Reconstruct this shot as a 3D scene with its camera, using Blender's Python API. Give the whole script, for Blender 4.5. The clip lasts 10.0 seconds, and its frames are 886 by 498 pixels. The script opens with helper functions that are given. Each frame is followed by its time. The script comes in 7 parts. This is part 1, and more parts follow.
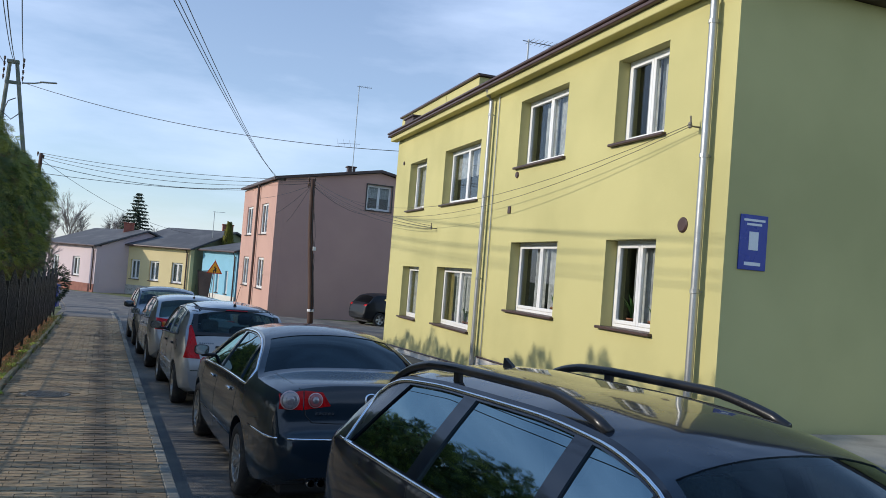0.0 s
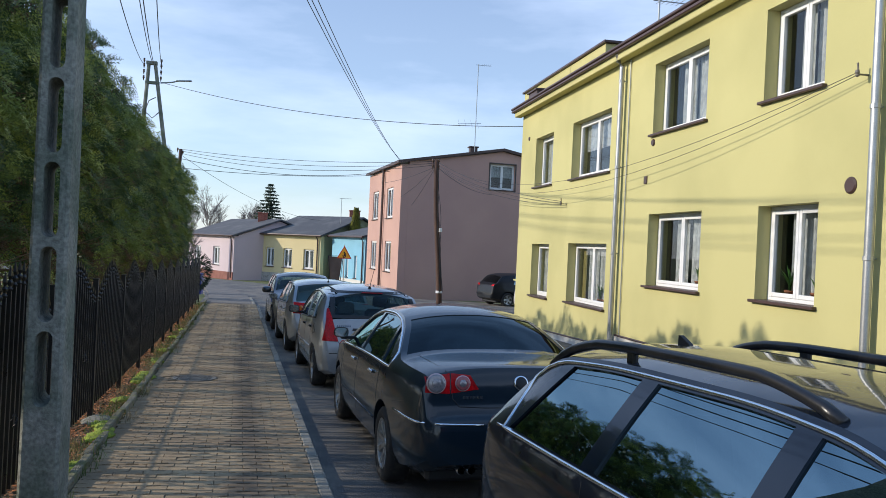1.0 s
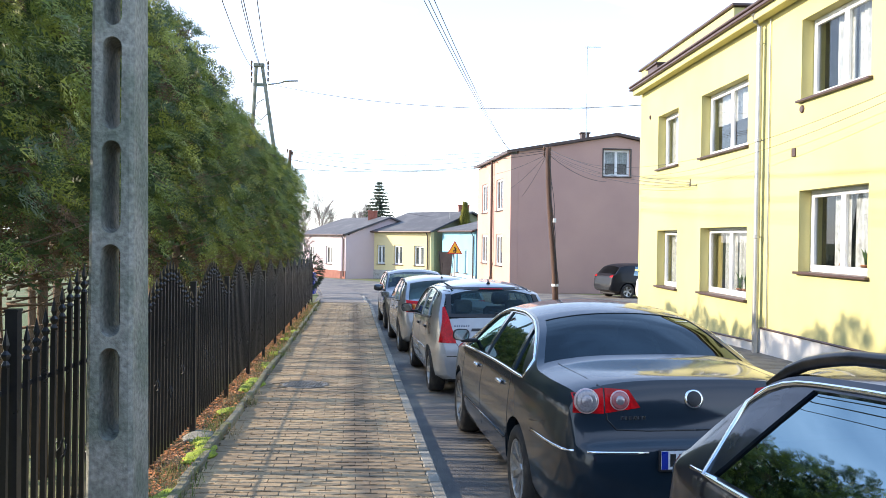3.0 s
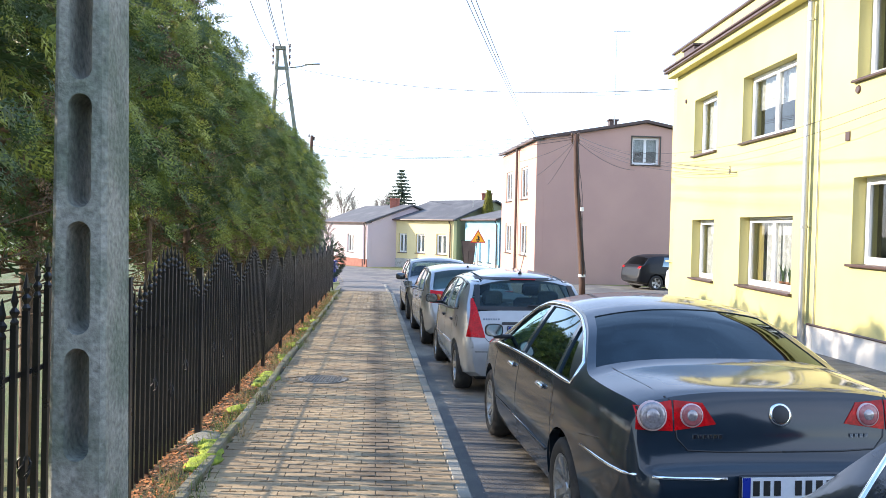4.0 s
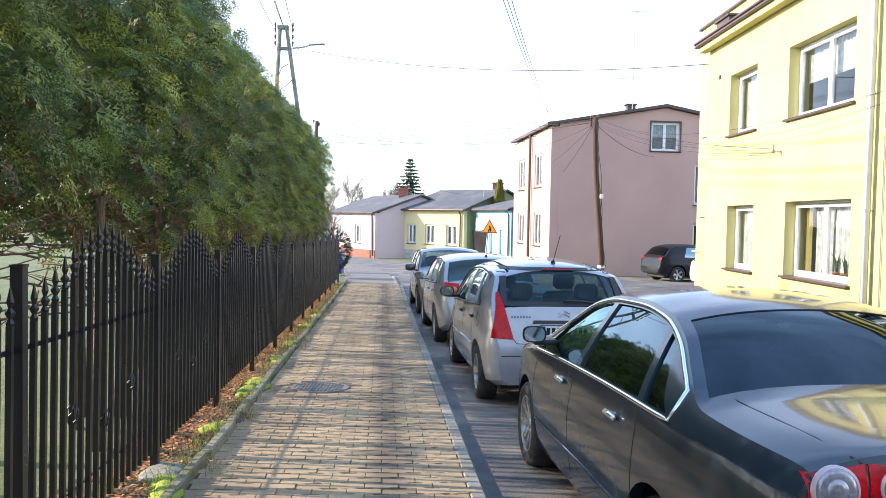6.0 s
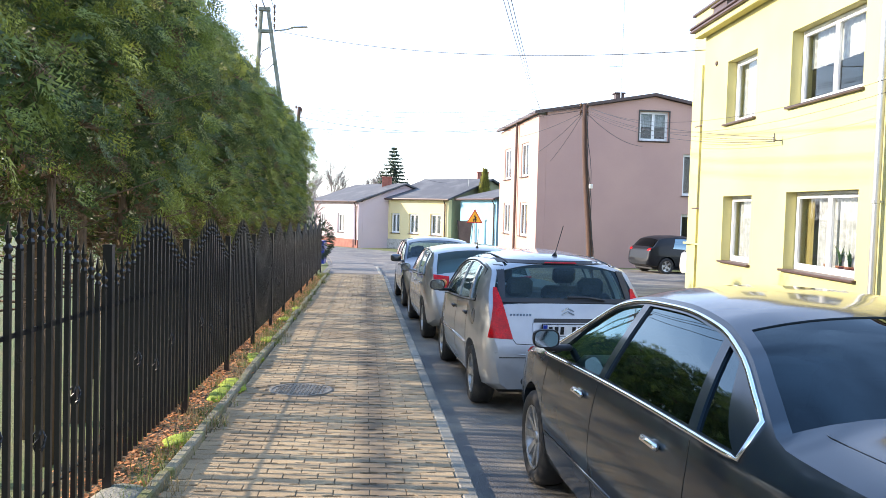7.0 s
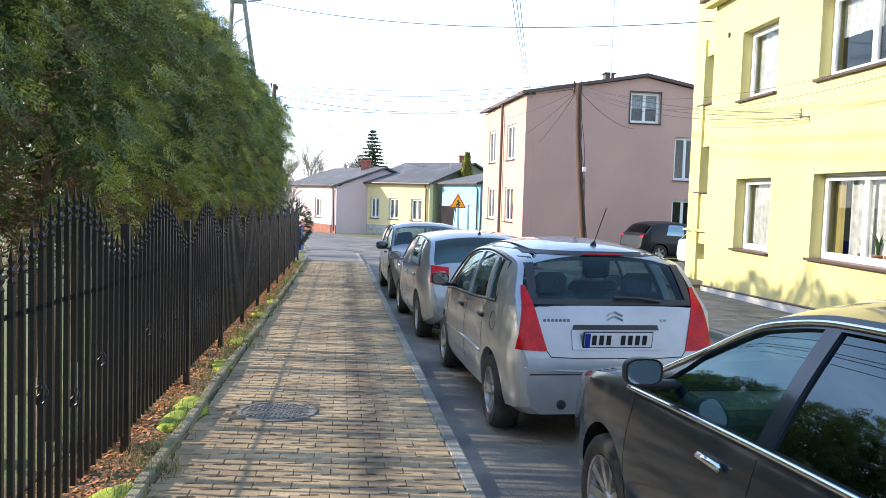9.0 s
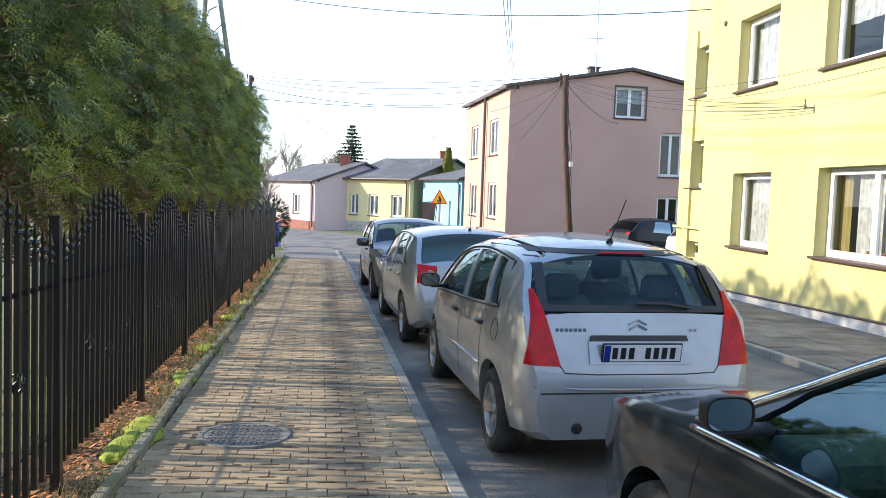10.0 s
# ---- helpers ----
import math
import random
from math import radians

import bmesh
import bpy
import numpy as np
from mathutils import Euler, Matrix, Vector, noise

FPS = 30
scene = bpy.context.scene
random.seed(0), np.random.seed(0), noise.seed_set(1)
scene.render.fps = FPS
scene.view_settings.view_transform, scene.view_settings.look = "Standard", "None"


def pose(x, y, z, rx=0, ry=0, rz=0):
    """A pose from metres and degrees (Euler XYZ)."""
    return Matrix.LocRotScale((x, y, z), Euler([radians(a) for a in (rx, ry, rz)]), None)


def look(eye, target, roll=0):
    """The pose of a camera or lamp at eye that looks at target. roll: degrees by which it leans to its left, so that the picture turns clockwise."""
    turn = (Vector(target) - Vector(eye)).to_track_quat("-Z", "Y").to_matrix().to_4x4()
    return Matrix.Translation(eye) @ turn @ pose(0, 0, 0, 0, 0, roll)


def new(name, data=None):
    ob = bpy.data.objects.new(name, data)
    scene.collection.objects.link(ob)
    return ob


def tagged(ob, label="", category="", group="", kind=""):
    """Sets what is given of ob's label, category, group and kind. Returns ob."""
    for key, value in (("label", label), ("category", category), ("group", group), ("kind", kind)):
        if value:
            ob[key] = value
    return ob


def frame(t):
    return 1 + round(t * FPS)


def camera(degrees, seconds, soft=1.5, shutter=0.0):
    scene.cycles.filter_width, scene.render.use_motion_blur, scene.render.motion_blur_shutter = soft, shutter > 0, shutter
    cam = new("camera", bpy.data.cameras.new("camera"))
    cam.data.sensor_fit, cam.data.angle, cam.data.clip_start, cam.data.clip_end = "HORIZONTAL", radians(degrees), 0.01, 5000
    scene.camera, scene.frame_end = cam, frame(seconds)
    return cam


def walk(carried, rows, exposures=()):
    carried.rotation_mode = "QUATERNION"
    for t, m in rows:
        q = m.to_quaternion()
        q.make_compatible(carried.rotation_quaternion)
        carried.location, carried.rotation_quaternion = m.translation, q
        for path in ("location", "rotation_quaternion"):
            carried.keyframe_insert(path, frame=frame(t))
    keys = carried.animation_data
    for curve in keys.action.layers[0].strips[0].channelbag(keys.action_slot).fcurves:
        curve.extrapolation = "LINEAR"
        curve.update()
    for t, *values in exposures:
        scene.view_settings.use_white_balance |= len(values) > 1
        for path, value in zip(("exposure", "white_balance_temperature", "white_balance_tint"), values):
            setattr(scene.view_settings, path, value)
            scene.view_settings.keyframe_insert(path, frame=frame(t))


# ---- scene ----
cam = camera(58.7, 10.0, 0.6)
PATH = [
    (0, (0.305, 0.194, 2.124), (0.969, 2.079, 2.188), 4.6),
    (0.5, (0.307, 0.351, 2.095), (0.802, 2.288, 2.124), 3.9),
    (1, (0.249, 0.649, 2.063), (0.618, 2.614, 2.058), 2.7),
    (1.5, (0.214, 0.921, 2.068), (0.486, 2.902, 2.056), 1.6),
    (2, (0.252, 1.239, 2.044), (0.45, 3.229, 2.029), 1.3),
    (2.5, (0.25, 1.509, 2.021), (0.396, 3.503, 2.002), 1.2),
    (2.7, (0.246, 1.611, 2.015), (0.371, 3.607, 1.994), 0.9),
    (4, (0.188, 2.553, 1.963), (0.23, 4.551, 1.907), 1.2),
    (4.5, (0.131, 2.932, 1.944), (0.169, 4.931, 1.886), 1.2),
    (5, (0.12, 3.303, 1.917), (0.151, 5.302, 1.854), 1.2),
    (5.5, (0.09, 3.681, 1.898), (0.125, 5.679, 1.825), 1.2),
    (5.7, (0.114, 3.866, 1.86), (0.13, 5.864, 1.786), 1.1),
    (7, (0.017, 4.818, 1.821), (0.083, 6.814, 1.719), 1.5),
    (7.5, (-0.025, 5.228, 1.81), (0.047, 7.224, 1.693), 1.7),
    (8, (-0.056, 5.612, 1.765), (0.004, 7.607, 1.633), 1.8),
    (8.5, (-0.105, 5.976, 1.744), (-0.022, 7.969, 1.607), 1.7),
    (9, (-0.216, 6.379, 1.751), (-0.09, 8.371, 1.614), 1.7),
    (9.5, (-0.243, 6.816, 1.713), (-0.09, 8.805, 1.572), 1.8),
    (10, (-0.266, 7.234, 1.694), (-0.087, 9.221, 1.551), 1.9),
]
walk(cam, [(t, look(eye, target, roll)) for t, eye, target, roll in PATH],
     [(0, -0.04, 6120, 11), (0.5, 0.06, 6180, 12), (1, 0.14, 6200, 12), (1.5, 0.26, 6220, 12), (2, 0.70, 6400, 13), (2.5, 1.10, 6600, 15), (4, 1.56, 6700, 15), (8, 1.58, 6700, 15), (8.5, 1.5, 6700, 14), (9, 1.38, 6700, 13), (10, 1.25, 6720, 13)])

# ---- world and sun ----
SUN_EL, SUN_AZ = 21.5, -84.0          # degrees; azimuth clockwise from +y
world = bpy.data.worlds.new("sky")
scene.world = world
world.use_nodes = True
wn, wl = world.node_tree.nodes, world.node_tree.links
wn.clear()
w_out, w_bg, w_sky = wn.new("ShaderNodeOutputWorld"), wn.new("ShaderNodeBackground"), wn.new("ShaderNodeTexSky")
w_sky.sky_type, w_sky.sun_disc = "NISHITA", False
w_sky.sun_elevation, w_sky.sun_rotation = radians(SUN_EL), radians(SUN_AZ)
w_sky.altitude, w_sky.air_density, w_sky.dust_density, w_sky.ozone_density = 150, 1.0, 0.4, 3.0
w_co, w_map, w_no, w_ramp = wn.new("ShaderNodeTexCoord"), wn.new("ShaderNodeMapping"), wn.new("ShaderNodeTexNoise"), wn.new("ShaderNodeValToRGB")
w_map.inputs["Scale"].default_value = (1.0, 1.3, 4.2)
w_no.inputs["Scale"].default_value, w_no.inputs["Detail"].default_value, w_no.inputs["Roughness"].default_value = 2.2, 7, 0.55
w_ramp.color_ramp.elements[0].position, w_ramp.color_ramp.elements[1].position = 0.40, 0.78
w_mix = wn.new("ShaderNodeMix")
w_mix.data_type = "RGBA"
# the thin cloud is pale low down and lets the blue through higher up
w_sep, w_high, w_veil = wn.new("ShaderNodeSeparateXYZ"), wn.new("ShaderNodeMapRange"), wn.new("ShaderNodeMix")
w_veil.data_type = "RGBA"
w_veil.inputs["A"].default_value, w_veil.inputs["B"].default_value = (6.5, 7.4, 9.0, 1), (2.2, 4.4, 8.3, 1)
w_high.inputs["From Min"].default_value, w_high.inputs["From Max"].default_value = 0.25, 0.85
w_fac = wn.new("ShaderNodeMath")
w_fac.operation = "MULTIPLY_ADD"
w_fac.inputs[1].default_value, w_fac.inputs[2].default_value = 0.55, 0.22
wl.new(w_co.outputs["Generated"], w_map.inputs["Vector"])
wl.new(w_map.outputs["Vector"], w_no.inputs["Vector"])
wl.new(w_no.outputs["Fac"], w_ramp.inputs["Fac"])
wl.new(w_ramp.outputs["Color"], w_fac.inputs[0])
wl.new(w_fac.outputs["Value"], w_mix.inputs["Factor"])
wl.new(w_co.outputs["Generated"], w_sep.inputs["Vector"])
wl.new(w_sep.outputs["Z"], w_high.inputs["Value"])
wl.new(w_high.outputs["Result"], w_veil.inputs["Factor"])
wl.new(w_veil.outputs["Result"], w_mix.inputs["B"])
wl.new(w_sky.outputs["Color"], w_mix.inputs["A"])
wl.new(w_mix.outputs["Result"], w_bg.inputs["Color"])
wl.new(w_bg.outputs["Background"], w_out.inputs["Surface"])
w_bg.inputs["Strength"].default_value = 0.15
SUN_DIR = Vector((math.sin(radians(SUN_AZ)) * math.cos(radians(SUN_EL)), math.cos(radians(SUN_AZ)) * math.cos(radians(SUN_EL)), math.sin(radians(SUN_EL))))
sun = new("sun", bpy.data.lights.new("sun", "SUN"))
sun.data.energy, sun.data.angle, sun.data.color = 3.5, radians(0.8), (1.0, 0.89, 0.73)
sun.matrix_world = look(SUN_DIR * 60, (0, 0, 0))

# ---- small tools ----
def clamp(v, a, b):
    return max(a, min(b, v))


def lerp(a, b, f):
    return a + (b - a) * f


def curve_at(pts, s):
    """Smooth value at s of a curve through (s, value) points."""
    if s <= pts[0][0]:
        return pts[0][1]
    for (a, va), (b, vb) in zip(pts, pts[1:]):
        if s <= b:
            f = (s - a) / (b - a)
            return lerp(va, vb, f)
    return pts[-1][1]


def ground_z(y):
    """Height of the paved surface: the street falls gently away from the start."""
    return 0.025 * (11 - y) if y < 25 else -0.35 - 0.018 * (min(y, 90) - 25)


STREET = (-0.0659, 0.9978)            # direction of the street in plan


def street(v, u, h=0.0):
    """A point v metres right of the kerb line and u metres along the street, h over the pavement."""
    x = 1.071 + u * STREET[0] + v * STREET[1]
    y = u * STREET[1] - v * STREET[0]
    return Vector((x, y, ground_z(y) + h))


STREET_YAW = math.degrees(math.atan2(-STREET[0], STREET[1]))
SLOPE = -math.degrees(math.atan(0.025))


def mesh_of(bm, name, smooth=False, sharp=None):
    bm.normal_update()
    if sharp is not None:
        for f in bm.faces:
            f.smooth = True
        for e in bm.edges:
            if len(e.link_faces) == 2 and e.calc_face_angle(0) > radians(sharp):
                e.smooth = False
    elif smooth:
        for f in bm.faces:
            f.smooth = True
    me = bpy.data.meshes.new(name)
    bm.to_mesh(me)
    bm.free()
    return me


def part(name, bm, material, parent=None, label="", smooth=False, sharp=None):
    """One bmesh as one mesh object, under a thing or a part."""
    me = bm if isinstance(bm, bpy.types.Mesh) else mesh_of(bm, name, smooth, sharp)
    if material is not None and not me.materials:
        for m in (material if isinstance(material, (list, tuple)) else [material]):
            me.materials.append(m)
    ob = new(name, me)
    if parent is not None:
        ob.parent = parent
    if label:
        ob["label"] = label
    return ob


def empty(name, m=None):
    ob = new(name)
    ob.empty_display_size = 0.2
    if m is not None:
        ob.matrix_basis = m
    return ob


def add_box(bm, c, size, rz=0.0, bevel=0.0, m=None):
    mat4 = Matrix.Translation(c) @ Matrix.Rotation(rz, 4, "Z") @ Matrix.Diagonal((*size, 1))
    if m is not None:
        mat4 = m @ mat4
    r = bmesh.ops.create_cube(bm, size=1, matrix=mat4)
    if bevel > 0:
        es = list({e for v in r["verts"] for e in v.link_edges})
        bmesh.ops.bevel(bm, geom=es, offset=bevel, segments=1, affect="EDGES", clamp_overlap=True)
    return r["verts"]


def box(c, size, rz=0.0, bevel=0.0):
    bm = bmesh.new()
    add_box(bm, c, size, rz, bevel)
    return bm


def add_prism(bm, poly, z0, z1):
    """A vertical prism over a plan polygon."""
    lo, hi = [bm.verts.new((x, y, z0)) for x, y in poly], [bm.verts.new((x, y, z1)) for x, y in poly]
    n = len(poly)
    bm.faces.new(lo[::-1])
    bm.faces.new(hi)
    for i in range(n):
        bm.faces.new((lo[i], lo[(i + 1) % n], hi[(i + 1) % n], hi[i]))


def add_extrude(bm, poly3, d):
    """A closed solid from a planar loop of points moved by d."""
    a, b = [bm.verts.new(p) for p in poly3], [bm.verts.new(Vector(p) + Vector(d)) for p in poly3]
    n = len(a)
    bm.faces.new(a)
    bm.faces.new(b[::-1])
    for i in range(n):
        bm.faces.new((a[(i + 1) % n], a[i], b[i], b[(i + 1) % n]))
    bmesh.ops.recalc_face_normals(bm, faces=bm.faces)


def add_tube(bm, pts, r, n=6, r1=None, cap=True):
    """A round bar along points."""
    pts = [Vector(p) for p in pts]
    rings = []
    for i, p in enumerate(pts):
        d = (pts[min(i + 1, len(pts) - 1)] - pts[max(i - 1, 0)]).normalized()
        a = d.orthogonal().normalized() if abs(d.z) > 0.95 else Vector((0, 0, 1)).cross(d).normalized()
        b = d.cross(a)
        rr = r if r1 is None else lerp(r, r1, i / max(1, len(pts) - 1))
        rings.append([bm.verts.new(p + (a * math.cos(t) + b * math.sin(t)) * rr) for t in [2 * math.pi * k / n for k in range(n)]])
    for ra, rb in zip(rings, rings[1:]):
        for k in range(n):
            bm.faces.new((ra[k], ra[(k + 1) % n], rb[(k + 1) % n], rb[k]))
    if cap:
        bm.faces.new(rings[0][::-1])
        bm.faces.new(rings[-1])


def tube(pts, r, n=6, r1=None):
    bm = bmesh.new()
    add_tube(bm, pts, r, n, r1)
    return bm


def add_lathe(bm, prof, n=24, axis="Z", m=None):
    """A turned body from (radius, height) points."""
    rings = []
    for r, h in prof:
        ring = []
        for k in range(n):
            t = 2 * math.pi * k / n
            c, s = r * math.cos(t), r * math.sin(t)
            p = Vector((c, s, h)) if axis == "Z" else Vector((h, c, s))
            ring.append(bm.verts.new(m @ p if m is not None else p))
        rings.append(ring)
    for ra, rb in zip(rings, rings[1:]):
        for k in range(n):
            bm.faces.new((ra[k], ra[(k + 1) % n], rb[(k + 1) % n], rb[k]))
    return rings


# ---- materials ----
def material(name, colour, rough=0.6, metal=0.0, var=0.15, scale=3.0, fine=60.0, bump=0.15, second=None, cover=0.5, island=0.0, spec=0.5, coat=0.0, height=0.004, obj_random=0.0, sharpness=0.12, stretch=(1, 1, 1), streak=None):
    """A surface with a broad stain of a second colour, a fine grain and a grain relief."""
    m = bpy.data.materials.new(name)
    m.use_nodes = True
    nt = m.node_tree
    n, l = nt.nodes, nt.links
    b = n["Principled BSDF"]
    co, mp = n.new("ShaderNodeTexCoord"), n.new("ShaderNodeMapping")
    mp.inputs["Scale"].default_value = stretch
    geo = n.new("ShaderNodeNewGeometry")
    l.new(geo.outputs["Position"], mp.inputs["Vector"])
    big, small = n.new("ShaderNodeTexNoise"), n.new("ShaderNodeTexNoise")
    big.inputs["Scale"].default_value, big.inputs["Detail"].default_value = scale, 6
    small.inputs["Scale"].default_value, small.inputs["Detail"].default_value = fine, 4
    for t in (big, small):
        l.new(mp.outputs["Vector"], t.inputs["Vector"])
    ramp = n.new("ShaderNodeValToRGB")
    ramp.color_ramp.elements[0].position, ramp.color_ramp.elements[1].position = clamp(1 - cover - sharpness, 0, 0.98), clamp(1 - cover + sharpness, 0.02, 1)
    l.new(big.outputs["Fac"], ramp.inputs["Fac"])
    mix = n.new("ShaderNodeMix")
    mix.data_type = "RGBA"
    second = second or tuple(c * (1 - var) for c in colour)
    mix.inputs["A"].default_value, mix.inputs["B"].default_value = (*colour, 1), (*second, 1)
    l.new(ramp.outputs["Color"], mix.inputs["Factor"])
    tone = mix.outputs["Result"]
    if streak:
        # a worn trail of dirt that runs along the street, broken up by noise
        off, wide, dirt = streak
        dot, sub, ab, edge, gain, trail = n.new("ShaderNodeVectorMath"), n.new("ShaderNodeMath"), n.new("ShaderNodeMath"), n.new("ShaderNodeMapRange"), n.new("ShaderNodeMath"), n.new("ShaderNodeMix")
        dot.operation, sub.operation, ab.operation, gain.operation = "DOT_PRODUCT", "ADD", "ABSOLUTE", "MULTIPLY"
        dot.inputs[1].default_value = (0.9978, 0.0659, 0)
        wob = n.new("ShaderNodeTexNoise")
        wob.inputs["Scale"].default_value, wob.inputs["Detail"].default_value = 1.1, 5
        l.new(geo.outputs["Position"], wob.inputs["Vector"])
        warp = n.new("ShaderNodeMath")
        warp.operation, warp.inputs[1].default_value, warp.inputs[2].default_value = "MULTIPLY_ADD", 0.5, -1.069 - off - 0.25
        l.new(wob.outputs["Fac"], warp.inputs[0])
        l.new(geo.outputs["Position"], dot.inputs[0])
        l.new(dot.outputs["Value"], sub.inputs[0])
        l.new(warp.outputs["Value"], sub.inputs[1])
        l.new(sub.outputs["Value"], ab.inputs[0])
        edge.inputs["From Min"].default_value, edge.inputs["From Max"].default_value = wide, wide * 0.25
        l.new(ab.outputs["Value"], edge.inputs["Value"])
        l.new(edge.outputs["Result"], gain.inputs[0])
        l.new(small.outputs["Fac"], gain.inputs[1])
        trail.data_type = "RGBA"
        trail.inputs["B"].default_value = (*dirt, 1)
        l.new(gain.outputs["Value"], trail.inputs["Factor"])
        l.new(tone, trail.inputs["A"])
        tone = trail.outputs["Result"]
    hsv = n.new("ShaderNodeHueSaturation")
    val = n.new("ShaderNodeMapRange")
    val.inputs["From Min"].default_value, val.inputs["From Max"].default_value = 0.25, 0.75
    val.inputs["To Min"].default_value, val.inputs["To Max"].default_value = 1 - var, 1 + var
    l.new(small.outputs["Fac"], val.inputs["Value"])
    last = val.outputs["Result"]
    if island or obj_random:
        rnd = geo.outputs["Random Per Island"] if island else n.new("ShaderNodeObjectInfo").outputs["Random"]
        k = island or obj_random
        rr = n.new("ShaderNodeMapRange")
        rr.inputs["To Min"].default_value, rr.inputs["To Max"].default_value = 1 - k, 1 + k
        l.new(rnd, rr.inputs["Value"])
        mu = n.new("ShaderNodeMath")
        mu.operation = "MULTIPLY"
        l.new(last, mu.inputs[0])
        l.new(rr.outputs["Result"], mu.inputs[1])
        last = mu.outputs["Value"]
    l.new(last, hsv.inputs["Value"])
    l.new(tone, hsv.inputs["Color"])
    l.new(hsv.outputs["Color"], b.inputs["Base Color"])
    rg = n.new("ShaderNodeMapRange")
    rg.inputs["To Min"].default_value, rg.inputs["To Max"].default_value = clamp(rough - 0.12, 0.02, 1), clamp(rough + 0.12, 0.02, 1)
    l.new(big.outputs["Fac"], rg.inputs["Value"])
    l.new(rg.outputs["Result"], b.inputs["Roughness"])
    b.inputs["Metallic"].default_value = metal
    b.inputs["Specular IOR Level"].default_value = spec
    b.inputs["Coat Weight"].default_value = coat
    b.inputs["Coat Roughness"].default_value = 0.04
    if bump:
        bp = n.new("ShaderNodeBump")
        bp.inputs["Strength"].default_value, bp.inputs["Distance"].default_value = bump, height
        l.new(small.outputs["Fac"], bp.inputs["Height"])
        l.new(bp.outputs["Normal"], b.inputs["Normal"])
    return m


def glass(name, tint, gloss_ior=1.5, rough=0.0, sheen=(1, 1, 1)):
    m = bpy.data.materials.new(name)
    m.use_nodes = True
    n, l = m.node_tree.nodes, m.node_tree.links
    n.clear()
    o, mx, tr, gl, lw, pw, fr = [n.new("ShaderNode" + k) for k in ("OutputMaterial", "MixShader", "BsdfTransparent", "BsdfGlossy", "LayerWeight", "Math", "Math")]
    tr.inputs["Color"].default_value = (*tint, 1)
    gl.inputs["Roughness"].default_value = rough
    gl.inputs["Color"].default_value = (*sheen, 1)
    straight = ((gloss_ior - 1) / (gloss_ior + 1)) ** 2
    lw.inputs["Blend"].default_value = 0.5
    pw.operation, pw.inputs[1].default_value = "POWER", 5
    fr.operation, fr.inputs[1].default_value, fr.inputs[2].default_value = "MULTIPLY_ADD", 1 - straight, straight
    l.new(lw.outputs["Facing"], pw.inputs[0])
    l.new(pw.outputs["Value"], fr.inputs[0])
    l.new(fr.outputs["Value"], mx.inputs["Fac"])
    l.new(tr.outputs["BSDF"], mx.inputs[1])
    l.new(gl.outputs["BSDF"], mx.inputs[2])
    l.new(mx.outputs["Shader"], o.inputs["Surface"])
    return m


M = {}
M["soil"] = material("soil", (0.10, 0.075, 0.05), 0.95, scale=1.2, second=(0.12, 0.13, 0.05), cover=0.5, var=0.35, bump=0.6, height=0.02, fine=25)
M["grass"] = material("grass", (0.10, 0.13, 0.035), 0.9, scale=0.8, second=(0.17, 0.15, 0.06), cover=0.45, var=0.35, bump=0.7, height=0.03, fine=40)
M["asphalt"] = material("asphalt", (0.105, 0.100, 0.093), 0.85, scale=1.1, second=(0.23, 0.205, 0.165), cover=0.45, var=0.42, bump=0.8, height=0.006, fine=110)
M["old_asphalt"] = material("old_asphalt", (0.14, 0.13, 0.118), 0.9, scale=1.5, second=(0.20, 0.178, 0.15), cover=0.45, var=0.25, bump=0.5, fine=110)
M["joint"] = material("joint_sand", (0.20, 0.155, 0.10), 0.95, scale=5, var=0.3, fine=90, bump=0.4)
STAIN = -0.62                          # the trail's distance from the kerb line
M["paver"] = material("paver", (0.405, 0.295, 0.168), 0.9, scale=1.1, second=(0.275, 0.20, 0.118), cover=0.5, var=0.34, fine=120, bump=0.5, height=0.005, island=0.15, streak=(STAIN, 0.22, (0.03, 0.025, 0.024)))
M["paver_one"] = material("paver_single", (0.405, 0.295, 0.168), 0.9, scale=1.1, second=(0.275, 0.20, 0.118), cover=0.5, var=0.34, fine=120, bump=0.5, height=0.005, obj_random=0.15, streak=(STAIN, 0.22, (0.03, 0.025, 0.024)))
M["kerb"] = material("kerb_concrete", (0.27, 0.255, 0.21), 0.88, scale=2.0, second=(0.18, 0.17, 0.14), cover=0.45, var=0.2, fine=90, bump=0.4, obj_random=0.12)
M["rough_concrete"] = material("rough_concrete", (0.22, 0.21, 0.17), 0.95, scale=5, second=(0.13, 0.14, 0.07), cover=0.45, var=0.35, fine=45, bump=0.8, height=0.012)
M["slab"] = material("old_slab", (0.20, 0.18, 0.155), 0.9, scale=2.5, second=(0.13, 0.12, 0.10), cover=0.5, var=0.3, fine=70, bump=0.6, height=0.006, obj_random=0.2)
M["mossy"] = material("mossy_concrete", (0.21, 0.19, 0.13), 0.95, scale=4.5, second=(0.13, 0.145, 0.04), cover=0.42, var=0.35, fine=60, bump=0.7, height=0.01, obj_random=0.15)
M["concrete"] = material("pole_concrete", (0.24, 0.24, 0.205), 0.92, scale=3.2, second=(0.13, 0.15, 0.115), cover=0.52, var=0.42, fine=38, bump=0.9, height=0.012)
M["render_yellow"] = material("yellow_render", (0.54, 0.495, 0.215), 0.9, scale=0.45, second=(0.465, 0.43, 0.185), cover=0.45, var=0.07, fine=160, bump=0.35, height=0.003)
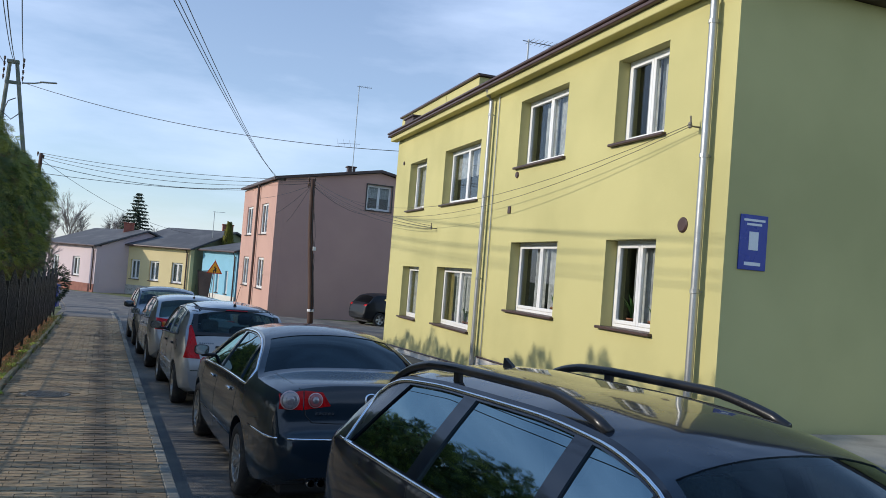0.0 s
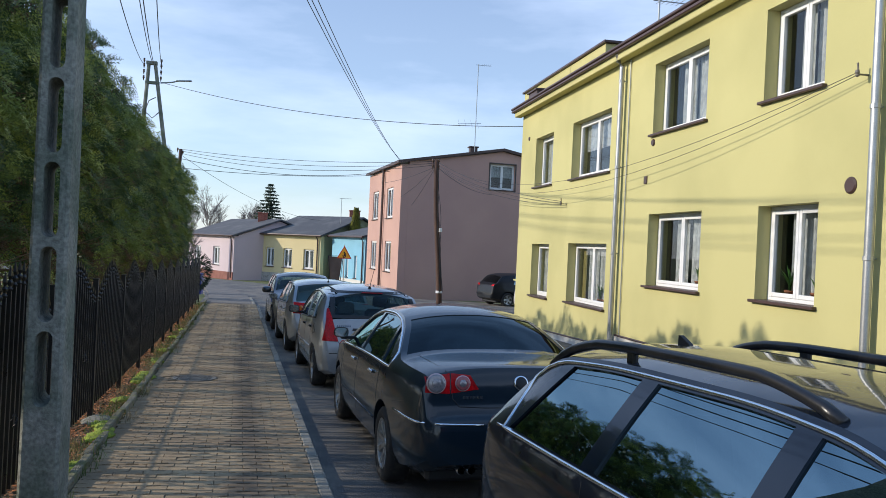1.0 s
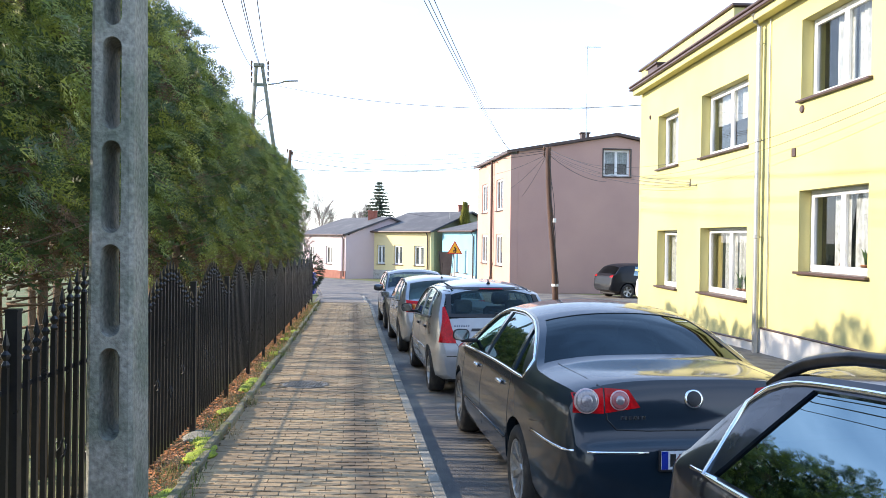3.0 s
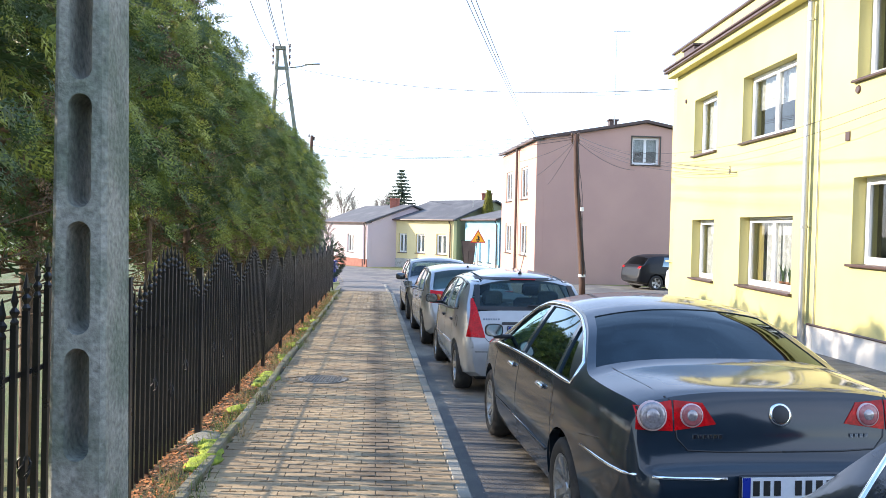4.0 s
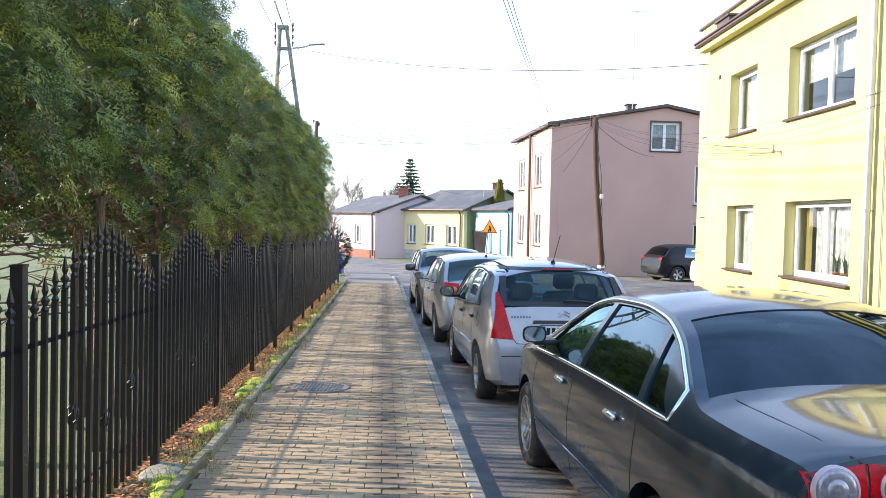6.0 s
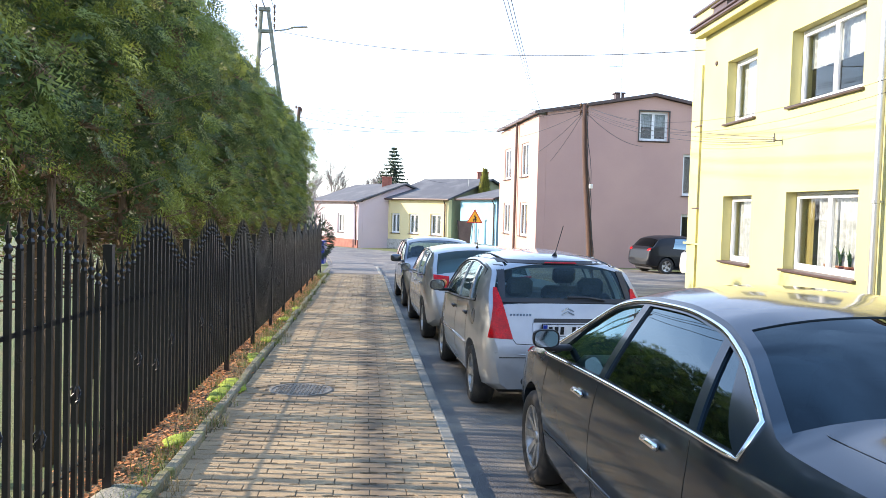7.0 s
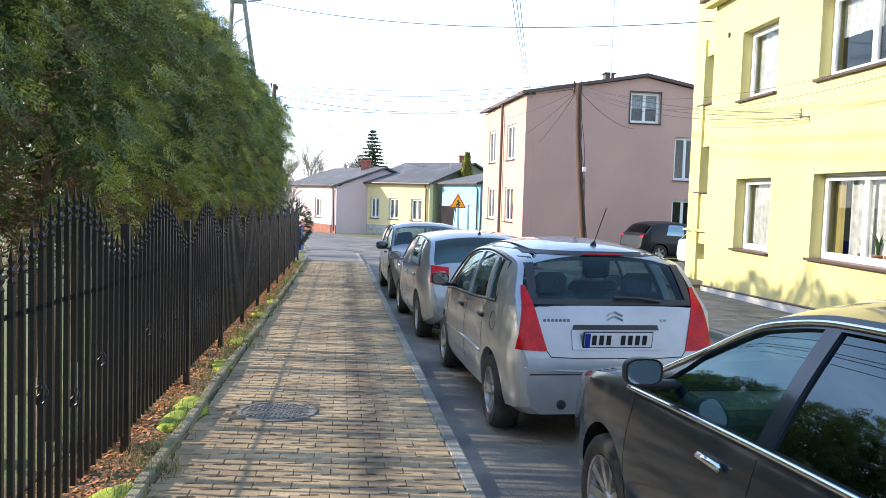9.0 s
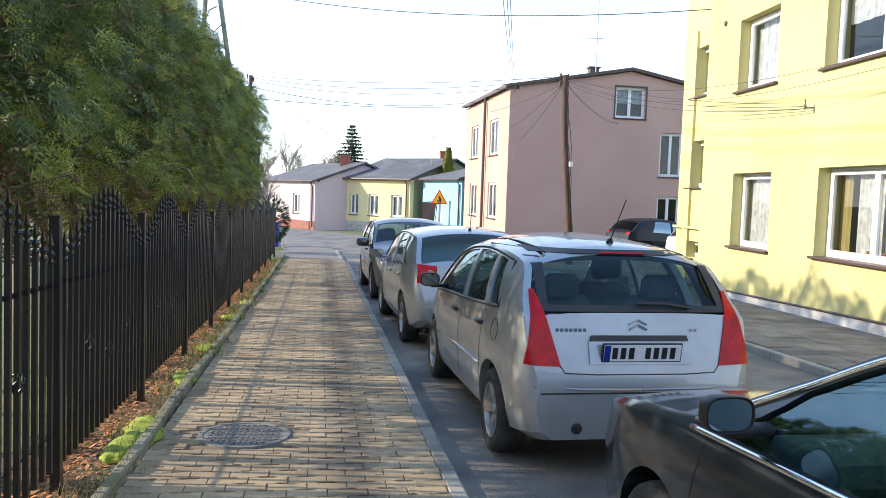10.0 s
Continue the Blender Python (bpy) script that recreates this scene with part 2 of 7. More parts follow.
M["render_pink"] = material("pink_render", (0.52, 0.32, 0.255), 0.9, scale=0.3, second=(0.465, 0.285, 0.235), cover=0.45, var=0.06, fine=120, bump=0.3, height=0.003)
M["render_lilac"] = material("lilac_render", (0.58, 0.475, 0.48), 0.9, scale=0.4, var=0.06, fine=90, bump=0.25)
M["render_cream"] = material("cream_render", (0.68, 0.57, 0.31), 0.9, scale=0.4, var=0.06, fine=90, bump=0.25)
# olive-dark copy of the cream render: the gables' shade is in its colour
M["render_cream_shaded"] = material("shaded_cream_render", (0.27, 0.27, 0.15), 0.9, scale=0.5, var=0.1, fine=90, bump=0.25)
M["render_blue"] = material("blue_render", (0.23, 0.47, 0.60), 0.9, scale=0.5, var=0.08, fine=90, bump=0.25)
M["plinth_white"] = material("plinth_plaster", (0.62, 0.60, 0.55), 0.9, scale=0.8, second=(0.5, 0.48, 0.43), cover=0.4, var=0.08, fine=120, bump=0.4)
M["plinth_red"] = material("plinth_red", (0.27, 0.11, 0.08), 0.9, var=0.15)
M["stone"] = material("rubble_stone", (0.42, 0.40, 0.36), 0.9, scale=6, second=(0.2, 0.19, 0.17), cover=0.4, var=0.3, fine=25, bump=0.8, height=0.03)
M["brown_metal"] = material("brown_sheet_metal", (0.075, 0.042, 0.034), 0.45, scale=3, var=0.15, fine=80, bump=0.1)
M["roof_dark"] = material("roof_felt", (0.085, 0.085, 0.088), 0.8, scale=0.8, second=(0.14, 0.14, 0.14), cover=0.4, var=0.2, fine=50, bump=0.4)
M["zinc"] = material("zinc_pipe", (0.46, 0.47, 0.46), 0.42, metal=0.75, scale=4, var=0.12, fine=60, bump=0.08)
M["upvc"] = material("white_plastic", (0.80, 0.80, 0.78), 0.35, var=0.03, fine=30, bump=0)
M["curtain"] = material("net_curtain", (0.62, 0.62, 0.61), 0.9, scale=8, second=(0.42, 0.425, 0.42), cover=0.5, var=0.1, bump=0.3, fine=60)
M["curtain_ochre"] = material("ochre_curtain", (0.34, 0.27, 0.085), 0.9, var=0.15)
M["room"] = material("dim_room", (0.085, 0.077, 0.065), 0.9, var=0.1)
M["pane"] = glass("window_glass", (0.80, 0.83, 0.83), 1.42)
M["terracotta"] = material("terracotta", (0.38, 0.14, 0.07), 0.8, var=0.15)
M["houseplant"] = material("houseplant", (0.06, 0.16, 0.03), 0.5, var=0.3)
M["brick_red"] = material("chimney_brick", (0.33, 0.11, 0.075), 0.9, scale=6, var=0.25, fine=40)
M["black_metal"] = material("black_painted_metal", (0.012, 0.012, 0.013), 0.32, scale=9, var=0.2, fine=70, bump=0.12)
M["iron"] = material("cast_iron", (0.24, 0.22, 0.185), 0.7, metal=0.3, scale=8, var=0.25, fine=60, bump=0.4)
M["wood_pole"] = material("tarred_wood", (0.065, 0.034, 0.024), 0.85, scale=2, second=(0.13, 0.07, 0.042), cover=0.4, var=0.25, fine=18, bump=0.5, stretch=(6, 6, 0.6))
M["wire"] = material("cable", (0.035, 0.035, 0.038), 0.6, var=0.1, bump=0)
M["insulator"] = material("brown_insulator", (0.08, 0.04, 0.025), 0.25, var=0.1, bump=0)
M["sign_blue"] = material("enamel_blue", (0.012, 0.035, 0.30), 0.3, var=0.08, bump=0)
M["white_paint"] = material("white_paint", (0.78, 0.78, 0.76), 0.4, var=0.04, bump=0)
M["sign_yellow"] = material("sign_yellow", (0.85, 0.42, 0.02), 0.4, var=0.05, bump=0)
M["sign_red"] = material("sign_red", (0.55, 0.03, 0.02), 0.4, var=0.05, bump=0)
M["sign_black"] = material("sign_black", (0.015, 0.015, 0.015), 0.5, var=0.05, bump=0)
M["leaf_litter"] = material("leaf_litter", (0.48, 0.18, 0.055), 0.9, scale=9, second=(0.30, 0.15, 0.07), cover=0.5, var=0.35, island=0.4, bump=0)
M["moss"] = material("moss", (0.25, 0.31, 0.025), 0.95, scale=9, second=(0.10, 0.13, 0.03), cover=0.4, var=0.35, fine=60, bump=0.8, height=0.01)
M["dry_grass"] = material("dry_grass", (0.30, 0.23, 0.11), 0.9, var=0.3, island=0.35, bump=0)
M["green_grass"] = material("green_grass", (0.12, 0.17, 0.03), 0.8, var=0.3, island=0.4, bump=0)
M["bark"] = material("bark", (0.17, 0.115, 0.072), 0.95, scale=4, var=0.3, fine=30, bump=0.9, height=0.02, stretch=(3, 3, 0.6))
M["thuja"] = material("thuja_leaf", (0.16, 0.215, 0.045), 0.5, spec=0.4, scale=0.9, second=(0.225, 0.25, 0.052), cover=0.42, var=0.25, fine=30, island=0.3, bump=0)
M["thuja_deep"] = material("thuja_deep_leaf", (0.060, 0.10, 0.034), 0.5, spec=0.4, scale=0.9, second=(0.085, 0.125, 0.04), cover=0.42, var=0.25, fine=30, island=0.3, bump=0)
M["thuja_bright"] = material("thuja_bright_leaf", (0.26, 0.31, 0.058), 0.5, spec=0.4, scale=0.9, second=(0.35, 0.35, 0.066), cover=0.42, var=0.25, fine=30, island=0.3, bump=0)
M["thuja_brown"] = material("thuja_dead", (0.16, 0.105, 0.06), 0.85, scale=1.5, var=0.3, island=0.4, bump=0)
M["spruce"] = material("spruce_needles", (0.028, 0.05, 0.026), 0.8, var=0.3, island=0.4, bump=0)
M["cypress"] = material("golden_cypress", (0.20, 0.20, 0.03), 0.8, var=0.3, island=0.35, bump=0)
M["twig"] = material("bare_twig", (0.24, 0.205, 0.185), 0.9, var=0.2, bump=0)
# a thin leaf lets a little light through
for key in ("thuja", "thuja_deep", "thuja_bright", "thuja_brown", "green_grass", "dry_grass"):
    nt = M[key].node_tree
    bsdf = nt.nodes["Principled BSDF"]
    tl, ad = nt.nodes.new("ShaderNodeBsdfTranslucent"), nt.nodes.new("ShaderNodeMixShader")
    ad.inputs["Fac"].default_value = 0.28
    nt.links.new(bsdf.inputs["Base Color"].links[0].from_socket, tl.inputs["Color"])
    nt.links.new(bsdf.outputs["BSDF"], ad.inputs[1])
    nt.links.new(tl.outputs["BSDF"], ad.inputs[2])
    nt.links.new(ad.outputs["Shader"], nt.nodes["Material Output"].inputs["Surface"])

# ---- ground, road, pavements ----
def ribbon(rows, thick, base=0.0):
    """A slab over rows of (left point, right point) in plan, following the fall of the street."""
    bm = bmesh.new()
    top, low = [], []
    for (xa, ya), (xb, yb) in rows:
        k = 6
        pts = [(lerp(xa, xb, i / k), lerp(ya, yb, i / k)) for i in range(k + 1)]
        top.append([bm.verts.new((x, y, ground_z(y) + base)) for x, y in pts])
        low.append([bm.verts.new((x, y, ground_z(y) + base - thick)) for x, y in pts])
    for a, b, c, d in zip(top, top[1:], low, low[1:]):
        for i in range(len(a) - 1):
            bm.faces.new((a[i], a[i + 1], b[i + 1], b[i]))
            bm.faces.new((c[i + 1], c[i], d[i], d[i + 1]))
        bm.faces.new((a[0], b[0], d[0], c[0]))
        bm.faces.new((b[-1], a[-1], c[-1], d[-1]))
    for a, c in ((top[0], low[0]), (top[-1], low[-1])):
        for i in range(len(a) - 1):
            bm.faces.new((a[i], a[i + 1], c[i + 1], c[i]))
    bmesh.ops.recalc_face_normals(bm, faces=bm.faces)
    return bm


ROAD_Z = -0.05
bm = bmesh.new()
ys = [-900, -300, -80, -30] + list(range(-20, 92, 3)) + [120, 300, 900, 2500]
xs = [-2500, -600, -150, -60, -30, -15, -8, -5, -3, 0, 3, 6, 9, 15, 30, 60, 150, 600, 2500]
grid = [[bm.verts.new((x, y, ground_z(max(y, -60)) - 0.13)) for x in xs] for y in ys]
for a, b in zip(grid, grid[1:]):
    for i in range(len(xs) - 1):
        bm.faces.new((a[i], a[i + 1], b[i + 1], b[i]))
ground = part("ground", bm, M["grass"])
tagged(ground, "rough winter grass and soil around the street", "ground", kind="structure")


def xy(v, u):
    p = street(v, u)
    return (p.x, p.y)


ROAD_W = 4.55
rows = [(xy(0.0, u), xy(ROAD_W, u)) for u in (-30, -15, 0, 5, 10, 15, 20, 25)]
rows += [((-0.95, 28), (12.0, 28.5)), ((-1.15, 32.0), (13, 32)), ((-3.3, 32.6), (13, 33)), ((-3.6, 37.5), (13, 38)), ((-4.1, 41), (4.7, 41.6)), ((-4.8, 45), (3.0, 46)), ((-6.0, 50), (0.2, 50.5)), ((-7.8, 55), (-2.4, 55.5)), ((-11, 59.5), (-6.6, 62)), ((-18, 64), (-15, 68)), ((-40, 73), (-38, 79))]
road = part("road", ribbon(rows, 0.2, ROAD_Z), M["asphalt"])
tagged(road, "worn grey asphalt street bending away between houses", "road", kind="structure")
rows = [(xy(-1.93, u), xy(-0.10, u)) for u in [-12 + 2 * k for k in range(23)]]
pavement = part("pavement", ribbon(rows, 0.1, -0.006), M["joint"])
tagged(pavement, "pavement of brown concrete paving blocks with sandy joints", "pavement", kind="structure")
rows = [((-3.02, 31.95), (-1.22, 31.95)), ((-3.2, 35), (-1.47, 35)), ((-3.55, 38.2), (-1.86, 38.2)), ((-3.98, 41.5), (-2.40, 41.5)), ((-4.55, 45), (-3.10, 45)), ((-5.2, 48.4), (-4.1, 48.2))]
bend = part("pavement_3", ribbon(rows, 0.1, -0.006), M["old_asphalt"])
tagged(bend, "patched grey-brown asphalt pavement bending round the corner", "pavement", kind="structure")
rows = [(xy(-2.75, u), xy(-2.02, u)) for u in [-12 + 2 * k for k in range(23)]]
verge = part("verge", ribbon(rows, 0.1, 0.005), M["soil"])
tagged(verge, "narrow strip of soil below the fence with fallen leaves", "verge", kind="structure")
rows = [(xy(ROAD_W + 0.13, u), (7.35, 0.0 + u)) for u in (-8, -2, 4, 8, 12, 16, 20, 24.6)]
far_walk = part("pavement_2", ribbon(rows, 0.1, 0.02), M["slab"])
tagged(far_walk, "grey concrete slab pavement along the yellow house", "pavement", kind="structure")

# ---- houses ----
def add_wall(bm, o, d, length, z0, z1, thick, holes):
    """A wall of some thickness from plan point o along d; holes (u0, u1, z0, z1) go right through it.
    Its outer face looks to the right of d turned by -90 degrees (n)."""
    d = Vector((d[0], d[1], 0)).normalized()
    n = Vector((d.y, -d.x, 0))
    o = Vector((o[0], o[1], 0))

    def P(u, z, w):
        return o + d * u - n * w + Vector((0, 0, z))

    us = sorted({0, length, *[h[0] for h in holes], *[h[1] for h in holes]})
    zs = sorted({z0, z1, *[h[2] for h in holes], *[h[3] for h in holes]})
    cache = {}

    def V(u, z, w):
        key = (round(u, 4), round(z, 4), w)
        if key not in cache:
            cache[key] = bm.verts.new(P(u, z, w))
        return cache[key]

    def solid(u, z):
        return 0 < u < length and z0 < z < z1 and not any(h[0] < u < h[1] and h[2] < z < h[3] for h in holes)

    for ua, ub in zip(us, us[1:]):
        for za, zb in zip(zs, zs[1:]):
            um, zm = (ua + ub) / 2, (za + zb) / 2
            if not solid(um, zm):
                continue
            bm.faces.new((V(ua, za, 0), V(ub, za, 0), V(ub, zb, 0), V(ua, zb, 0)))
            bm.faces.new((V(ub, za, thick), V(ua, za, thick), V(ua, zb, thick), V(ub, zb, thick)))
            for du, dz, e in ((-1, 0, (ua, za, ua, zb)), (1, 0, (ub, zb, ub, za)), (0, -1, (ub, za, ua, za)), (0, 1, (ua, zb, ub, zb))):
                tu, tz = um + du * (ub - ua) / 2 + du * 1e-3, zm + dz * (zb - za) / 2 + dz * 1e-3
                if not solid(tu, tz):
                    bm.faces.new((V(e[0], e[1], 0), V(e[2], e[3], 0), V(e[2], e[3], thick), V(e[0], e[1], thick)))
    bmesh.ops.recalc_face_normals(bm, faces=bm.faces)


def frame_of(o, d):
    """Local frame of a wall: x along d, y outward, z up."""
    d = Vector((d[0], d[1], 0)).normalized()
    n = Vector((d.y, -d.x, 0))
    return Matrix(((d.x, n.x, 0, o[0]), (d.y, n.y, 0, o[1]), (0, 0, 1, 0), (0, 0, 0, 1)))


def add_frame(bm, F, u0, u1, z0, z1, y, w, depth):
    for c, s in (((u0 + w / 2, (z0 + z1) / 2), (w, z1 - z0)), ((u1 - w / 2, (z0 + z1) / 2), (w, z1 - z0)), (((u0 + u1) / 2, z1 - w / 2), (u1 - u0 - 2 * w, w)), (((u0 + u1) / 2, z0 + w / 2), (u1 - u0 - 2 * w, w))):
        add_box(bm, (c[0], y, c[1]), (s[0], depth, s[1]), bevel=0.006, m=F)


def window(house, F, u0, u1, z0, z1, back=0.22, sashes=2, kind="net", sill=True, dark=None, seed=0):
    """A plastic window set back in its opening, with sashes, panes, a sill, a curtain and a dark-coloured room box
    behind.
    """
    rnd = random.Random(seed)
    bm = bmesh.new()
    add_frame(bm, F, u0, u1, z0, z1, -back - 0.03, 0.055, 0.07)
    win = part("window", bm, M["upvc"], house, "white plastic window with curtain")
    us = [u0 + 0.055 + (u1 - u0 - 0.11) * k / sashes for k in range(sashes + 1)]
    if sashes == 3:
        us = [us[0], lerp(u0, u1, 0.30), lerp(u0, u1, 0.36) + 0.3, us[3]]
    for k in range(sashes):
        bm = bmesh.new()
        add_frame(bm, F, us[k] + 0.003, us[k + 1] - 0.003, z0 + 0.058, z1 - 0.058, -back - 0.018, 0.062, 0.066)
        part("sash", bm, M["upvc"], win)
        bm = bmesh.new()
        add_box(bm, ((us[k] + us[k + 1]) / 2, -back - 0.03, (z0 + z1) / 2), (us[k + 1] - us[k] - 0.126, 0.006, z1 - z0 - 0.24), m=F)
        p = part("pane", bm, M["pane"], win)
        p.visible_shadow = False
    if sill:
        bm = bmesh.new()
        add_box(bm, ((u0 + u1) / 2, -back / 2 + 0.03, z0 - 0.022), (u1 - u0 + 0.12, back + 0.10, 0.045), bevel=0.008, m=F)
        part("window_sill", bm, M["brown_metal"], win, "dark brown sheet-metal sill")
    # shallow room box behind the glass, coloured dark for a deep room's shade
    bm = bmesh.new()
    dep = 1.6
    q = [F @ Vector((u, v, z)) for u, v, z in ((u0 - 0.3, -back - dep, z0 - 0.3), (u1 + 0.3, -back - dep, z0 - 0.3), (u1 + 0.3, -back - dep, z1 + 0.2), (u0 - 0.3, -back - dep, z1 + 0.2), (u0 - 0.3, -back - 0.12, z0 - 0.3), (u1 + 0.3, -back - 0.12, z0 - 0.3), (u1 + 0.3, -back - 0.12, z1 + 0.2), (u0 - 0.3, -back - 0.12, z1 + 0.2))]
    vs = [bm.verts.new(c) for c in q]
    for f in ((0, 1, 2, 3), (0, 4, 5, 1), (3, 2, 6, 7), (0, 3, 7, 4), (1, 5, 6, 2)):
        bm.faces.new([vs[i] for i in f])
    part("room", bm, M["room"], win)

    def drape(a, b, mat, name, top=0.0, bottom=0.0):
        bm = bmesh.new()
        n = max(6, int((b - a) / 0.02))
        prev = None
        ph = rnd.random() * 6
        for i in range(n + 1):
            u = lerp(a, b, i / n)
            v = -back - 0.16 + 0.018 * math.sin(u * 62 + ph) + 0.012 * math.sin(u * 23 + ph)
            cur = [bm.verts.new(F @ Vector((u, v, z1 - 0.06 - top))), bm.verts.new(F @ Vector((u, v, z0 + 0.06 + bottom)))]
            if prev:
                bm.faces.new((prev[0], cur[0], cur[1], prev[1]))
            prev = cur
        part(name, bm, mat, win, smooth=True)

    w = u1 - u0
    if kind == "net":
        drape(u0 + w * 0.24, u0 + w * 0.49, M["curtain"], "curtain")
        drape(u0 + w * 0.53, u1 - 0.06, M["curtain"], "curtain")
    elif kind == "wide":
        drape(u0 + 0.05, u0 + w * 0.16, M["curtain_ochre"], "curtain")
        drape(u0 + w * 0.24, u1 - 0.06, M["curtain"], "curtain")
    elif kind == "full":
        drape(u0 + 0.06, u1 - 0.06, M["curtain"], "curtain")
    elif kind == "half":
        drape(u0 + 0.06, u1 - 0.06, M["curtain"], "blind", bottom=(z1 - z0) * 0.45)
    return win


def potted_plant(m, height=0.35, seed=0):
    rnd = random.Random(seed)
    plant = empty("potted_plant", m)
    bm = bmesh.new()
    add_lathe(bm, [(0.0, 0), (0.055, 0), (0.075, 0.12), (0.082, 0.12), (0.082, 0.145), (0.0, 0.135)], 14)
    part("pot", bm, M["terracotta"], plant, "terracotta flower pot", smooth=True)
    bm = bmesh.new()
    for k in range(14):
        a, ln, w = rnd.uniform(0, 6.28), height * rnd.uniform(0.6, 1.1), rnd.uniform(0.018, 0.03)
        lean = rnd.uniform(0.1, 0.55)
        c, s = math.cos(a), math.sin(a)
        prev = None
        for i in range(5):
            f = i / 4
            r, z = ln * lean * f * f, 0.13 + ln * f * (1 - 0.2 * lean * f)
            ww = w * math.sin(math.pi * min(0.98, 0.25 + 0.75 * f))
            cur = (bm.verts.new((c * r - s * ww, s * r + c * ww, z)), bm.verts.new((c * r + s * ww, s * r - c * ww, z)))
            if prev:
                bm.faces.new((prev[0], prev[1], cur[1], cur[0]))
            prev = cur
    part("leaves", bm, M["houseplant"], plant, smooth=True)
    tagged(plant, "green potted houseplant on a window ledge", "houseplant", "plants in the windows")
    return plant


# the yellow house: a street front in two levels, a plain end wall, a recessed stair wing behind
FX, Y0, YM, Y1 = 7.08, 8.55, 16.62, 24.45
yellow = empty("apartment_house", Matrix.Identity(4))
tagged(yellow, "two-storey yellow rendered house with white windows and brown eaves", "house")
SILLS = {"near": ((1.50, 2.90), (4.47, 5.86)), "far": ((0.84, 2.31), (3.94, 5.37))}
FRONT = []                            # (y far, y near, z0, z1, sashes, curtain)
for ya, yb in ((11.45, 10.06), (15.2, 13.14)):
    for z0, z1 in SILLS["near"]:
        FRONT.append((ya, yb, z0, z1, 2, "net"))
FRONT += [(19.78, 17.28, 0.84, 2.31, 2, "wide"), (22.9, 21.34, 0.80, 2.28, 1, "full"), (19.82, 17.32, 3.94, 5.37, 2, "half"), (22.95, 21.37, 3.94, 5.37, 1, "full")]
F_front = frame_of((FX, Y1), (0, -1))            # x runs from the far corner towards the start, y outward is -x
holes = [(Y1 - ya, Y1 - yb, z0, z1) for ya, yb, z0, z1, s, k in FRONT]
bm = bmesh.new()
add_wall(bm, (FX, Y1), (0, -1), Y1 - Y0, -0.9, 6.35, 0.42, holes)
part("front_wall", bm, M["render_yellow"], yellow)
bm = bmesh.new()
add_wall(bm, (FX + 0.42, Y0), (1, 0), 9.58, -0.9, 6.35, 0.4, [])
add_wall(bm, (FX, Y0), (1, 0), 0.42, 6.352, 6.36, 0.4, [])
part("end_wall", bm, M["render_yellow"], yellow)
bm = bmesh.new()
add_wall(bm, (FX + 10, Y0 + 0.4), (0, 1), 19.6, -0.9, 6.35, 0.4, [])
add_wall(bm, (FX + 9.6, 28.95), (-1, 0), 8.2, -0.9, 6.35, 0.4, [])
part("back_wall", bm, M["render_yellow"], yellow)
for i, (ya, yb, z0, z1, s, k) in enumerate(FRONT):
    window(yellow, F_front, Y1 - ya, Y1 - yb, z0, z1, 0.22, s, k, seed=i)
# plinth: white plaster that grows taller down the street, in two steps
bm = bmesh.new()
for ya, yb, za, zb in ((Y0 - 0.03, YM, 0.42, 0.35), (YM, Y1 + 0.03, 0.06, -0.20)):
    lo = -0.95
    add_extrude(bm, [(FX - 0.035, ya, lo), (FX - 0.035, yb, lo), (FX - 0.035, yb, zb), (FX - 0.035, ya, za)], (0.05, 0, 0))
part("plinth", bm, M["plinth_white"], yellow, "white plastered plinth")
bm = bmesh.new()
for ya, yb, za, zb in ((Y0 - 0.03, YM - 0.1, 0.42, 0.35), (YM + 0.05, Y1 + 0.03, 0.06, -0.20)):
    add_tube(bm, [(FX - 0.04, ya, za + 0.01), (FX - 0.04, yb, zb + 0.01)], 0.022, 6)
part("drip_edge", bm, M["brown_metal"], yellow, "dark metal drip edge over the plinth")
# stair wing, set back
WX, WY0, WY1 = 8.55, 24.45, 29.5
F_wing = frame_of((WX, WY1), (0, -1))
wing = [(28.92, 27.58, 4.55, 5.88), (28.92, 27.55, 2.06, 3.34), (28.8, 27.9, 0.13, 0.58)]
bm = bmesh.new()
add_wall(bm, (WX, WY1), (0, -1), WY1 - WY0 - 0.01, -0.9, 8.0, 0.3, [(WY1 - a, WY1 - b, c, d) for a, b, c, d in wing])
add_wall(bm, (FX + 0.42, Y1), (-1, 0), 0.01, -0.9, 6.3, 0.3, [])
part("stair_wing_wall", bm, M["render_yellow"], yellow)
bm = bmesh.new()
add_box(bm, (WX - 0.05, (WY0 + WY1) / 2 + 0.2, 0.95), (0.12, WY1 - WY0 - 0.3, 0.06), bevel=0.01)
part("ledge", bm, M["render_yellow"], yellow)
bm = bmesh.new()
add_wall(bm, (FX + 1.48, Y1 - 0.005), (-1, 0), 1.05, -0.9, 6.3, 0.3, [])
part("return_wall", bm, M["render_yellow"], yellow)
for i, (a, b, c, d) in enumerate(wing):
    window(yellow, F_wing, WY1 - a, WY1 - b, c, d, 0.2, 1, "full" if i < 2 else "none", seed=20 + i, sill=i < 2)
# eaves: a fascia board, a gutter edge and the roof
bm = bmesh.new()
add_box(bm, (FX - 0.13, (Y0 + Y1) / 2, 6.30), (0.22, Y1 - Y0 + 0.3, 0.14), bevel=0.01)
part("eaves_board", bm, M["render_yellow"], yellow, "yellow painted eaves box")
bm = bmesh.new()
add_box(bm, (FX - 0.27, (Y0 + Y1) / 2, 6.40), (0.12, Y1 - Y0 + 0.5, 0.07), bevel=0.015)
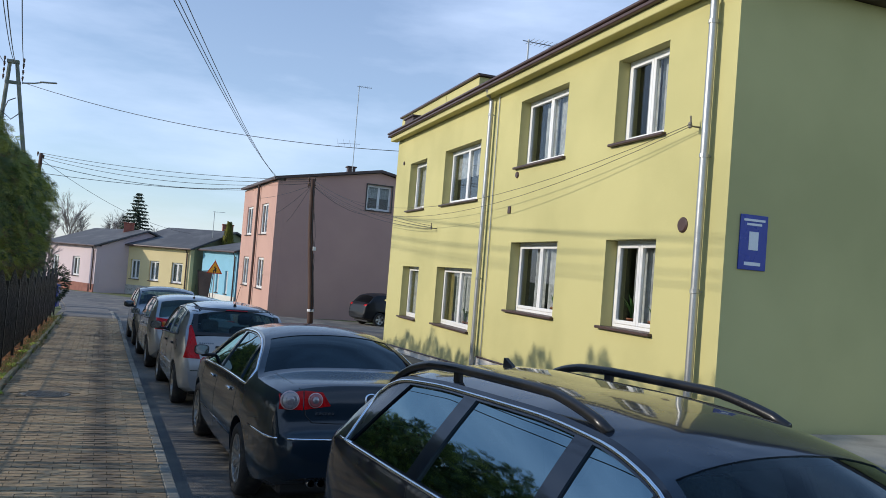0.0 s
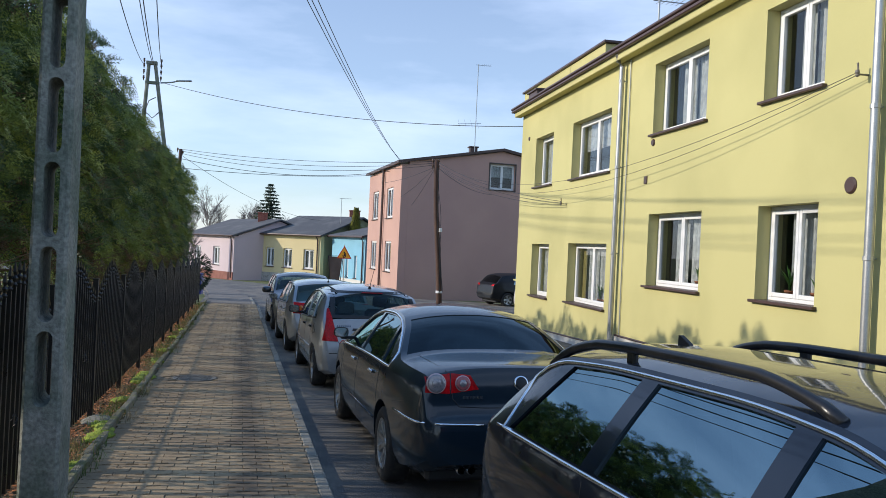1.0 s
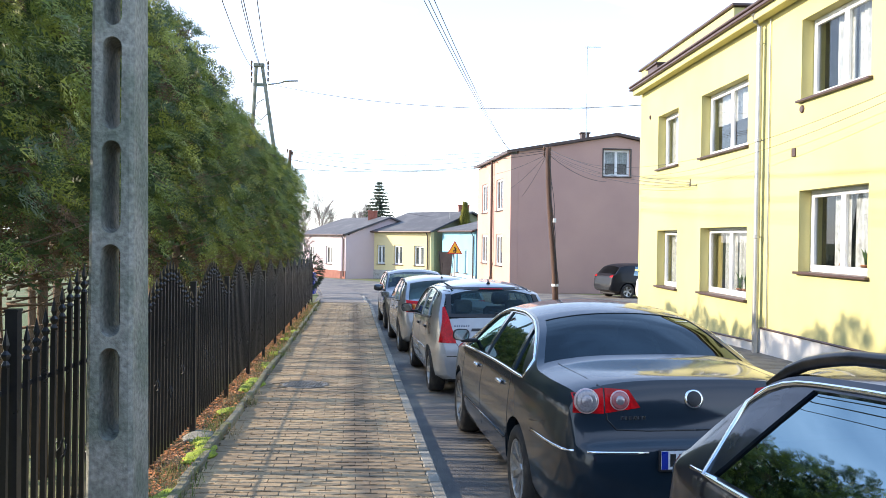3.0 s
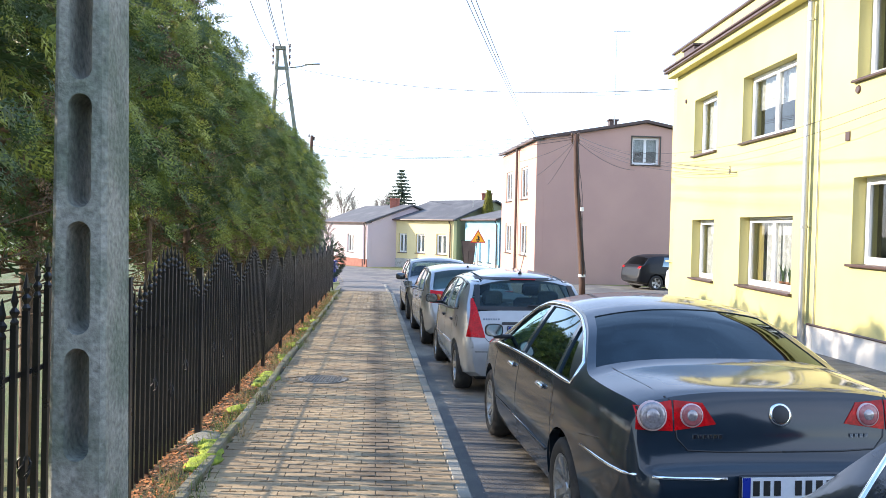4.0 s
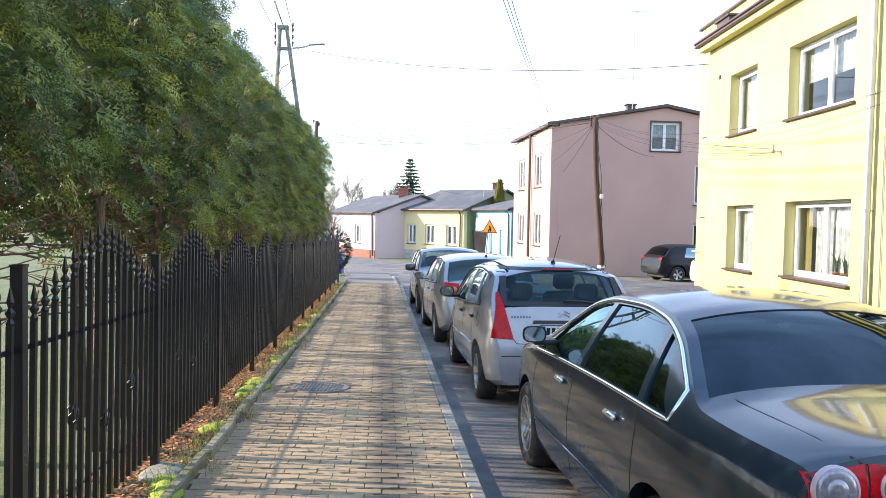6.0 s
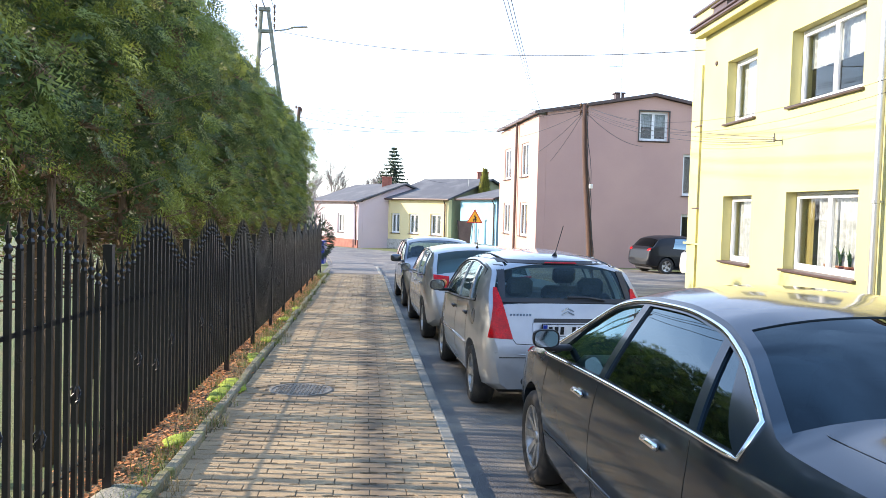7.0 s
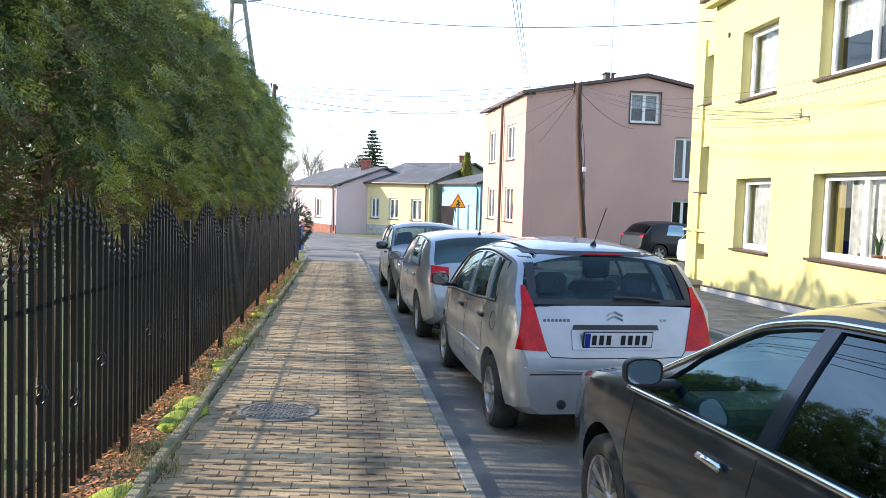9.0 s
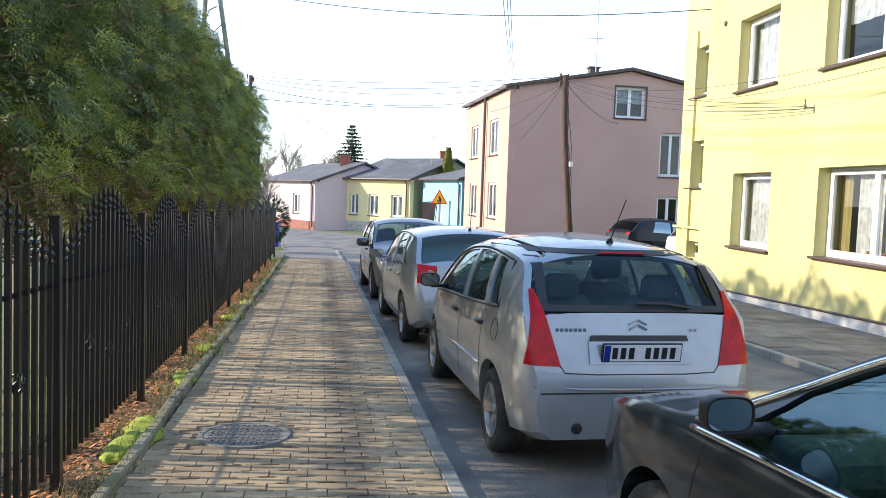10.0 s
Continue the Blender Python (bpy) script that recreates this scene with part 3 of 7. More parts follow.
add_box(bm, (FX - 0.22, (Y0 + Y1) / 2, 6.475), (0.26, Y1 - Y0 + 0.5, 0.06), bevel=0.015)
part("gutter", bm, M["brown_metal"], yellow, "dark brown metal gutter and roof edge")
bm = bmesh.new()
add_extrude(bm, [(FX - 0.12, Y0 - 0.25, 6.505), (FX + 10.2, Y0 - 0.25, 7.3), (FX + 10.2, Y0 - 0.25, 6.36), (FX - 0.12, Y0 - 0.25, 6.36)], (0, 16.2, 0))
part("roof", bm, M["brown_metal"], yellow, "brown metal roof")
bm = bmesh.new()
add_box(bm, (10.03, 23.02, 7.18), (2.96, 2.84, 1.62), bevel=0.01)
add_box(bm, (10.2, 26.97, 7.1), (2.6, 5.0, 1.78), bevel=0.01)
part("stair_tower", bm, M["render_yellow"], yellow, "low yellow roof tower")
bm = bmesh.new()
add_box(bm, (10.02, 25.55, 8.035), (3.1, 8.1, 0.07), bevel=0.01)
part("tower_cap", bm, M["brown_metal"], yellow)
bm = bmesh.new()
add_box(bm, (FX + 0.5, 23.9, 6.72), (0.8, 0.85, 0.42), bevel=0.01)
add_box(bm, (FX + 0.5, 23.9, 6.95), (0.9, 0.95, 0.06), bevel=0.01)
part("chimney", bm, M["brown_metal"], yellow, "low chimney clad in brown sheet metal")
bm = bmesh.new()
add_box(bm, (FX + 0.9, 17.6, 6.80), (0.40, 0.45, 0.50), bevel=0.01)
add_box(bm, (FX + 0.9, 17.6, 7.07), (0.50, 0.55, 0.06), bevel=0.01)
part("chimney", bm, M["brown_metal"], yellow, "low chimney clad in brown sheet metal")
bm = bmesh.new()
add_box(bm, (FX + 0.55, 19.9, 6.72), (0.5, 0.9, 0.22), bevel=0.01)
add_box(bm, (FX + 0.55, 19.9, 6.86), (0.6, 1.0, 0.05), bevel=0.01)
part("chimney", bm, M["plinth_white"], yellow, "low vent stack on the roof")


def downpipe(y, ztop, zlow, swan):
    bm = bmesh.new()
    x = FX - 0.11
    pts = [(FX - 0.24, y, 6.36), (FX - 0.2, y, ztop + 0.12), (x, y, ztop)] + [(x, y, lerp(ztop, zlow, k / 4)) for k in range(1, 5)]
    add_tube(bm, pts, 0.055, 10)
    if swan:
        add_tube(bm, [(x, y, zlow + 0.02), (x - 0.04, y, zlow - 0.08), (x - 0.13, y, zlow - 0.13)], 0.055, 10)
    pipe = part("downpipe", bm, M["zinc"], yellow, "galvanised rainwater downpipe", sharp=40)
    for k in range(4):
        bm = bmesh.new()
        z = lerp(ztop - 0.3, zlow + 0.4, k / 3)
        add_lathe(bm, [(0.056, -0.03), (0.064, -0.025), (0.064, 0.025), (0.056, 0.03)], 10, m=Matrix.Translation((x, y, z)))
        add_box(bm, (x + 0.07, y, z), (0.07, 0.02, 0.02))
        part("pipe_clip", bm, M["zinc"], pipe)


downpipe(8.95, 6.1, -0.05, True)
downpipe(16.6, 6.1, -0.15, True)
bm = bmesh.new()
add_tube(bm, [(FX - 0.025, YM - 0.28, 6.2), (FX - 0.025, YM - 0.30, -0.2)], 0.012, 6)
part("lightning_rod", bm, M["zinc"], yellow)
for y, z, r in ((9.45, 3.08, 0.11), (15.14, 4.31, 0.07), (23.65, 5.46, 0.06)):
    bm = bmesh.new()
    add_lathe(bm, [(0, 0.03), (r * 0.8, 0.03), (r, 0.012), (r, -0.02)], 18, axis="X", m=Matrix.Translation((FX, y, z)) @ Matrix.Rotation(math.pi, 4, "Z"))
    part("vent_cover", bm, M["brown_metal"], yellow, "round brown vent cover")
part("vent_cover", box((FX - 0.01, 15.4, 3.59), (0.03, 0.13, 0.15), bevel=0.006), M["brown_metal"], yellow, "small square vent cover")
for y, z in ((20.05, 3.32), (9.23, 4.42)):
    bm = bmesh.new()
    add_tube(bm, [(FX + 0.02, y, z), (FX - 0.14, y, z), (FX - 0.16, y, z + 0.14)], 0.014, 6)
    add_lathe(bm, [(0.0, 0.12), (0.022, 0.11), (0.03, 0.08), (0.018, 0.06), (0.03, 0.04), (0.0, 0.02)], 10, m=Matrix.Translation((FX - 0.16, y, z - 0.06)))
    part("wire_bracket", bm, M["iron"], yellow, "iron cable bracket with insulator")
# enamel street plate on the end wall, its text as plain bars
plate = empty("street_plate", Matrix.Translation((7.51, Y0 - 0.012, 2.86)))
tagged(plate, "blue enamel address plate with white characters", "sign")
part("board", box((0, 0, 0), (0.44, 0.02, 0.72), bevel=0.004), M["sign_blue"], plate)
for x, z, w, h in ((0, 0.29, 0.34, 0.03), (0, 0.235, 0.24, 0.03), (0, 0.02, 0.15, 0.24), (0, -0.28, 0.26, 0.045)):
    part("marking", box((x, -0.0125, z), (w, 0.004, h)), M["white_paint"], plate)
# entrance landing beside the end wall
bm = bmesh.new()
add_box(bm, (8.2, 6.9, 0.20), (3.4, 2.6, 0.5), bevel=0.015)
add_box(bm, (6.32, 6.9, 0.10), (0.34, 2.6, 0.36), bevel=0.015)
landing = part("entrance_landing", bm, M["kerb"])
tagged(landing, "worn concrete landing with one step beside the house", "steps")
for y, z, sd in ((10.5, 1.5, 1), (11.1, 1.5, 2), (13.75, 1.5, 3), (14.35, 1.5, 4), (18.35, 0.84, 5), (18.75, 0.84, 6), (18.05, 0.84, 7)):
    potted_plant(Matrix.Translation((FX + 0.35, y, z + 0.02)), 0.28 + 0.05 * (sd % 3), sd)


def gable_house(name, label, o, d, length, depth, z0, eave, ridge, mats, windows=(), right=None, over=0.25, win_kind="net", holes_right=()):
    """A low house: its front runs from o along d; windows are (u0, u1, z0, z1) on the front."""
    house = empty(name, Matrix.Identity(4))
    tagged(house, label, "house")
    d = Vector((d[0], d[1], 0)).normalized()
    n = Vector((d.y, -d.x, 0))
    o = Vector((o[0], o[1], 0))
    F = frame_of(o, d)
    bm = bmesh.new()
    add_wall(bm, o, d, length, z0, eave, 0.35, windows)
    part("front_wall", bm, mats[0], house)
    for end, nm in ((0, "gable_wall"), (length - 0.35, "gable_wall")):
        bm = bmesh.new()
        q = [F @ Vector((end, -0.355, z0)), F @ Vector((end, -depth, z0)), F @ Vector((end, -depth, eave)), F @ Vector((end, -depth / 2, ridge - 0.05)), F @ Vector((end, -0.355, eave + 0.08))]
        add_extrude(bm, q, d * 0.35)
        part(nm, bm, mats[1], house)
    bm = bmesh.new()
    for sgn, a, b in ((0, over, -depth / 2), (1, -depth - over, -depth / 2)):
        za = eave - (ridge - eave) * over / (depth / 2) + 0.06
        q = [F @ Vector((-over, a, za)), F @ Vector((-over, b, ridge)), F @ Vector((-over, b, ridge + 0.12)), F @ Vector((-over, a, za + 0.12))]
        add_extrude(bm, q, d * (length + 2 * over))
    part("roof", bm, mats[2], house)
    bm = bmesh.new()
    add_tube(bm, [F @ Vector((-over, over + 0.05, eave + 0.02)), F @ Vector((length + over, over + 0.05, eave + 0.02))], 0.07, 8)
    part("gutter", bm, M["brown_metal"], house)
    bm = bmesh.new()
    add_tube(bm, [F @ Vector((length - 0.25, over, eave)), F @ Vector((length - 0.25, 0.08, eave - 0.3)), F @ Vector((length - 0.25, 0.08, z0 + 0.3))], 0.05, 8)
    part("downpipe", bm, M["brown_metal"], house)
    bm = bmesh.new()
    add_box(bm, (length / 2, 0.02, z0 + 0.35), (length + 0.02, 0.06, 0.7), m=F)
    part("plinth", bm, mats[3], house)
    for i, w in enumerate(windows):
        window(house, F, *w, back=0.12, sashes=2, kind=win_kind, seed=40 + i)
    return house, F


lilac, F_l = gable_house("bungalow", "low lilac rendered house with a red plinth", (-8.3, 68.2), (0.5, -0.87), 8.2, 7.5, -1.25, 2.15, 3.5, (M["render_lilac"], M["render_lilac"], M["roof_dark"], M["plinth_red"]), [(1.2, 2.3, -0.1, 1.3), (4.6, 5.8, -0.1, 1.3)])
cream, F_c = gable_house("bungalow", "low cream-yellow rendered house with white windows and dark roof", (-2.45, 62.6), (0.725, -0.69), 6.25, 9.0, -1.15, 2.42, 3.95, (M["render_cream"], M["render_cream_shaded"], M["roof_dark"], M["stone"]), [(0.75, 1.6, 0.0, 1.42), (2.55, 3.45, 0.0, 1.42), (4.6, 5.6, -0.02, 1.42)], win_kind="full")
blue, F_b = gable_house("bungalow", "low blue rendered house with narrow windows", (2.9, 58.2), (0.29, -0.96), 6.4, 6.0, -1.1, 2.45, 3.2, (M["render_blue"], M["render_blue"], M["roof_dark"], M["plinth_white"]), [(2.9, 3.4, -0.3, 1.2), (4.5, 5.0, -0.3, 1.2)], win_kind="none")
for F, u, v, z, s in ((F_c, 4.0, -6.4, 4.3, 0.9), (F_c, 6.2, -7.6, 4.35, 0.9), (F_l, 6.0, -3.4, 3.75, 0.8)):
    p = F @ Vector((u, v, z))
    ch = empty("chimney", Matrix.Translation(p))
    tagged(ch, "square red brick chimney on a low roof", "chimney")
    bm = bmesh.new()
    add_box(bm, (0, 0, -0.45), (s * 0.9, s * 0.75, 1.5), bevel=0.01)
    part("stack", bm, M["brick_red"], ch)
    part("cap", box((0, 0, 0.33), (s, s * 0.85, 0.09), bevel=0.01), M["brick_red"], ch)

# the pink house: three storeys' worth of front, its plain side wall towards the camera
PC, PD = Vector((5.60, 41.9, 0)), Vector((-0.09, 0.996, 0))
PN = Vector((0.996, 0.09, 0))
pink = empty("town_house", Matrix.Identity(4))
tagged(pink, "tall pink rendered house with a low gabled roof", "house")
o_front = PC + PD * 9.2
F_p = frame_of(o_front, -PD)
pwin = [(1.4, 3.1, 0.55, 2.25), (5.6, 7.3, 0.55, 2.25), (1.4, 3.1, 3.55, 5.25), (5.6, 7.3, 3.55, 5.25)]
bm = bmesh.new()
add_wall(bm, o_front, -PD, 9.2, -1.0, 6.35, 0.4, pwin)
part("front_wall", bm, M["render_pink"], pink)
F_s = frame_of(PC + PN * 0.4, PN)
swin = [(4.5, 5.95, 5.32, 6.72), (6.75, 7.9, 2.75, 4.75), (6.75, 7.9, -0.4, 1.85)]
bm = bmesh.new()
add_wall(bm, PC + PN * 0.403, PN, 10.6, -1.0, 5.32, 0.4, [(a, b, c, d) for a, b, c, d in swin[1:]])
part("side_wall", bm, M["render_pink"], pink)
for pts in (((0.403, 5.32), (4.903, 5.32), (4.903, 7.275), (0.403, 6.50)), ((4.903, 6.72), (6.353, 6.72), (6.353, 7.27), (5.6, 7.42), (4.903, 7.275)), ((6.353, 5.32), (11.0, 5.32), (11.0, 6.45), (6.353, 7.27))):
    bm = bmesh.new()
    add_extrude(bm, [PC + PN * u + Vector((0, 0, z)) for u, z in pts], PD * 0.4)
    part("gable_wall", bm, M["render_pink"], pink)
bm = bmesh.new()
add_wall(bm, PC + PN * 11.0, PD, 9.2, -1.0, 6.35, 0.3, [])
part("back_wall", bm, M["render_pink"], pink)
bm = bmesh.new()
for pts in (((-0.25, 6.38), (5.6, 7.44), (5.6, 7.58), (-0.25, 6.52)), ((5.6, 7.44), (11.2, 6.42), (11.2, 6.56), (5.6, 7.58))):
    add_extrude(bm, [PC - PD * 0.2 + PN * a + Vector((0, 0, z)) for a, z in pts], PD * 9.6)
part("roof", bm, M["brown_metal"], pink, "dark brown metal roof edge")
for i, w in enumerate(pwin):
    window(pink, F_p, *w, back=0.07, sashes=2, kind="none", seed=60 + i)
for i, w in enumerate(swin):
    window(pink, frame_of(PC + PN * 0.403, PN), *w, back=0.16, sashes=2, kind="half" if i == 0 else "none", seed=70 + i)
bm = bmesh.new()
add_frame(bm, frame_of(PC + PN * 0.403, PN), 4.44, 6.01, 5.26, 6.78, 0.015, 0.06, 0.05)
part("window_surround", bm, M["room"], pink, "brown-grey surround of the attic window")
bm = bmesh.new()
for u in (4.9,):
    add_tube(bm, [F_p @ Vector((u, 0.12, 6.35)), F_p @ Vector((u, 0.12, -0.6))], 0.07, 8)
part("downpipe", bm, M["brown_metal"], pink, "brown rainwater downpipe")
bm = bmesh.new()
add_box(bm, PC + PN * 4.35 + PD * 1.5 + Vector((0, 0, 7.4)), (0.42, 0.42, 0.60), bevel=0.01)
add_box(bm, PC + PN * 4.35 + PD * 1.5 + Vector((0, 0, 7.72)), (0.55, 0.55, 0.07), bevel=0.01)
part("chimney", bm, M["brown_metal"], pink)

# ---- cars ----
def paint(name, colour, metal=0.5, rough=0.35, dust=(0.15, 0.145, 0.13), cover=0.28):
    """Car paint: a flake base under a clear coat, with a thin film of road dust."""
    m = material(name, colour, rough, metal, var=0.06, scale=2.2, fine=9, bump=0.0, second=tuple(lerp(c, d, 0.09) for c, d in zip(colour, dust)), cover=cover, coat=1.0, sharpness=0.25)
    return m


M["paint_dark"] = paint("dark_graphite_paint", (0.009, 0.018, 0.027), 0.0, 0.35, (0.12, 0.13, 0.14), 0.10)
M["paint_dark"].node_tree.nodes["Principled BSDF"].inputs["Coat Weight"].default_value = 1.0
M["paint_silver"] = paint("silver_paint", (0.335, 0.345, 0.352), 0.5, 0.42, cover=0.3)
M["paint_silver_b"] = paint("pale_silver_paint", (0.34, 0.35, 0.358), 0.5, 0.42, cover=0.3)
M["paint_slate"] = paint("slate_paint", (0.045, 0.055, 0.07), 0.6, 0.35)
M["paint_black"] = paint("black_paint", (0.006, 0.007, 0.010), 0.0, 0.45, (0.1, 0.1, 0.1), 0.05)
M["paint_black"].node_tree.nodes["Principled BSDF"].inputs["Coat Weight"].default_value = 0.25
M["paint_black"].node_tree.nodes["Principled BSDF"].inputs["Specular IOR Level"].default_value = 0.25
M["paint_navy"] = paint("black_navy_paint", (0.006, 0.010, 0.019), 0.0, 0.3, (0.11, 0.12, 0.13), 0.10)
bump_node, grain = M["paint_navy"].node_tree.nodes.new("ShaderNodeBump"), M["paint_navy"].node_tree.nodes.new("ShaderNodeTexNoise")
grain.inputs["Scale"].default_value = 140
bump_node.inputs["Strength"].default_value, bump_node.inputs["Distance"].default_value = 0.04, 0.002
M["paint_navy"].node_tree.links.new(grain.outputs["Fac"], bump_node.inputs["Height"])
M["paint_navy"].node_tree.links.new(bump_node.outputs["Normal"], M["paint_navy"].node_tree.nodes["Principled BSDF"].inputs["Coat Normal"])
M["paint_dark"].node_tree.nodes["Principled BSDF"].inputs["Coat Roughness"].default_value = 0.09
for key in ("paint_dark", "paint_navy"):
    M[key].node_tree.nodes["Principled BSDF"].inputs["Specular IOR Level"].default_value = 0.08
M["paint_beige"] = paint("beige_paint", (0.42, 0.39, 0.33), 0.5, 0.4)
M["chrome"] = material("chrome_trim", (0.82, 0.83, 0.84), 0.12, 1.0, var=0.03, bump=0)
M["mirror"] = material("mirror_glass", (0.24, 0.26, 0.28), 0.05, 1.0, var=0.02, bump=0)
M["alloy"] = material("alloy_wheel", (0.42, 0.42, 0.41), 0.38, 0.85, scale=9, second=(0.2, 0.18, 0.15), cover=0.4, var=0.12, bump=0)
M["tyre"] = material("tyre_rubber", (0.020, 0.019, 0.018), 0.8, scale=9, second=(0.06, 0.052, 0.042), cover=0.4, var=0.2, bump=0.3, fine=70)
M["black_plastic"] = material("black_plastic", (0.018, 0.018, 0.019), 0.55, var=0.15, bump=0.2, fine=150)
M["cabin"] = material("car_cabin", (0.13, 0.135, 0.135), 0.8, var=0.15, bump=0.2)
M["seat_cloth"] = material("seat_cloth", (0.12, 0.125, 0.125), 0.9, var=0.2, bump=0.2)
M["lamp_red"] = material("red_lamp_lens", (0.58, 0.003, 0.006), 0.3, var=0.3, scale=14, second=(0.36, 0.002, 0.004), fine=70, bump=0.25, coat=0.12)
M["lamp_red"].node_tree.nodes["Principled BSDF"].inputs["Specular IOR Level"].default_value = 0.22
M["lamp_ring"] = material("lamp_ring", (0.60, 0.42, 0.41), 0.3, var=0.05, bump=0)
M["lamp_clear"] = material("clear_lamp_lens", (0.40, 0.36, 0.36), 0.16, 0.35, var=0.3, fine=90, bump=0.2, coat=1.0)
M["lamp_pink"] = material("pink_lamp_lens", (0.42, 0.12, 0.12), 0.2, var=0.25, fine=90, bump=0.2, coat=0.6)
M["lamp_amber"] = material("amber_lamp_lens", (0.5, 0.16, 0.02), 0.15, var=0.1, bump=0.1, coat=1.0)
M["car_glass"] = glass("car_glass", (0.40, 0.50, 0.48), 1.4, sheen=(0.8, 0.94, 1.0))
M["car_glass_front"] = glass("teal_car_glass", (0.40, 0.62, 0.58), 2.2, sheen=(0.68, 0.97, 1.0))
M["car_glass_rear"] = glass("tinted_rear_glass", (0.03, 0.04, 0.06), 1.5, sheen=(0.75, 0.92, 1.0))
M["car_glass_dark"] = glass("tinted_car_glass", (0.05, 0.065, 0.08), 3.3, sheen=(0.66, 0.92, 1.0))
M["car_glass_tint"] = glass("dark_rear_door_glass", (0.04, 0.05, 0.06), 2.1, sheen=(0.72, 0.92, 1.0))
M["plate_white"] = material("plate_white", (0.72, 0.73, 0.74), 0.4, var=0.05, bump=0)


def pchip(pts):
    """A smooth curve through (s, value) points that never overshoots."""
    x, y = np.array([p[0] for p in pts], float), np.array([p[1] for p in pts], float)
    h = np.diff(x)
    d = np.diff(y) / h
    g = np.zeros(len(x))
    for i in range(1, len(x) - 1):
        if d[i - 1] * d[i] > 0:
            w1, w2 = 2 * h[i] + h[i - 1], h[i] + 2 * h[i - 1]
            g[i] = (w1 + w2) / (w1 / d[i - 1] + w2 / d[i])
    g[0], g[-1] = d[0], d[-1]

    def f(s):
        s = min(max(s, x[0]), x[-1])
        i = int(min(max(np.searchsorted(x, s) - 1, 0), len(h) - 1))
        t = (s - x[i]) / h[i]
        return float((2 * t ** 3 - 3 * t * t + 1) * y[i] + (t ** 3 - 2 * t * t + t) * h[i] * g[i] + (3 * t * t - 2 * t ** 3) * y[i + 1] + (t ** 3 - t * t) * h[i] * g[i + 1])

    return f


class Shape:
    """The outer skin of a car: sections along its length, s from the tail (0) to the nose (L)."""

    def __init__(self, L, W, top, belt, bot, plan, crown=0.07, tumble=0.40, bulge=0.06):
        self.L, self.W, self.crown, self.tumble, self.bulge = L, W, crown, tumble, bulge
        self.top, self.belt, self.bot, self.plan = pchip(top), pchip(belt), pchip(bot), pchip(plan)
        self.memo = {}

    def edge(self, s):
        """Roof edge: height and half width."""
        zt, w = self.top(s), self.W * self.plan(s)
        zs = min(self.belt(s), zt - 0.035)
        zr = max(zt - min(self.crown, max(0.02, (zt - zs) * 0.5)), zs + 0.001)
        return zs, zr, w * 0.965 - (zr - zs) * self.tumble

    def ring(self, s):
        key = round(s, 4)
        if key in self.memo:
            return self.memo[key]
        zt, zb, w = self.top(s), self.bot(s), self.W * self.plan(s)
        zs, zr, wr = self.edge(s)
        wsh, h = w * 0.965, zr - zs
        flat = lerp(4.2, 2.3, clamp(h / 0.28, 0, 1))
        z1 = min(zb + 0.13, zs - 0.02)
        pts = [(0.0, zb), (w * 0.84, zb), (w * 0.945, lerp(zb, z1, 0.4)), (w * 0.975, z1)]
        for k in range(1, 9):
            t = k / 8
            pts.append((w * (0.975 + 0.025 * math.sin(math.pi * min(1, t * 1.05)) - 0.010 * t ** 4), lerp(z1, zs, t)))
        for k in range(1, 8):
            t = k / 7
            pts.append((lerp(wsh, wr, t) + self.bulge * h * math.sin(math.pi * t), lerp(zs, zr, t)))
        for k in range(1, 9):
            t = k / 8
            pts.append((wr * (1 - t), zr + (zt - zr) * (1 - (1 - t) ** flat)))
        self.memo[key] = pts
        return pts

    def hw(self, s, z):
        r = self.ring(s)[1:]
        return float(np.interp(z, [p[1] for p in r], [p[0] for p in r]))

    def topz(self, s, w):
        r = self.ring(s)[-16:][::-1]
        return float(np.interp(abs(w), [p[0] for p in r], [p[1] for p in r]))

    def inside(self, s, w, z):
        return z <= self.topz(s, w) and abs(w) <= self.hw(s, z) and z >= self.bot(s)

    def tail(self, w, z, nose=False):
        """The point of the tail (or nose) skin at half width w and height z."""
        a, step = 0.0, 0.02
        while a < 1.6 and not self.inside(self.L - a if nose else a, w, z):
            a += step
        lo, hi = max(0, a - step), a
        for _ in range(10):
            m = (lo + hi) / 2
            if self.inside(self.L - m if nose else m, w, z):
                hi = m
            else:
                lo = m
        return Vector((w, self.L - hi if nose else hi, z))

    def side(self, s, z):
        return Vector((self.hw(s, z), s, z))

    def lid(self, s, w):
        return Vector((w, s, self.topz(s, w)))

    def body(self):
        L = self.L
        st = sorted({0, 0.012, 0.025, 0.04, 0.06, 0.08, 0.10, 0.125, 0.155, 0.19, 0.23, *[round(0.28 + k * (L - 0.56) / 58, 4) for k in range(59)], L - 0.23, L - 0.19, L - 0.15, L - 0.12, L - 0.09, L - 0.06, L - 0.04, L - 0.02, L})
        bm = bmesh.new()
        rings = []
        for s in st:
            p = self.ring(s)
            full = [(w, z) for w, z in p] + [(-w, z) for w, z in p[-2:0:-1]]
            rings.append([bm.verts.new((w, s, z)) for w, z in full])
        n = len(rings[0])
        for a, b in zip(rings, rings[1:]):
            for i in range(n):
                bm.faces.new((a[i], b[i], b[(i + 1) % n], a[(i + 1) % n]))
        bm.faces.new(rings[0])
        bm.faces.new(rings[-1][::-1])
        bmesh.ops.recalc_face_normals(bm, faces=bm.faces)
        return bm

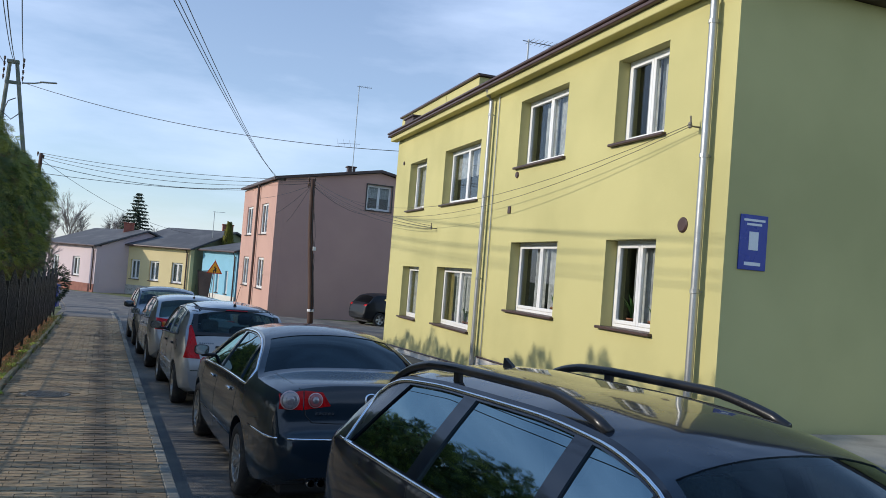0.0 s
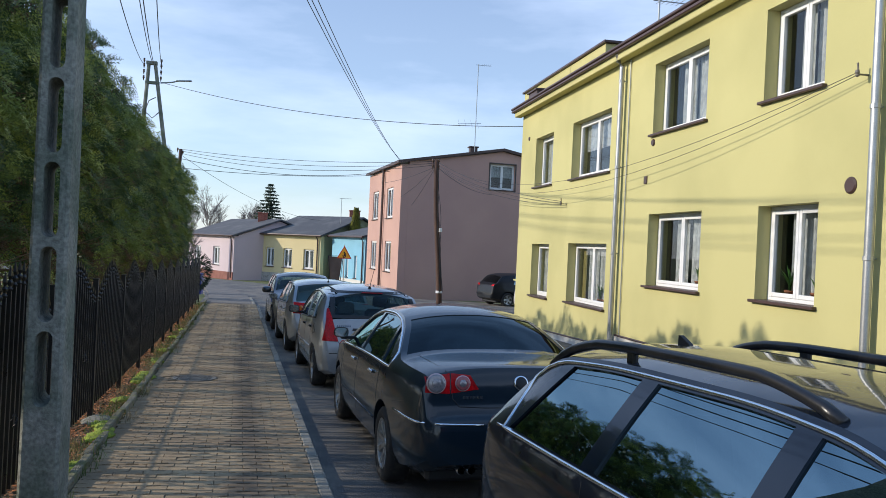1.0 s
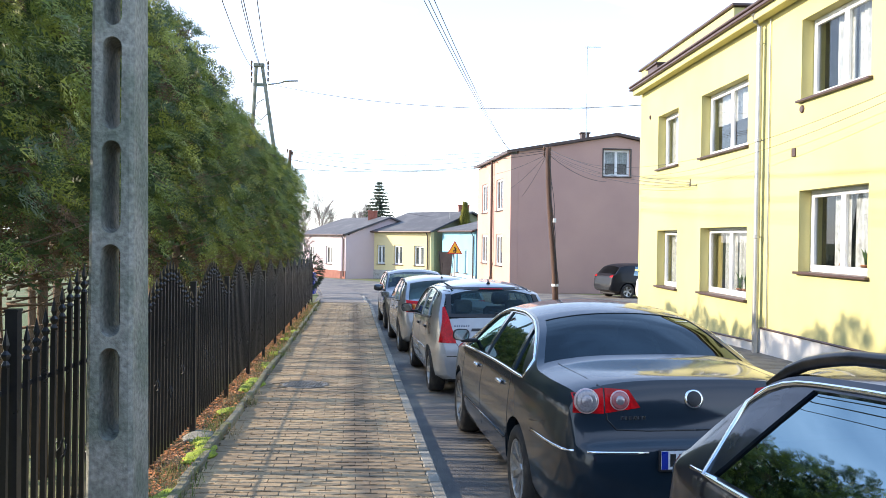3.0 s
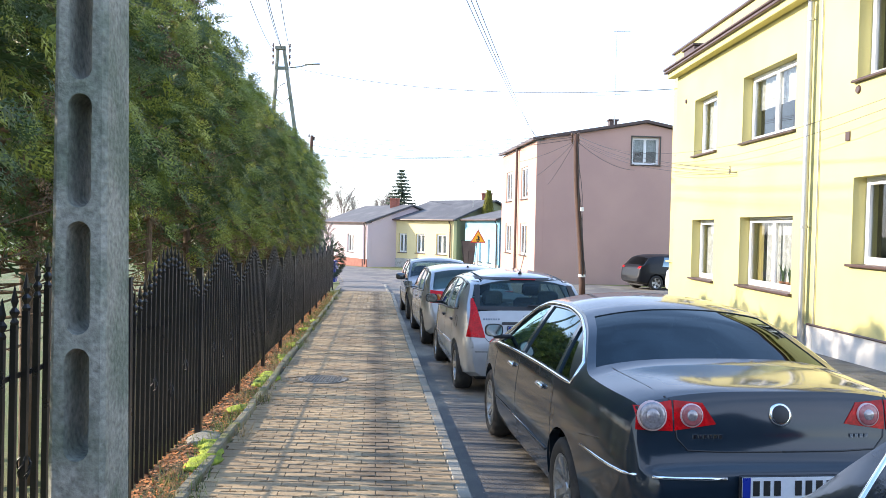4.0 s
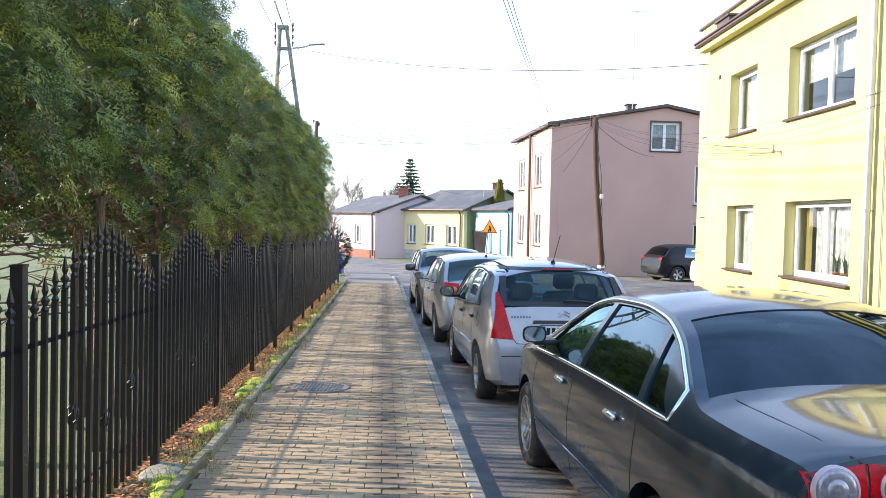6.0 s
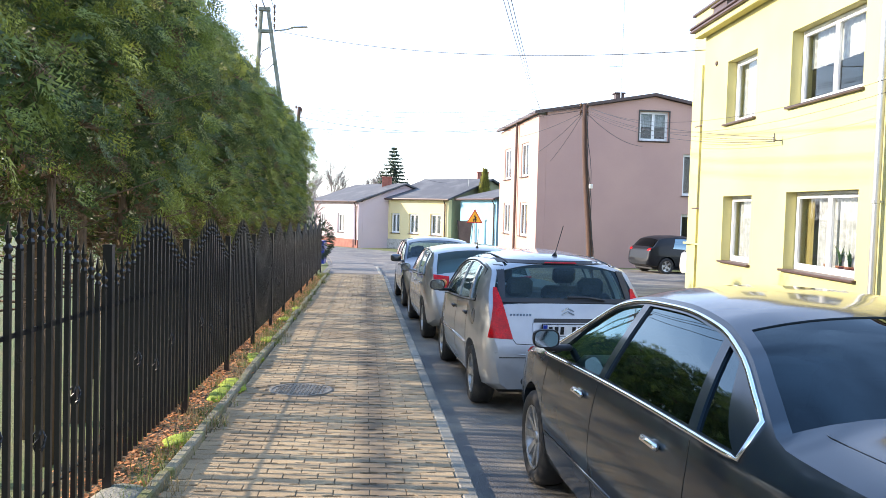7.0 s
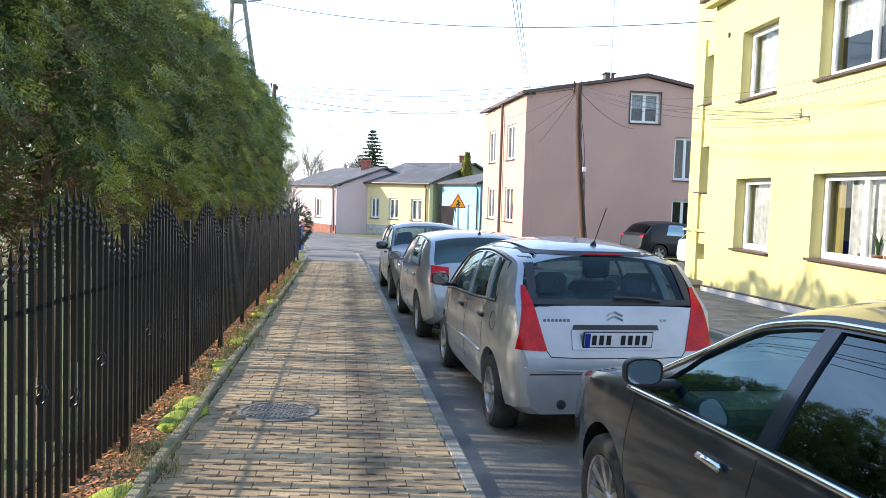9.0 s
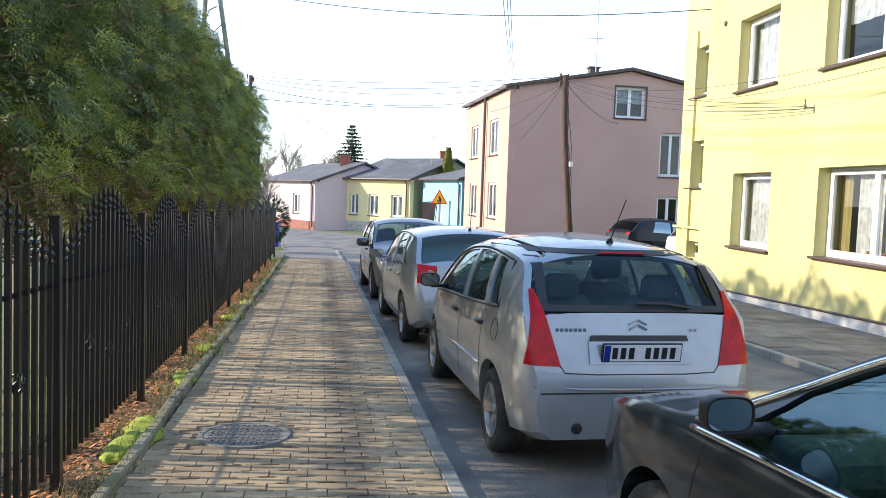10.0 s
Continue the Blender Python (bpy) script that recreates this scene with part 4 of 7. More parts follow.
    def cavity(self, s0, s1, floor=0.42):
        bm = bmesh.new()
        rings = []
        for k in range(25):
            s = lerp(s0, s1, k / 24)
            zt = self.top(s) - 0.06
            zs = [lerp(floor, zt, j / 9) for j in range(10)]
            half = [(max(0.02, self.hw(s, z) - 0.06), z) for z in zs[:-1]] + [(self.edge(s)[2] * 0.8, zt)]
            full = half + [(-w, z) for w, z in half[::-1]]
            rings.append([bm.verts.new((w, s, z)) for w, z in full])
        n = len(rings[0])
        for a, b in zip(rings, rings[1:]):
            for i in range(n):
                bm.faces.new((a[i], b[i], b[(i + 1) % n], a[(i + 1) % n]))
        bm.faces.new(rings[0])
        bm.faces.new(rings[-1][::-1])
        bmesh.ops.recalc_face_normals(bm, faces=bm.faces)
        return bm


def patch(bm, fn, nu, nv, off, thick=0.0, mirror=False):
    """A curved panel over fn(u, v), lifted by off; with thick it is a closed slab reaching inwards."""
    P = [[fn(i / nu, j / nv) for j in range(nv + 1)] for i in range(nu + 1)]

    def normal(i, j):
        a, b = P[min(i + 1, nu)][j] - P[max(i - 1, 0)][j], P[i][min(j + 1, nv)] - P[i][max(j - 1, 0)]
        n = a.cross(b)
        return n.normalized() if n.length > 1e-9 else Vector((0, 0, 1))

    mid = normal(nu // 2, nv // 2)
    c = P[nu // 2][nv // 2]
    flip = -1 if mid.dot(c - Vector((0, c.y if abs(c.x) > 0.5 else 2.2, 0.75))) < 0 else 1
    sx = -1 if mirror else 1

    def lay(o):
        return [[bm.verts.new(((P[i][j] + normal(i, j) * flip * o).x * sx, (P[i][j] + normal(i, j) * flip * o).y, (P[i][j] + normal(i, j) * flip * o).z)) for j in range(nv + 1)] for i in range(nu + 1)]

    A = lay(off)
    made = []
    for i in range(nu):
        for j in range(nv):
            made.append(bm.faces.new((A[i][j], A[i + 1][j], A[i + 1][j + 1], A[i][j + 1])))
    if thick:
        B = lay(off - thick)
        for i in range(nu):
            for j in range(nv):
                made.append(bm.faces.new((B[i][j], B[i][j + 1], B[i + 1][j + 1], B[i + 1][j])))
        rim = [(i, 0) for i in range(nu)] + [(nu, j) for j in range(nv)] + [(i, nv) for i in range(nu, 0, -1)] + [(0, j) for j in range(nv, 0, -1)]
        for a, b in zip(rim, rim[1:] + rim[:1]):
            made.append(bm.faces.new((A[b[0]][b[1]], A[a[0]][a[1]], B[a[0]][a[1]], B[b[0]][b[1]])))
    bmesh.ops.recalc_face_normals(bm, faces=made)


def quad_fn(place, q):
    """Maps the unit square onto a quad of (a, b) coordinates, then onto the skin."""
    def fn(u, v):
        a = lerp(lerp(q[0][0], q[1][0], u), lerp(q[3][0], q[2][0], u), v)
        b = lerp(lerp(q[0][1], q[1][1], u), lerp(q[3][1], q[2][1], u), v)
        return place(a, b)
    return fn


def cut(ob, cutters):
    """Cuts openings into a body and keeps the plain result."""
    for bm in cutters:
        me = bpy.data.meshes.new("cutter")
        bm.to_mesh(me)
        bm.free()
        tool = bpy.data.objects.new("cutter", me)
        scene.collection.objects.link(tool)
        tool.parent = ob
        mod = ob.modifiers.new("cut", "BOOLEAN")
        mod.operation, mod.object, mod.solver = "DIFFERENCE", tool, "EXACT"
        bpy.context.view_layer.update()
        res = bpy.data.meshes.new_from_object(ob.evaluated_get(bpy.context.evaluated_depsgraph_get()))
        ob.modifiers.clear()
        old = ob.data
        ob.data = res
        bpy.data.meshes.remove(old)
        bpy.data.objects.remove(tool)
        bpy.data.meshes.remove(me)


def wheel_meshes(r, w, spokes, rim_share):
    """Tyre, rim and spokes of a wheel that turns on the x axis; the outer side looks to +x."""
    bm = bmesh.new()
    ri = r * rim_share
    add_lathe(bm, [(ri, -w / 2), (r * 0.90, -w / 2), (r * 0.975, -w * 0.40), (r, -w * 0.25), (r, w * 0.25), (r * 0.975, w * 0.40), (r * 0.90, w / 2), (r * 0.80, w * 0.52), (ri, w * 0.44), (ri * 0.98, -w * 0.3)], 40, axis="X")
    tyre = mesh_of(bm, "tyre", sharp=35)
    tyre.materials.append(M["tyre"])
    bm = bmesh.new()
    add_lathe(bm, [(ri * 0.99, w * 0.46), (ri * 0.93, w * 0.44), (ri * 0.88, w * 0.30), (ri * 0.86, -w * 0.2)], 40, axis="X")
    add_lathe(bm, [(0.0, w * 0.36), (ri * 0.16, w * 0.36), (ri * 0.2, w * 0.30), (ri * 0.2, 0.0)], 24, axis="X")
    rim = mesh_of(bm, "rim", sharp=35)
    rim.materials.append(M["alloy"])
    bm = bmesh.new()
    for k in range(spokes):
        a = 2 * math.pi * k / spokes
        R = Matrix.Rotation(a, 4, "X")
        wd = 2.1 * ri / spokes
        q = [(w * 0.30, -wd * 0.32, ri * 0.12), (w * 0.30, wd * 0.32, ri * 0.12), (w * 0.42, wd * 0.5, ri * 0.93), (w * 0.42, -wd * 0.5, ri * 0.93)]
        f = [bm.verts.new(R @ Vector(p)) for p in q]
        g = [bm.verts.new(R @ Vector((p[0] - w * 0.14, p[1] * 1.15, p[2]))) for p in q]
        bm.faces.new(f)
        for i in range(4):
            bm.faces.new((f[(i + 1) % 4], f[i], g[i], g[(i + 1) % 4]))
    bmesh.ops.recalc_face_normals(bm, faces=bm.faces)
    sp = mesh_of(bm, "spokes")
    sp.materials.append(M["alloy"])
    bm = bmesh.new()
    add_lathe(bm, [(0.0, -w * 0.05), (ri * 0.86, -w * 0.05)], 24, axis="X")
    dsc = mesh_of(bm, "brake_disc")
    dsc.materials.append(M["iron"])
    return tyre, rim, sp, dsc


def add_number_plate(car, p, yaw=0.0, tilt=0.0, bars=8):
    """A registration plate; its characters stay plain bars."""
    holder = part("number_plate", box((0, 0, 0), (0.535, 0.018, 0.13), bevel=0.004), M["black_plastic"], car, "white registration plate with plain dark bars")
    holder.matrix_basis = Matrix.Translation(p) @ Matrix.Rotation(yaw, 4, "Z") @ Matrix.Rotation(tilt, 4, "X")
    part("plate_face", box((0, -0.0105, 0.004), (0.515, 0.006, 0.108)), M["plate_white"], holder)
    part("plate_band", box((-0.236, -0.0145, 0.004), (0.04, 0.004, 0.106)), M["sign_blue"], holder)
    for k in range(bars):
        if k == 3:
            continue
        part("plate_bar", box((-0.185 + 0.055 * k, -0.0145, 0.004), (0.034, 0.004, 0.074)), M["sign_black"], holder)


def rounded(t):
    """A point of a rounded rectangle of half size one at angle t."""
    c, d = math.cos(t), math.sin(t)
    return (math.copysign(abs(c) ** 0.6, c), math.copysign(abs(d) ** 0.7, d))


def build_car(name, label, m, S, paint_mat, axles, radius, side_windows, screen, rear, cabin, spokes=7, rim_share=0.66, dark_glass=False, chrome_line=None, side_glass=None, seams=(), handles=(), mirror=None, rub=None, seats=(), wheel_hand=1, group="parked cars"):
    """A car: a cut body skin, glass in every opening, wheels, seats and trim."""
    car = empty(name, m)
    tagged(car, label, "car", group)
    glass_mat = M["car_glass_dark"] if dark_glass else M["car_glass"]
    body = part("body", S.body(), paint_mat, car)
    W = S.W

    def side_fn(sb0, st0, sb1, st1, low=0.035, high=0.045):
        def fn(u, v):
            s = lerp(lerp(sb0, st0, v), lerp(sb1, st1, v), u)
            zs, zr, wr = S.edge(s)
            return S.side(s, lerp(zs + low, max(zr - high, zs + low + 0.004), v))
        return fn

    def lid_fn(s0, s1, inset):
        def fn(u, v):
            s = lerp(s0, s1, v)
            wr = S.edge(s)[2] - inset
            return S.lid(s, lerp(-wr, wr, u))
        return fn

    cutters = [S.cavity(*cabin)]
    wins = bmesh.new()
    for q in side_windows:
        for mir in (False, True):
            patch(wins, side_fn(*q), 10, 6, 0.12, 0.26, mir)
    if screen:
        patch(wins, lid_fn(*screen), 12, 8, 0.12, 0.26)
    if rear:
        patch(wins, lid_fn(*rear), 12, 8, 0.12, 0.26)
    cutters.append(wins)
    arch = bmesh.new()
    for s in axles:
        for sx in (-1, 1):
            rings = []
            for x in (W - 0.30, W + 0.3):
                rings.append([arch.verts.new((sx * x, s + (radius + 0.055) * math.cos(t), radius + (radius + 0.055) * math.sin(t))) for t in [2 * math.pi * k / 36 for k in range(36)]])
            for i in range(36):
                arch.faces.new((rings[0][i], rings[0][(i + 1) % 36], rings[1][(i + 1) % 36], rings[1][i]))
            arch.faces.new(rings[0])
            arch.faces.new(rings[1][::-1])
    bmesh.ops.recalc_face_normals(arch, faces=arch.faces)
    cutters.append(arch)
    cut(body, cutters)
    bm = bmesh.new()
    bm.from_mesh(body.data)
    old = body.data
    bm.normal_update()
    for f in bm.faces:
        f.smooth = True
        c = f.calc_center_median()
        deep = abs(c.x) < S.hw(c.y, clamp(c.z, S.bot(c.y) + 0.02, S.top(c.y) - 0.01)) - 0.045 and c.z < S.topz(c.y, c.x) - 0.035 and c.z > S.bot(c.y) + 0.02
        f.material_index = 1 if deep and 0.02 < c.y < S.L - 0.02 else 0
    for e in bm.edges:
        if len(e.link_faces) == 2 and (e.calc_face_angle(0) > radians(28) or e.link_faces[0].material_index != e.link_faces[1].material_index):
            e.smooth = False
    bm.to_mesh(old)
    bm.free()
    old.materials.clear()
    old.materials.append(paint_mat)
    old.materials.append(M["cabin"])
    # glass
    for i, q in enumerate(side_windows):
        for mir in (False, True):
            bm = bmesh.new()
            patch(bm, side_fn(*q, 0.028, 0.038), 12, 6, -0.012, 0, mir)
            part("side_window", bm, (side_glass or {}).get(i, glass_mat), car, smooth=True)
    for nm, q in (("windscreen", screen), ("rear_window", rear)):
        if q:
            bm = bmesh.new()
            patch(bm, lid_fn(q[0] - 0.008 if nm == "rear_window" else q[0] - 0.008, q[1] + 0.02, q[2] - 0.012), 14, 8, -0.005, 0)
            part(nm, bm, (M["car_glass_rear"] if dark_glass else glass_mat) if nm == "rear_window" else M["car_glass"], car, smooth=True)
    # wheels
    meshes = wheel_meshes(radius, 0.205, spokes, rim_share)
    for s in axles:
        for sx in (-1, 1):
            tyre = part("wheel", meshes[0], None, car)
            tyre.matrix_basis = Matrix.Translation((sx * (W - 0.115), s, radius)) @ Matrix.Rotation(0.4 * s + (0 if sx > 0 else math.pi), 4, "X") @ Matrix.Rotation(0 if sx > 0 else math.pi, 4, "Z")
            for nm, me in zip(("rim", "spokes", "brake_disc"), meshes[1:]):
                part(nm, me, None, tyre)
    # seats, with head rests
    for sx in (-0.36, 0.36):
        for s, back in seats:
            bm = bmesh.new()
            add_box(bm, (sx, s + 0.22, 0.50), (0.50, 0.50, 0.16), bevel=0.05)
            add_box(bm, (0, 0, 0), (0.48, 0.14, 0.62), bevel=0.05, m=Matrix.Translation((sx, s - 0.08, 0.80)) @ Matrix.Rotation(radians(14), 4, "X"))
            add_box(bm, (0, 0, 0), (0.26, 0.10, 0.19), bevel=0.04, m=Matrix.Translation((sx, s - 0.20, 1.18 + back)) @ Matrix.Rotation(radians(10), 4, "X"))
            part("seat", bm, M["seat_cloth"], car, "dark cloth seat with head rest", sharp=40)
    bm = bmesh.new()
    sw = cabin[1] - 0.42
    rr = 0.18
    add_tube(bm, [(-0.36 * wheel_hand + rr * math.cos(t), sw - 0.22 + 0.35 * rr * math.sin(t), 0.92 + rr * math.sin(t) * 0.93) for t in [2 * math.pi * k / 20 for k in range(21)]], 0.015, 6)
    add_tube(bm, [(-0.36 * wheel_hand - rr, sw - 0.22, 0.92), (-0.36 * wheel_hand, sw - 0.16, 0.9), (-0.36 * wheel_hand + rr, sw - 0.22, 0.92)], 0.02, 6)
    part("steering_wheel", bm, M["black_plastic"], car)
    bm = bmesh.new()
    add_box(bm, (0, cabin[1] - 0.16, 0.83), (W * 1.6, 0.42, 0.24), bevel=0.05)
    part("dashboard", bm, M["cabin"], car, sharp=40)
    if chrome_line:
        s0, s1, tint, rad = chrome_line
        for mir in (-1, 1):
            bm = bmesh.new()
            top_pts, low_pts = [], []
            for k in range(41):
                s = lerp(s0, s1, k / 40)
                zs, zr, wr = S.edge(s)
                a, b = S.side(s, max(zr - 0.026, zs + 0.022)), S.side(s, zs + 0.018)
                top_pts.append((mir * (a.x + 0.003), a.y, a.z))
                low_pts.append((mir * (b.x + 0.004), b.y, b.z))
            add_tube(bm, low_pts[::-1] + top_pts, rad, 6)
            part("window_trim", bm, tint, car, "bright trim round the side windows" if tint == M["chrome"] else "", smooth=True)
    for s, zlo, zhi in seams:
        for mir in (-1, 1):
            bm = bmesh.new()
            pts = []
            for k in range(12):
                p = S.side(s + (0.05 * math.sin(math.pi * k / 11) if s > axles[0] + 0.6 else 0.0), lerp(zlo, zhi, k / 11))
                pts.append((mir * (p.x - 0.001), p.y, p.z))
            add_tube(bm, pts, 0.0035, 4)
            part("door_gap", bm, M["sign_black"], car)
    for s, z, mt in handles:
        for mir in (-1, 1):
            p = S.side(s, z)
            bm = bmesh.new()
            add_box(bm, (0, 0, 0), (0.032, 0.17, 0.032), bevel=0.011)
            h = part("door_handle", bm, mt, car, sharp=40)
            h.matrix_basis = Matrix.Translation((mir * (p.x + 0.016), p.y, p.z)) @ Matrix.Rotation(0 if mir > 0 else math.pi, 4, "Z")
    if mirror:
        s, z, size = mirror
        for mir in (-1, 1):
            p = S.side(s, z - 0.03)
            bm = bmesh.new()
            loops = []
            for y, k in ((-0.030, 0.90), (-0.042, 0.97), (-0.036, 1.0), (0.0, 1.0), (0.040, 0.93), (0.070, 0.76), (0.088, 0.50), (0.094, 0.2)):
                loops.append([bm.verts.new((rounded(t)[0] * 0.122 * size * k, y * size, rounded(t)[1] * 0.086 * size * k)) for t in [2 * math.pi * i / 24 for i in range(24)]])
            for ra, rb in zip(loops, loops[1:]):
                for i in range(24):
                    bm.faces.new((ra[i], ra[(i + 1) % 24], rb[(i + 1) % 24], rb[i]))
            bm.faces.new(loops[-1])
            bm.faces.new(loops[0][::-1])
            bmesh.ops.recalc_face_normals(bm, faces=bm.faces)
            add_box(bm, (-0.13 * size * mir, 0.03, -0.060), (0.17, 0.06, 0.035), bevel=0.01)
            mo = part("door_mirror", bm, paint_mat if rub != "black" else M["black_plastic"], car, sharp=45)
            mo.matrix_basis = Matrix.Translation((mir * (p.x + 0.14), s, z + 0.05))
            bm = bmesh.new()
            face = [(rounded(2 * math.pi * i / 24)[0] * 0.106 * size, rounded(2 * math.pi * i / 24)[1] * 0.073 * size) for i in range(24)]
            add_extrude(bm, [(x, -0.0315 * size, z) for x, z in face], (0, -0.002, 0))
            part("mirror_glass", bm, M["mirror"], mo, "mirror glass")
    # dark underbody
    bm = bmesh.new()
    add_box(bm, (0, S.L / 2, 0.23), (W * 1.5, S.L - 0.6, 0.12), bevel=0.03)
    part("underbody", bm, M["black_plastic"], car)
    return car


def skin(car, name, S, q, mat, place="tail", off=0.004, thick=0.02, nu=6, nv=5, label="", mirror=(False, True)):
    """A panel, lamp or strip laid onto the skin, on both sides."""
    fn = {"tail": lambda a, b: S.tail(a, b), "nose": lambda a, b: S.tail(a, b, True), "side": lambda a, b: S.side(a, b), "lid": lambda a, b: S.lid(a, b)}[place]
    obs = []
    for mir in mirror:
        bm = bmesh.new()
        patch(bm, quad_fn(fn, q), nu, nv, off, thick, mir)
        obs.append(part(name, bm, mat, car, label, sharp=40))
    return obs


def disc_on(parent, p, n, r, depth, mat, name, label=""):
    bm = bmesh.new()
    rot = Vector(n).to_track_quat("Z", "Y").to_matrix().to_4x4()
    add_lathe(bm, [(0.0, depth), (r * 0.8, depth * 0.95), (r, depth * 0.5), (r, -0.01)], 26, m=Matrix.Translation(p) @ rot)
    return part(name, bm, mat, parent, label, smooth=True)


def car_pose(x, y, yaw):
    return pose(x, y, ground_z(y) + ROAD_Z, SLOPE * (1 if abs(yaw) < 90 else -1), 0, yaw)


def skin_line(car, name, S, pts, r, mat, place="side", label="", mirror=(-1, 1), lift=0.0):
    for mir in mirror:
        bm = bmesh.new()
        out = []
        for a, b in pts:
            p = S.side(a, b) if place == "side" else S.tail(a, b) if place == "tail" else S.lid(a, b)
            d = Vector((1, 0, 0)) if place == "side" else Vector((0, -1, 0)) if place == "tail" else Vector((0, 0, 1))
            p = p + d * lift
            out.append((mir * p.x, p.y, p.z))
        add_tube(bm, out, r, 6)
        part(name, bm, mat, car, label, smooth=True)


# dark saloon
S1 = Shape(4.765, 0.91,
           [(0, 0.64), (0.018, 0.70), (0.058, 0.745), (0.08, 0.87), (0.10, 1.03), (0.118, 1.083), (0.16, 1.096), (0.27, 1.107), (0.6, 1.122), (0.80, 1.135), (1.0, 1.225), (1.3, 1.365), (1.6, 1.442), (2.0, 1.472), (2.4, 1.465), (2.75, 1.415), (3.1, 1.245), (3.45, 1.07), (3.62, 1.0), (3.9, 0.955), (4.3, 0.87), (4.55, 0.78), (4.7, 0.66), (4.765, 0.52)],
           [(0, 0.93), (0.6, 0.965), (1.4, 0.965), (3.4, 0.915), (4.2, 0.83), (4.765, 0.7)],
           [(0, 0.38), (0.25, 0.27), (0.7, 0.2), (4.2, 0.19), (4.765, 0.25)],
           [(0, 0.74), (0.05, 0.85), (0.14, 0.91), (0.45, 0.965), (1.2, 1.0), (3.2, 1.0), (4.0, 0.975), (4.4, 0.90), (4.65, 0.77), (4.765, 0.62)], tumble=0.66, bulge=0.03)
saloon = build_car("saloon_car", "dark graphite four-door saloon car parked at the kerb", car_pose(2.03, 6.42, 4.8), S1, M["paint_dark"], (1.03, 3.74), 0.318,
                   [(2.44, 2.46, 3.44, 3.06), (1.36, 1.50, 2.36, 2.38), (1.02, 1.30, 1.29, 1.43)], (2.84, 3.50, 0.05), (0.86, 1.44, 0.055), (0.95, 3.3),
                   spokes=9, rim_share=0.68, dark_glass=True, side_glass={0: M["car_glass_front"], 1: M["car_glass_tint"], 2: M["car_glass_tint"]}, chrome_line=(0.96, 3.50, M["chrome"], 0.012),
                   seams=((1.30, 0.40, 0.96), (2.40, 0.30, 0.94), (3.40, 0.30, 0.90)), handles=((1.62, 0.86, M["chrome"]), (2.66, 0.85, M["chrome"])), mirror=(3.10, 1.03, 0.66), rub="black", seats=((2.25, 0.0), (1.3, -0.05)))
skin(saloon, "tail_lamp", S1, [(0.575, 0.895), (0.768, 0.905), (0.758, 1.012), (0.575, 1.046)], M["lamp_red"], label="red tail lamp with round white clusters", nu=8)
skin(saloon, "tail_lamp", S1, [(0.345, 0.928), (0.565, 0.898), (0.565, 1.046), (0.415, 1.034)], M["lamp_red"], label="red tail lamp with round white clusters", nu=8)
for sx in (-1, 1):
    for w, r in ((0.685, 0.076), (0.475, 0.060)):
        p = S1.tail(w, 0.973)
        e = S1.tail(w + 0.05, 0.973) - S1.tail(w - 0.05, 0.973)
        n = Vector((sx * e.y, -e.x, 0.1 * e.x))
        q = Vector((sx * p.x, p.y, p.z)) + n.normalized() * (0.016 if w > 0.6 else 0.006)
        disc_on(saloon, q, n, r, 0.010, M["lamp_ring"], "lamp_ring")
        disc_on(saloon, q + n.normalized() * 0.003, n, r * 0.90, 0.009, M["lamp_clear"] if w > 0.6 else M["lamp_pink"], "lamp_lens")
        disc_on(saloon, q + n.normalized() * 0.006, n, r * 0.5, 0.009, M["lamp_clear"], "lamp_bulb")
skin_line(saloon, "boot_gap", S1, [(0.0, 0.79), (0.3, 0.79), (0.50, 0.80), (0.555, 0.86), (0.57, 1.04), (0.60, 1.06)], 0.005, M["sign_black"], "tail")
skin_line(saloon, "boot_gap", S1, [(0.13, 0.60), (0.3, 0.615), (0.5, 0.63), (0.7, 0.645), (0.82, 0.655)], 0.003, M["sign_black"], "lid", lift=-0.001)
skin_line(saloon, "bumper_strip", S1, [(0.32, 0.672), (0.42, 0.673), (0.5, 0.675), (0.58, 0.677), (0.64, 0.679), (0.70, 0.682)], 0.010, M["chrome"], "tail", "bright bumper strip", lift=0.002)
skin_line(saloon, "bumper_strip", S1, [(0.06, 0.682), (0.12, 0.683), (0.22, 0.685), (0.34, 0.688), (0.45, 0.69), (0.64, 0.69)], 0.010, M["chrome"], "side", "bright bumper strip", lift=0.002)
skin_line(saloon, "bumper_gap", S1, [(0.10, 0.80), (0.4, 0.79), (0.68, 0.745)], 0.003, M["sign_black"], "side")
skin_line(saloon, "side_moulding", S1, [(1.42, 0.47), (2.3, 0.46), (3.36, 0.45)], 0.012, M["paint_dark"], "side")
add_number_plate(saloon, S1.tail(0.0, 0.63) + Vector((0, -0.016, 0)))
disc_on(saloon, S1.tail(0.0, 0.975) + Vector((0, 0.0, 0)), (0, -1, 0.25), 0.06, 0.008, M["chrome"], "badge", "round chrome badge")
disc_on(saloon, S1.tail(0.0, 0.975) + Vector((0, -0.002, 0)), (0, -1, 0.25), 0.050, 0.009, M["black_plastic"], "badge_centre")
for k in range(6):
    part("lettering_bar", box(S1.tail(-0.46 + 0.027 * k, 0.868) + Vector((0, -0.004, 0)), (0.018, 0.004, 0.02)), M["chrome"], saloon)
for k in range(4):
    part("lettering_bar", box(S1.tail(0.38 + 0.027 * k, 0.868) + Vector((0, -0.004, 0)), (0.018, 0.004, 0.02)), M["chrome"], saloon)
bm = bmesh.new()
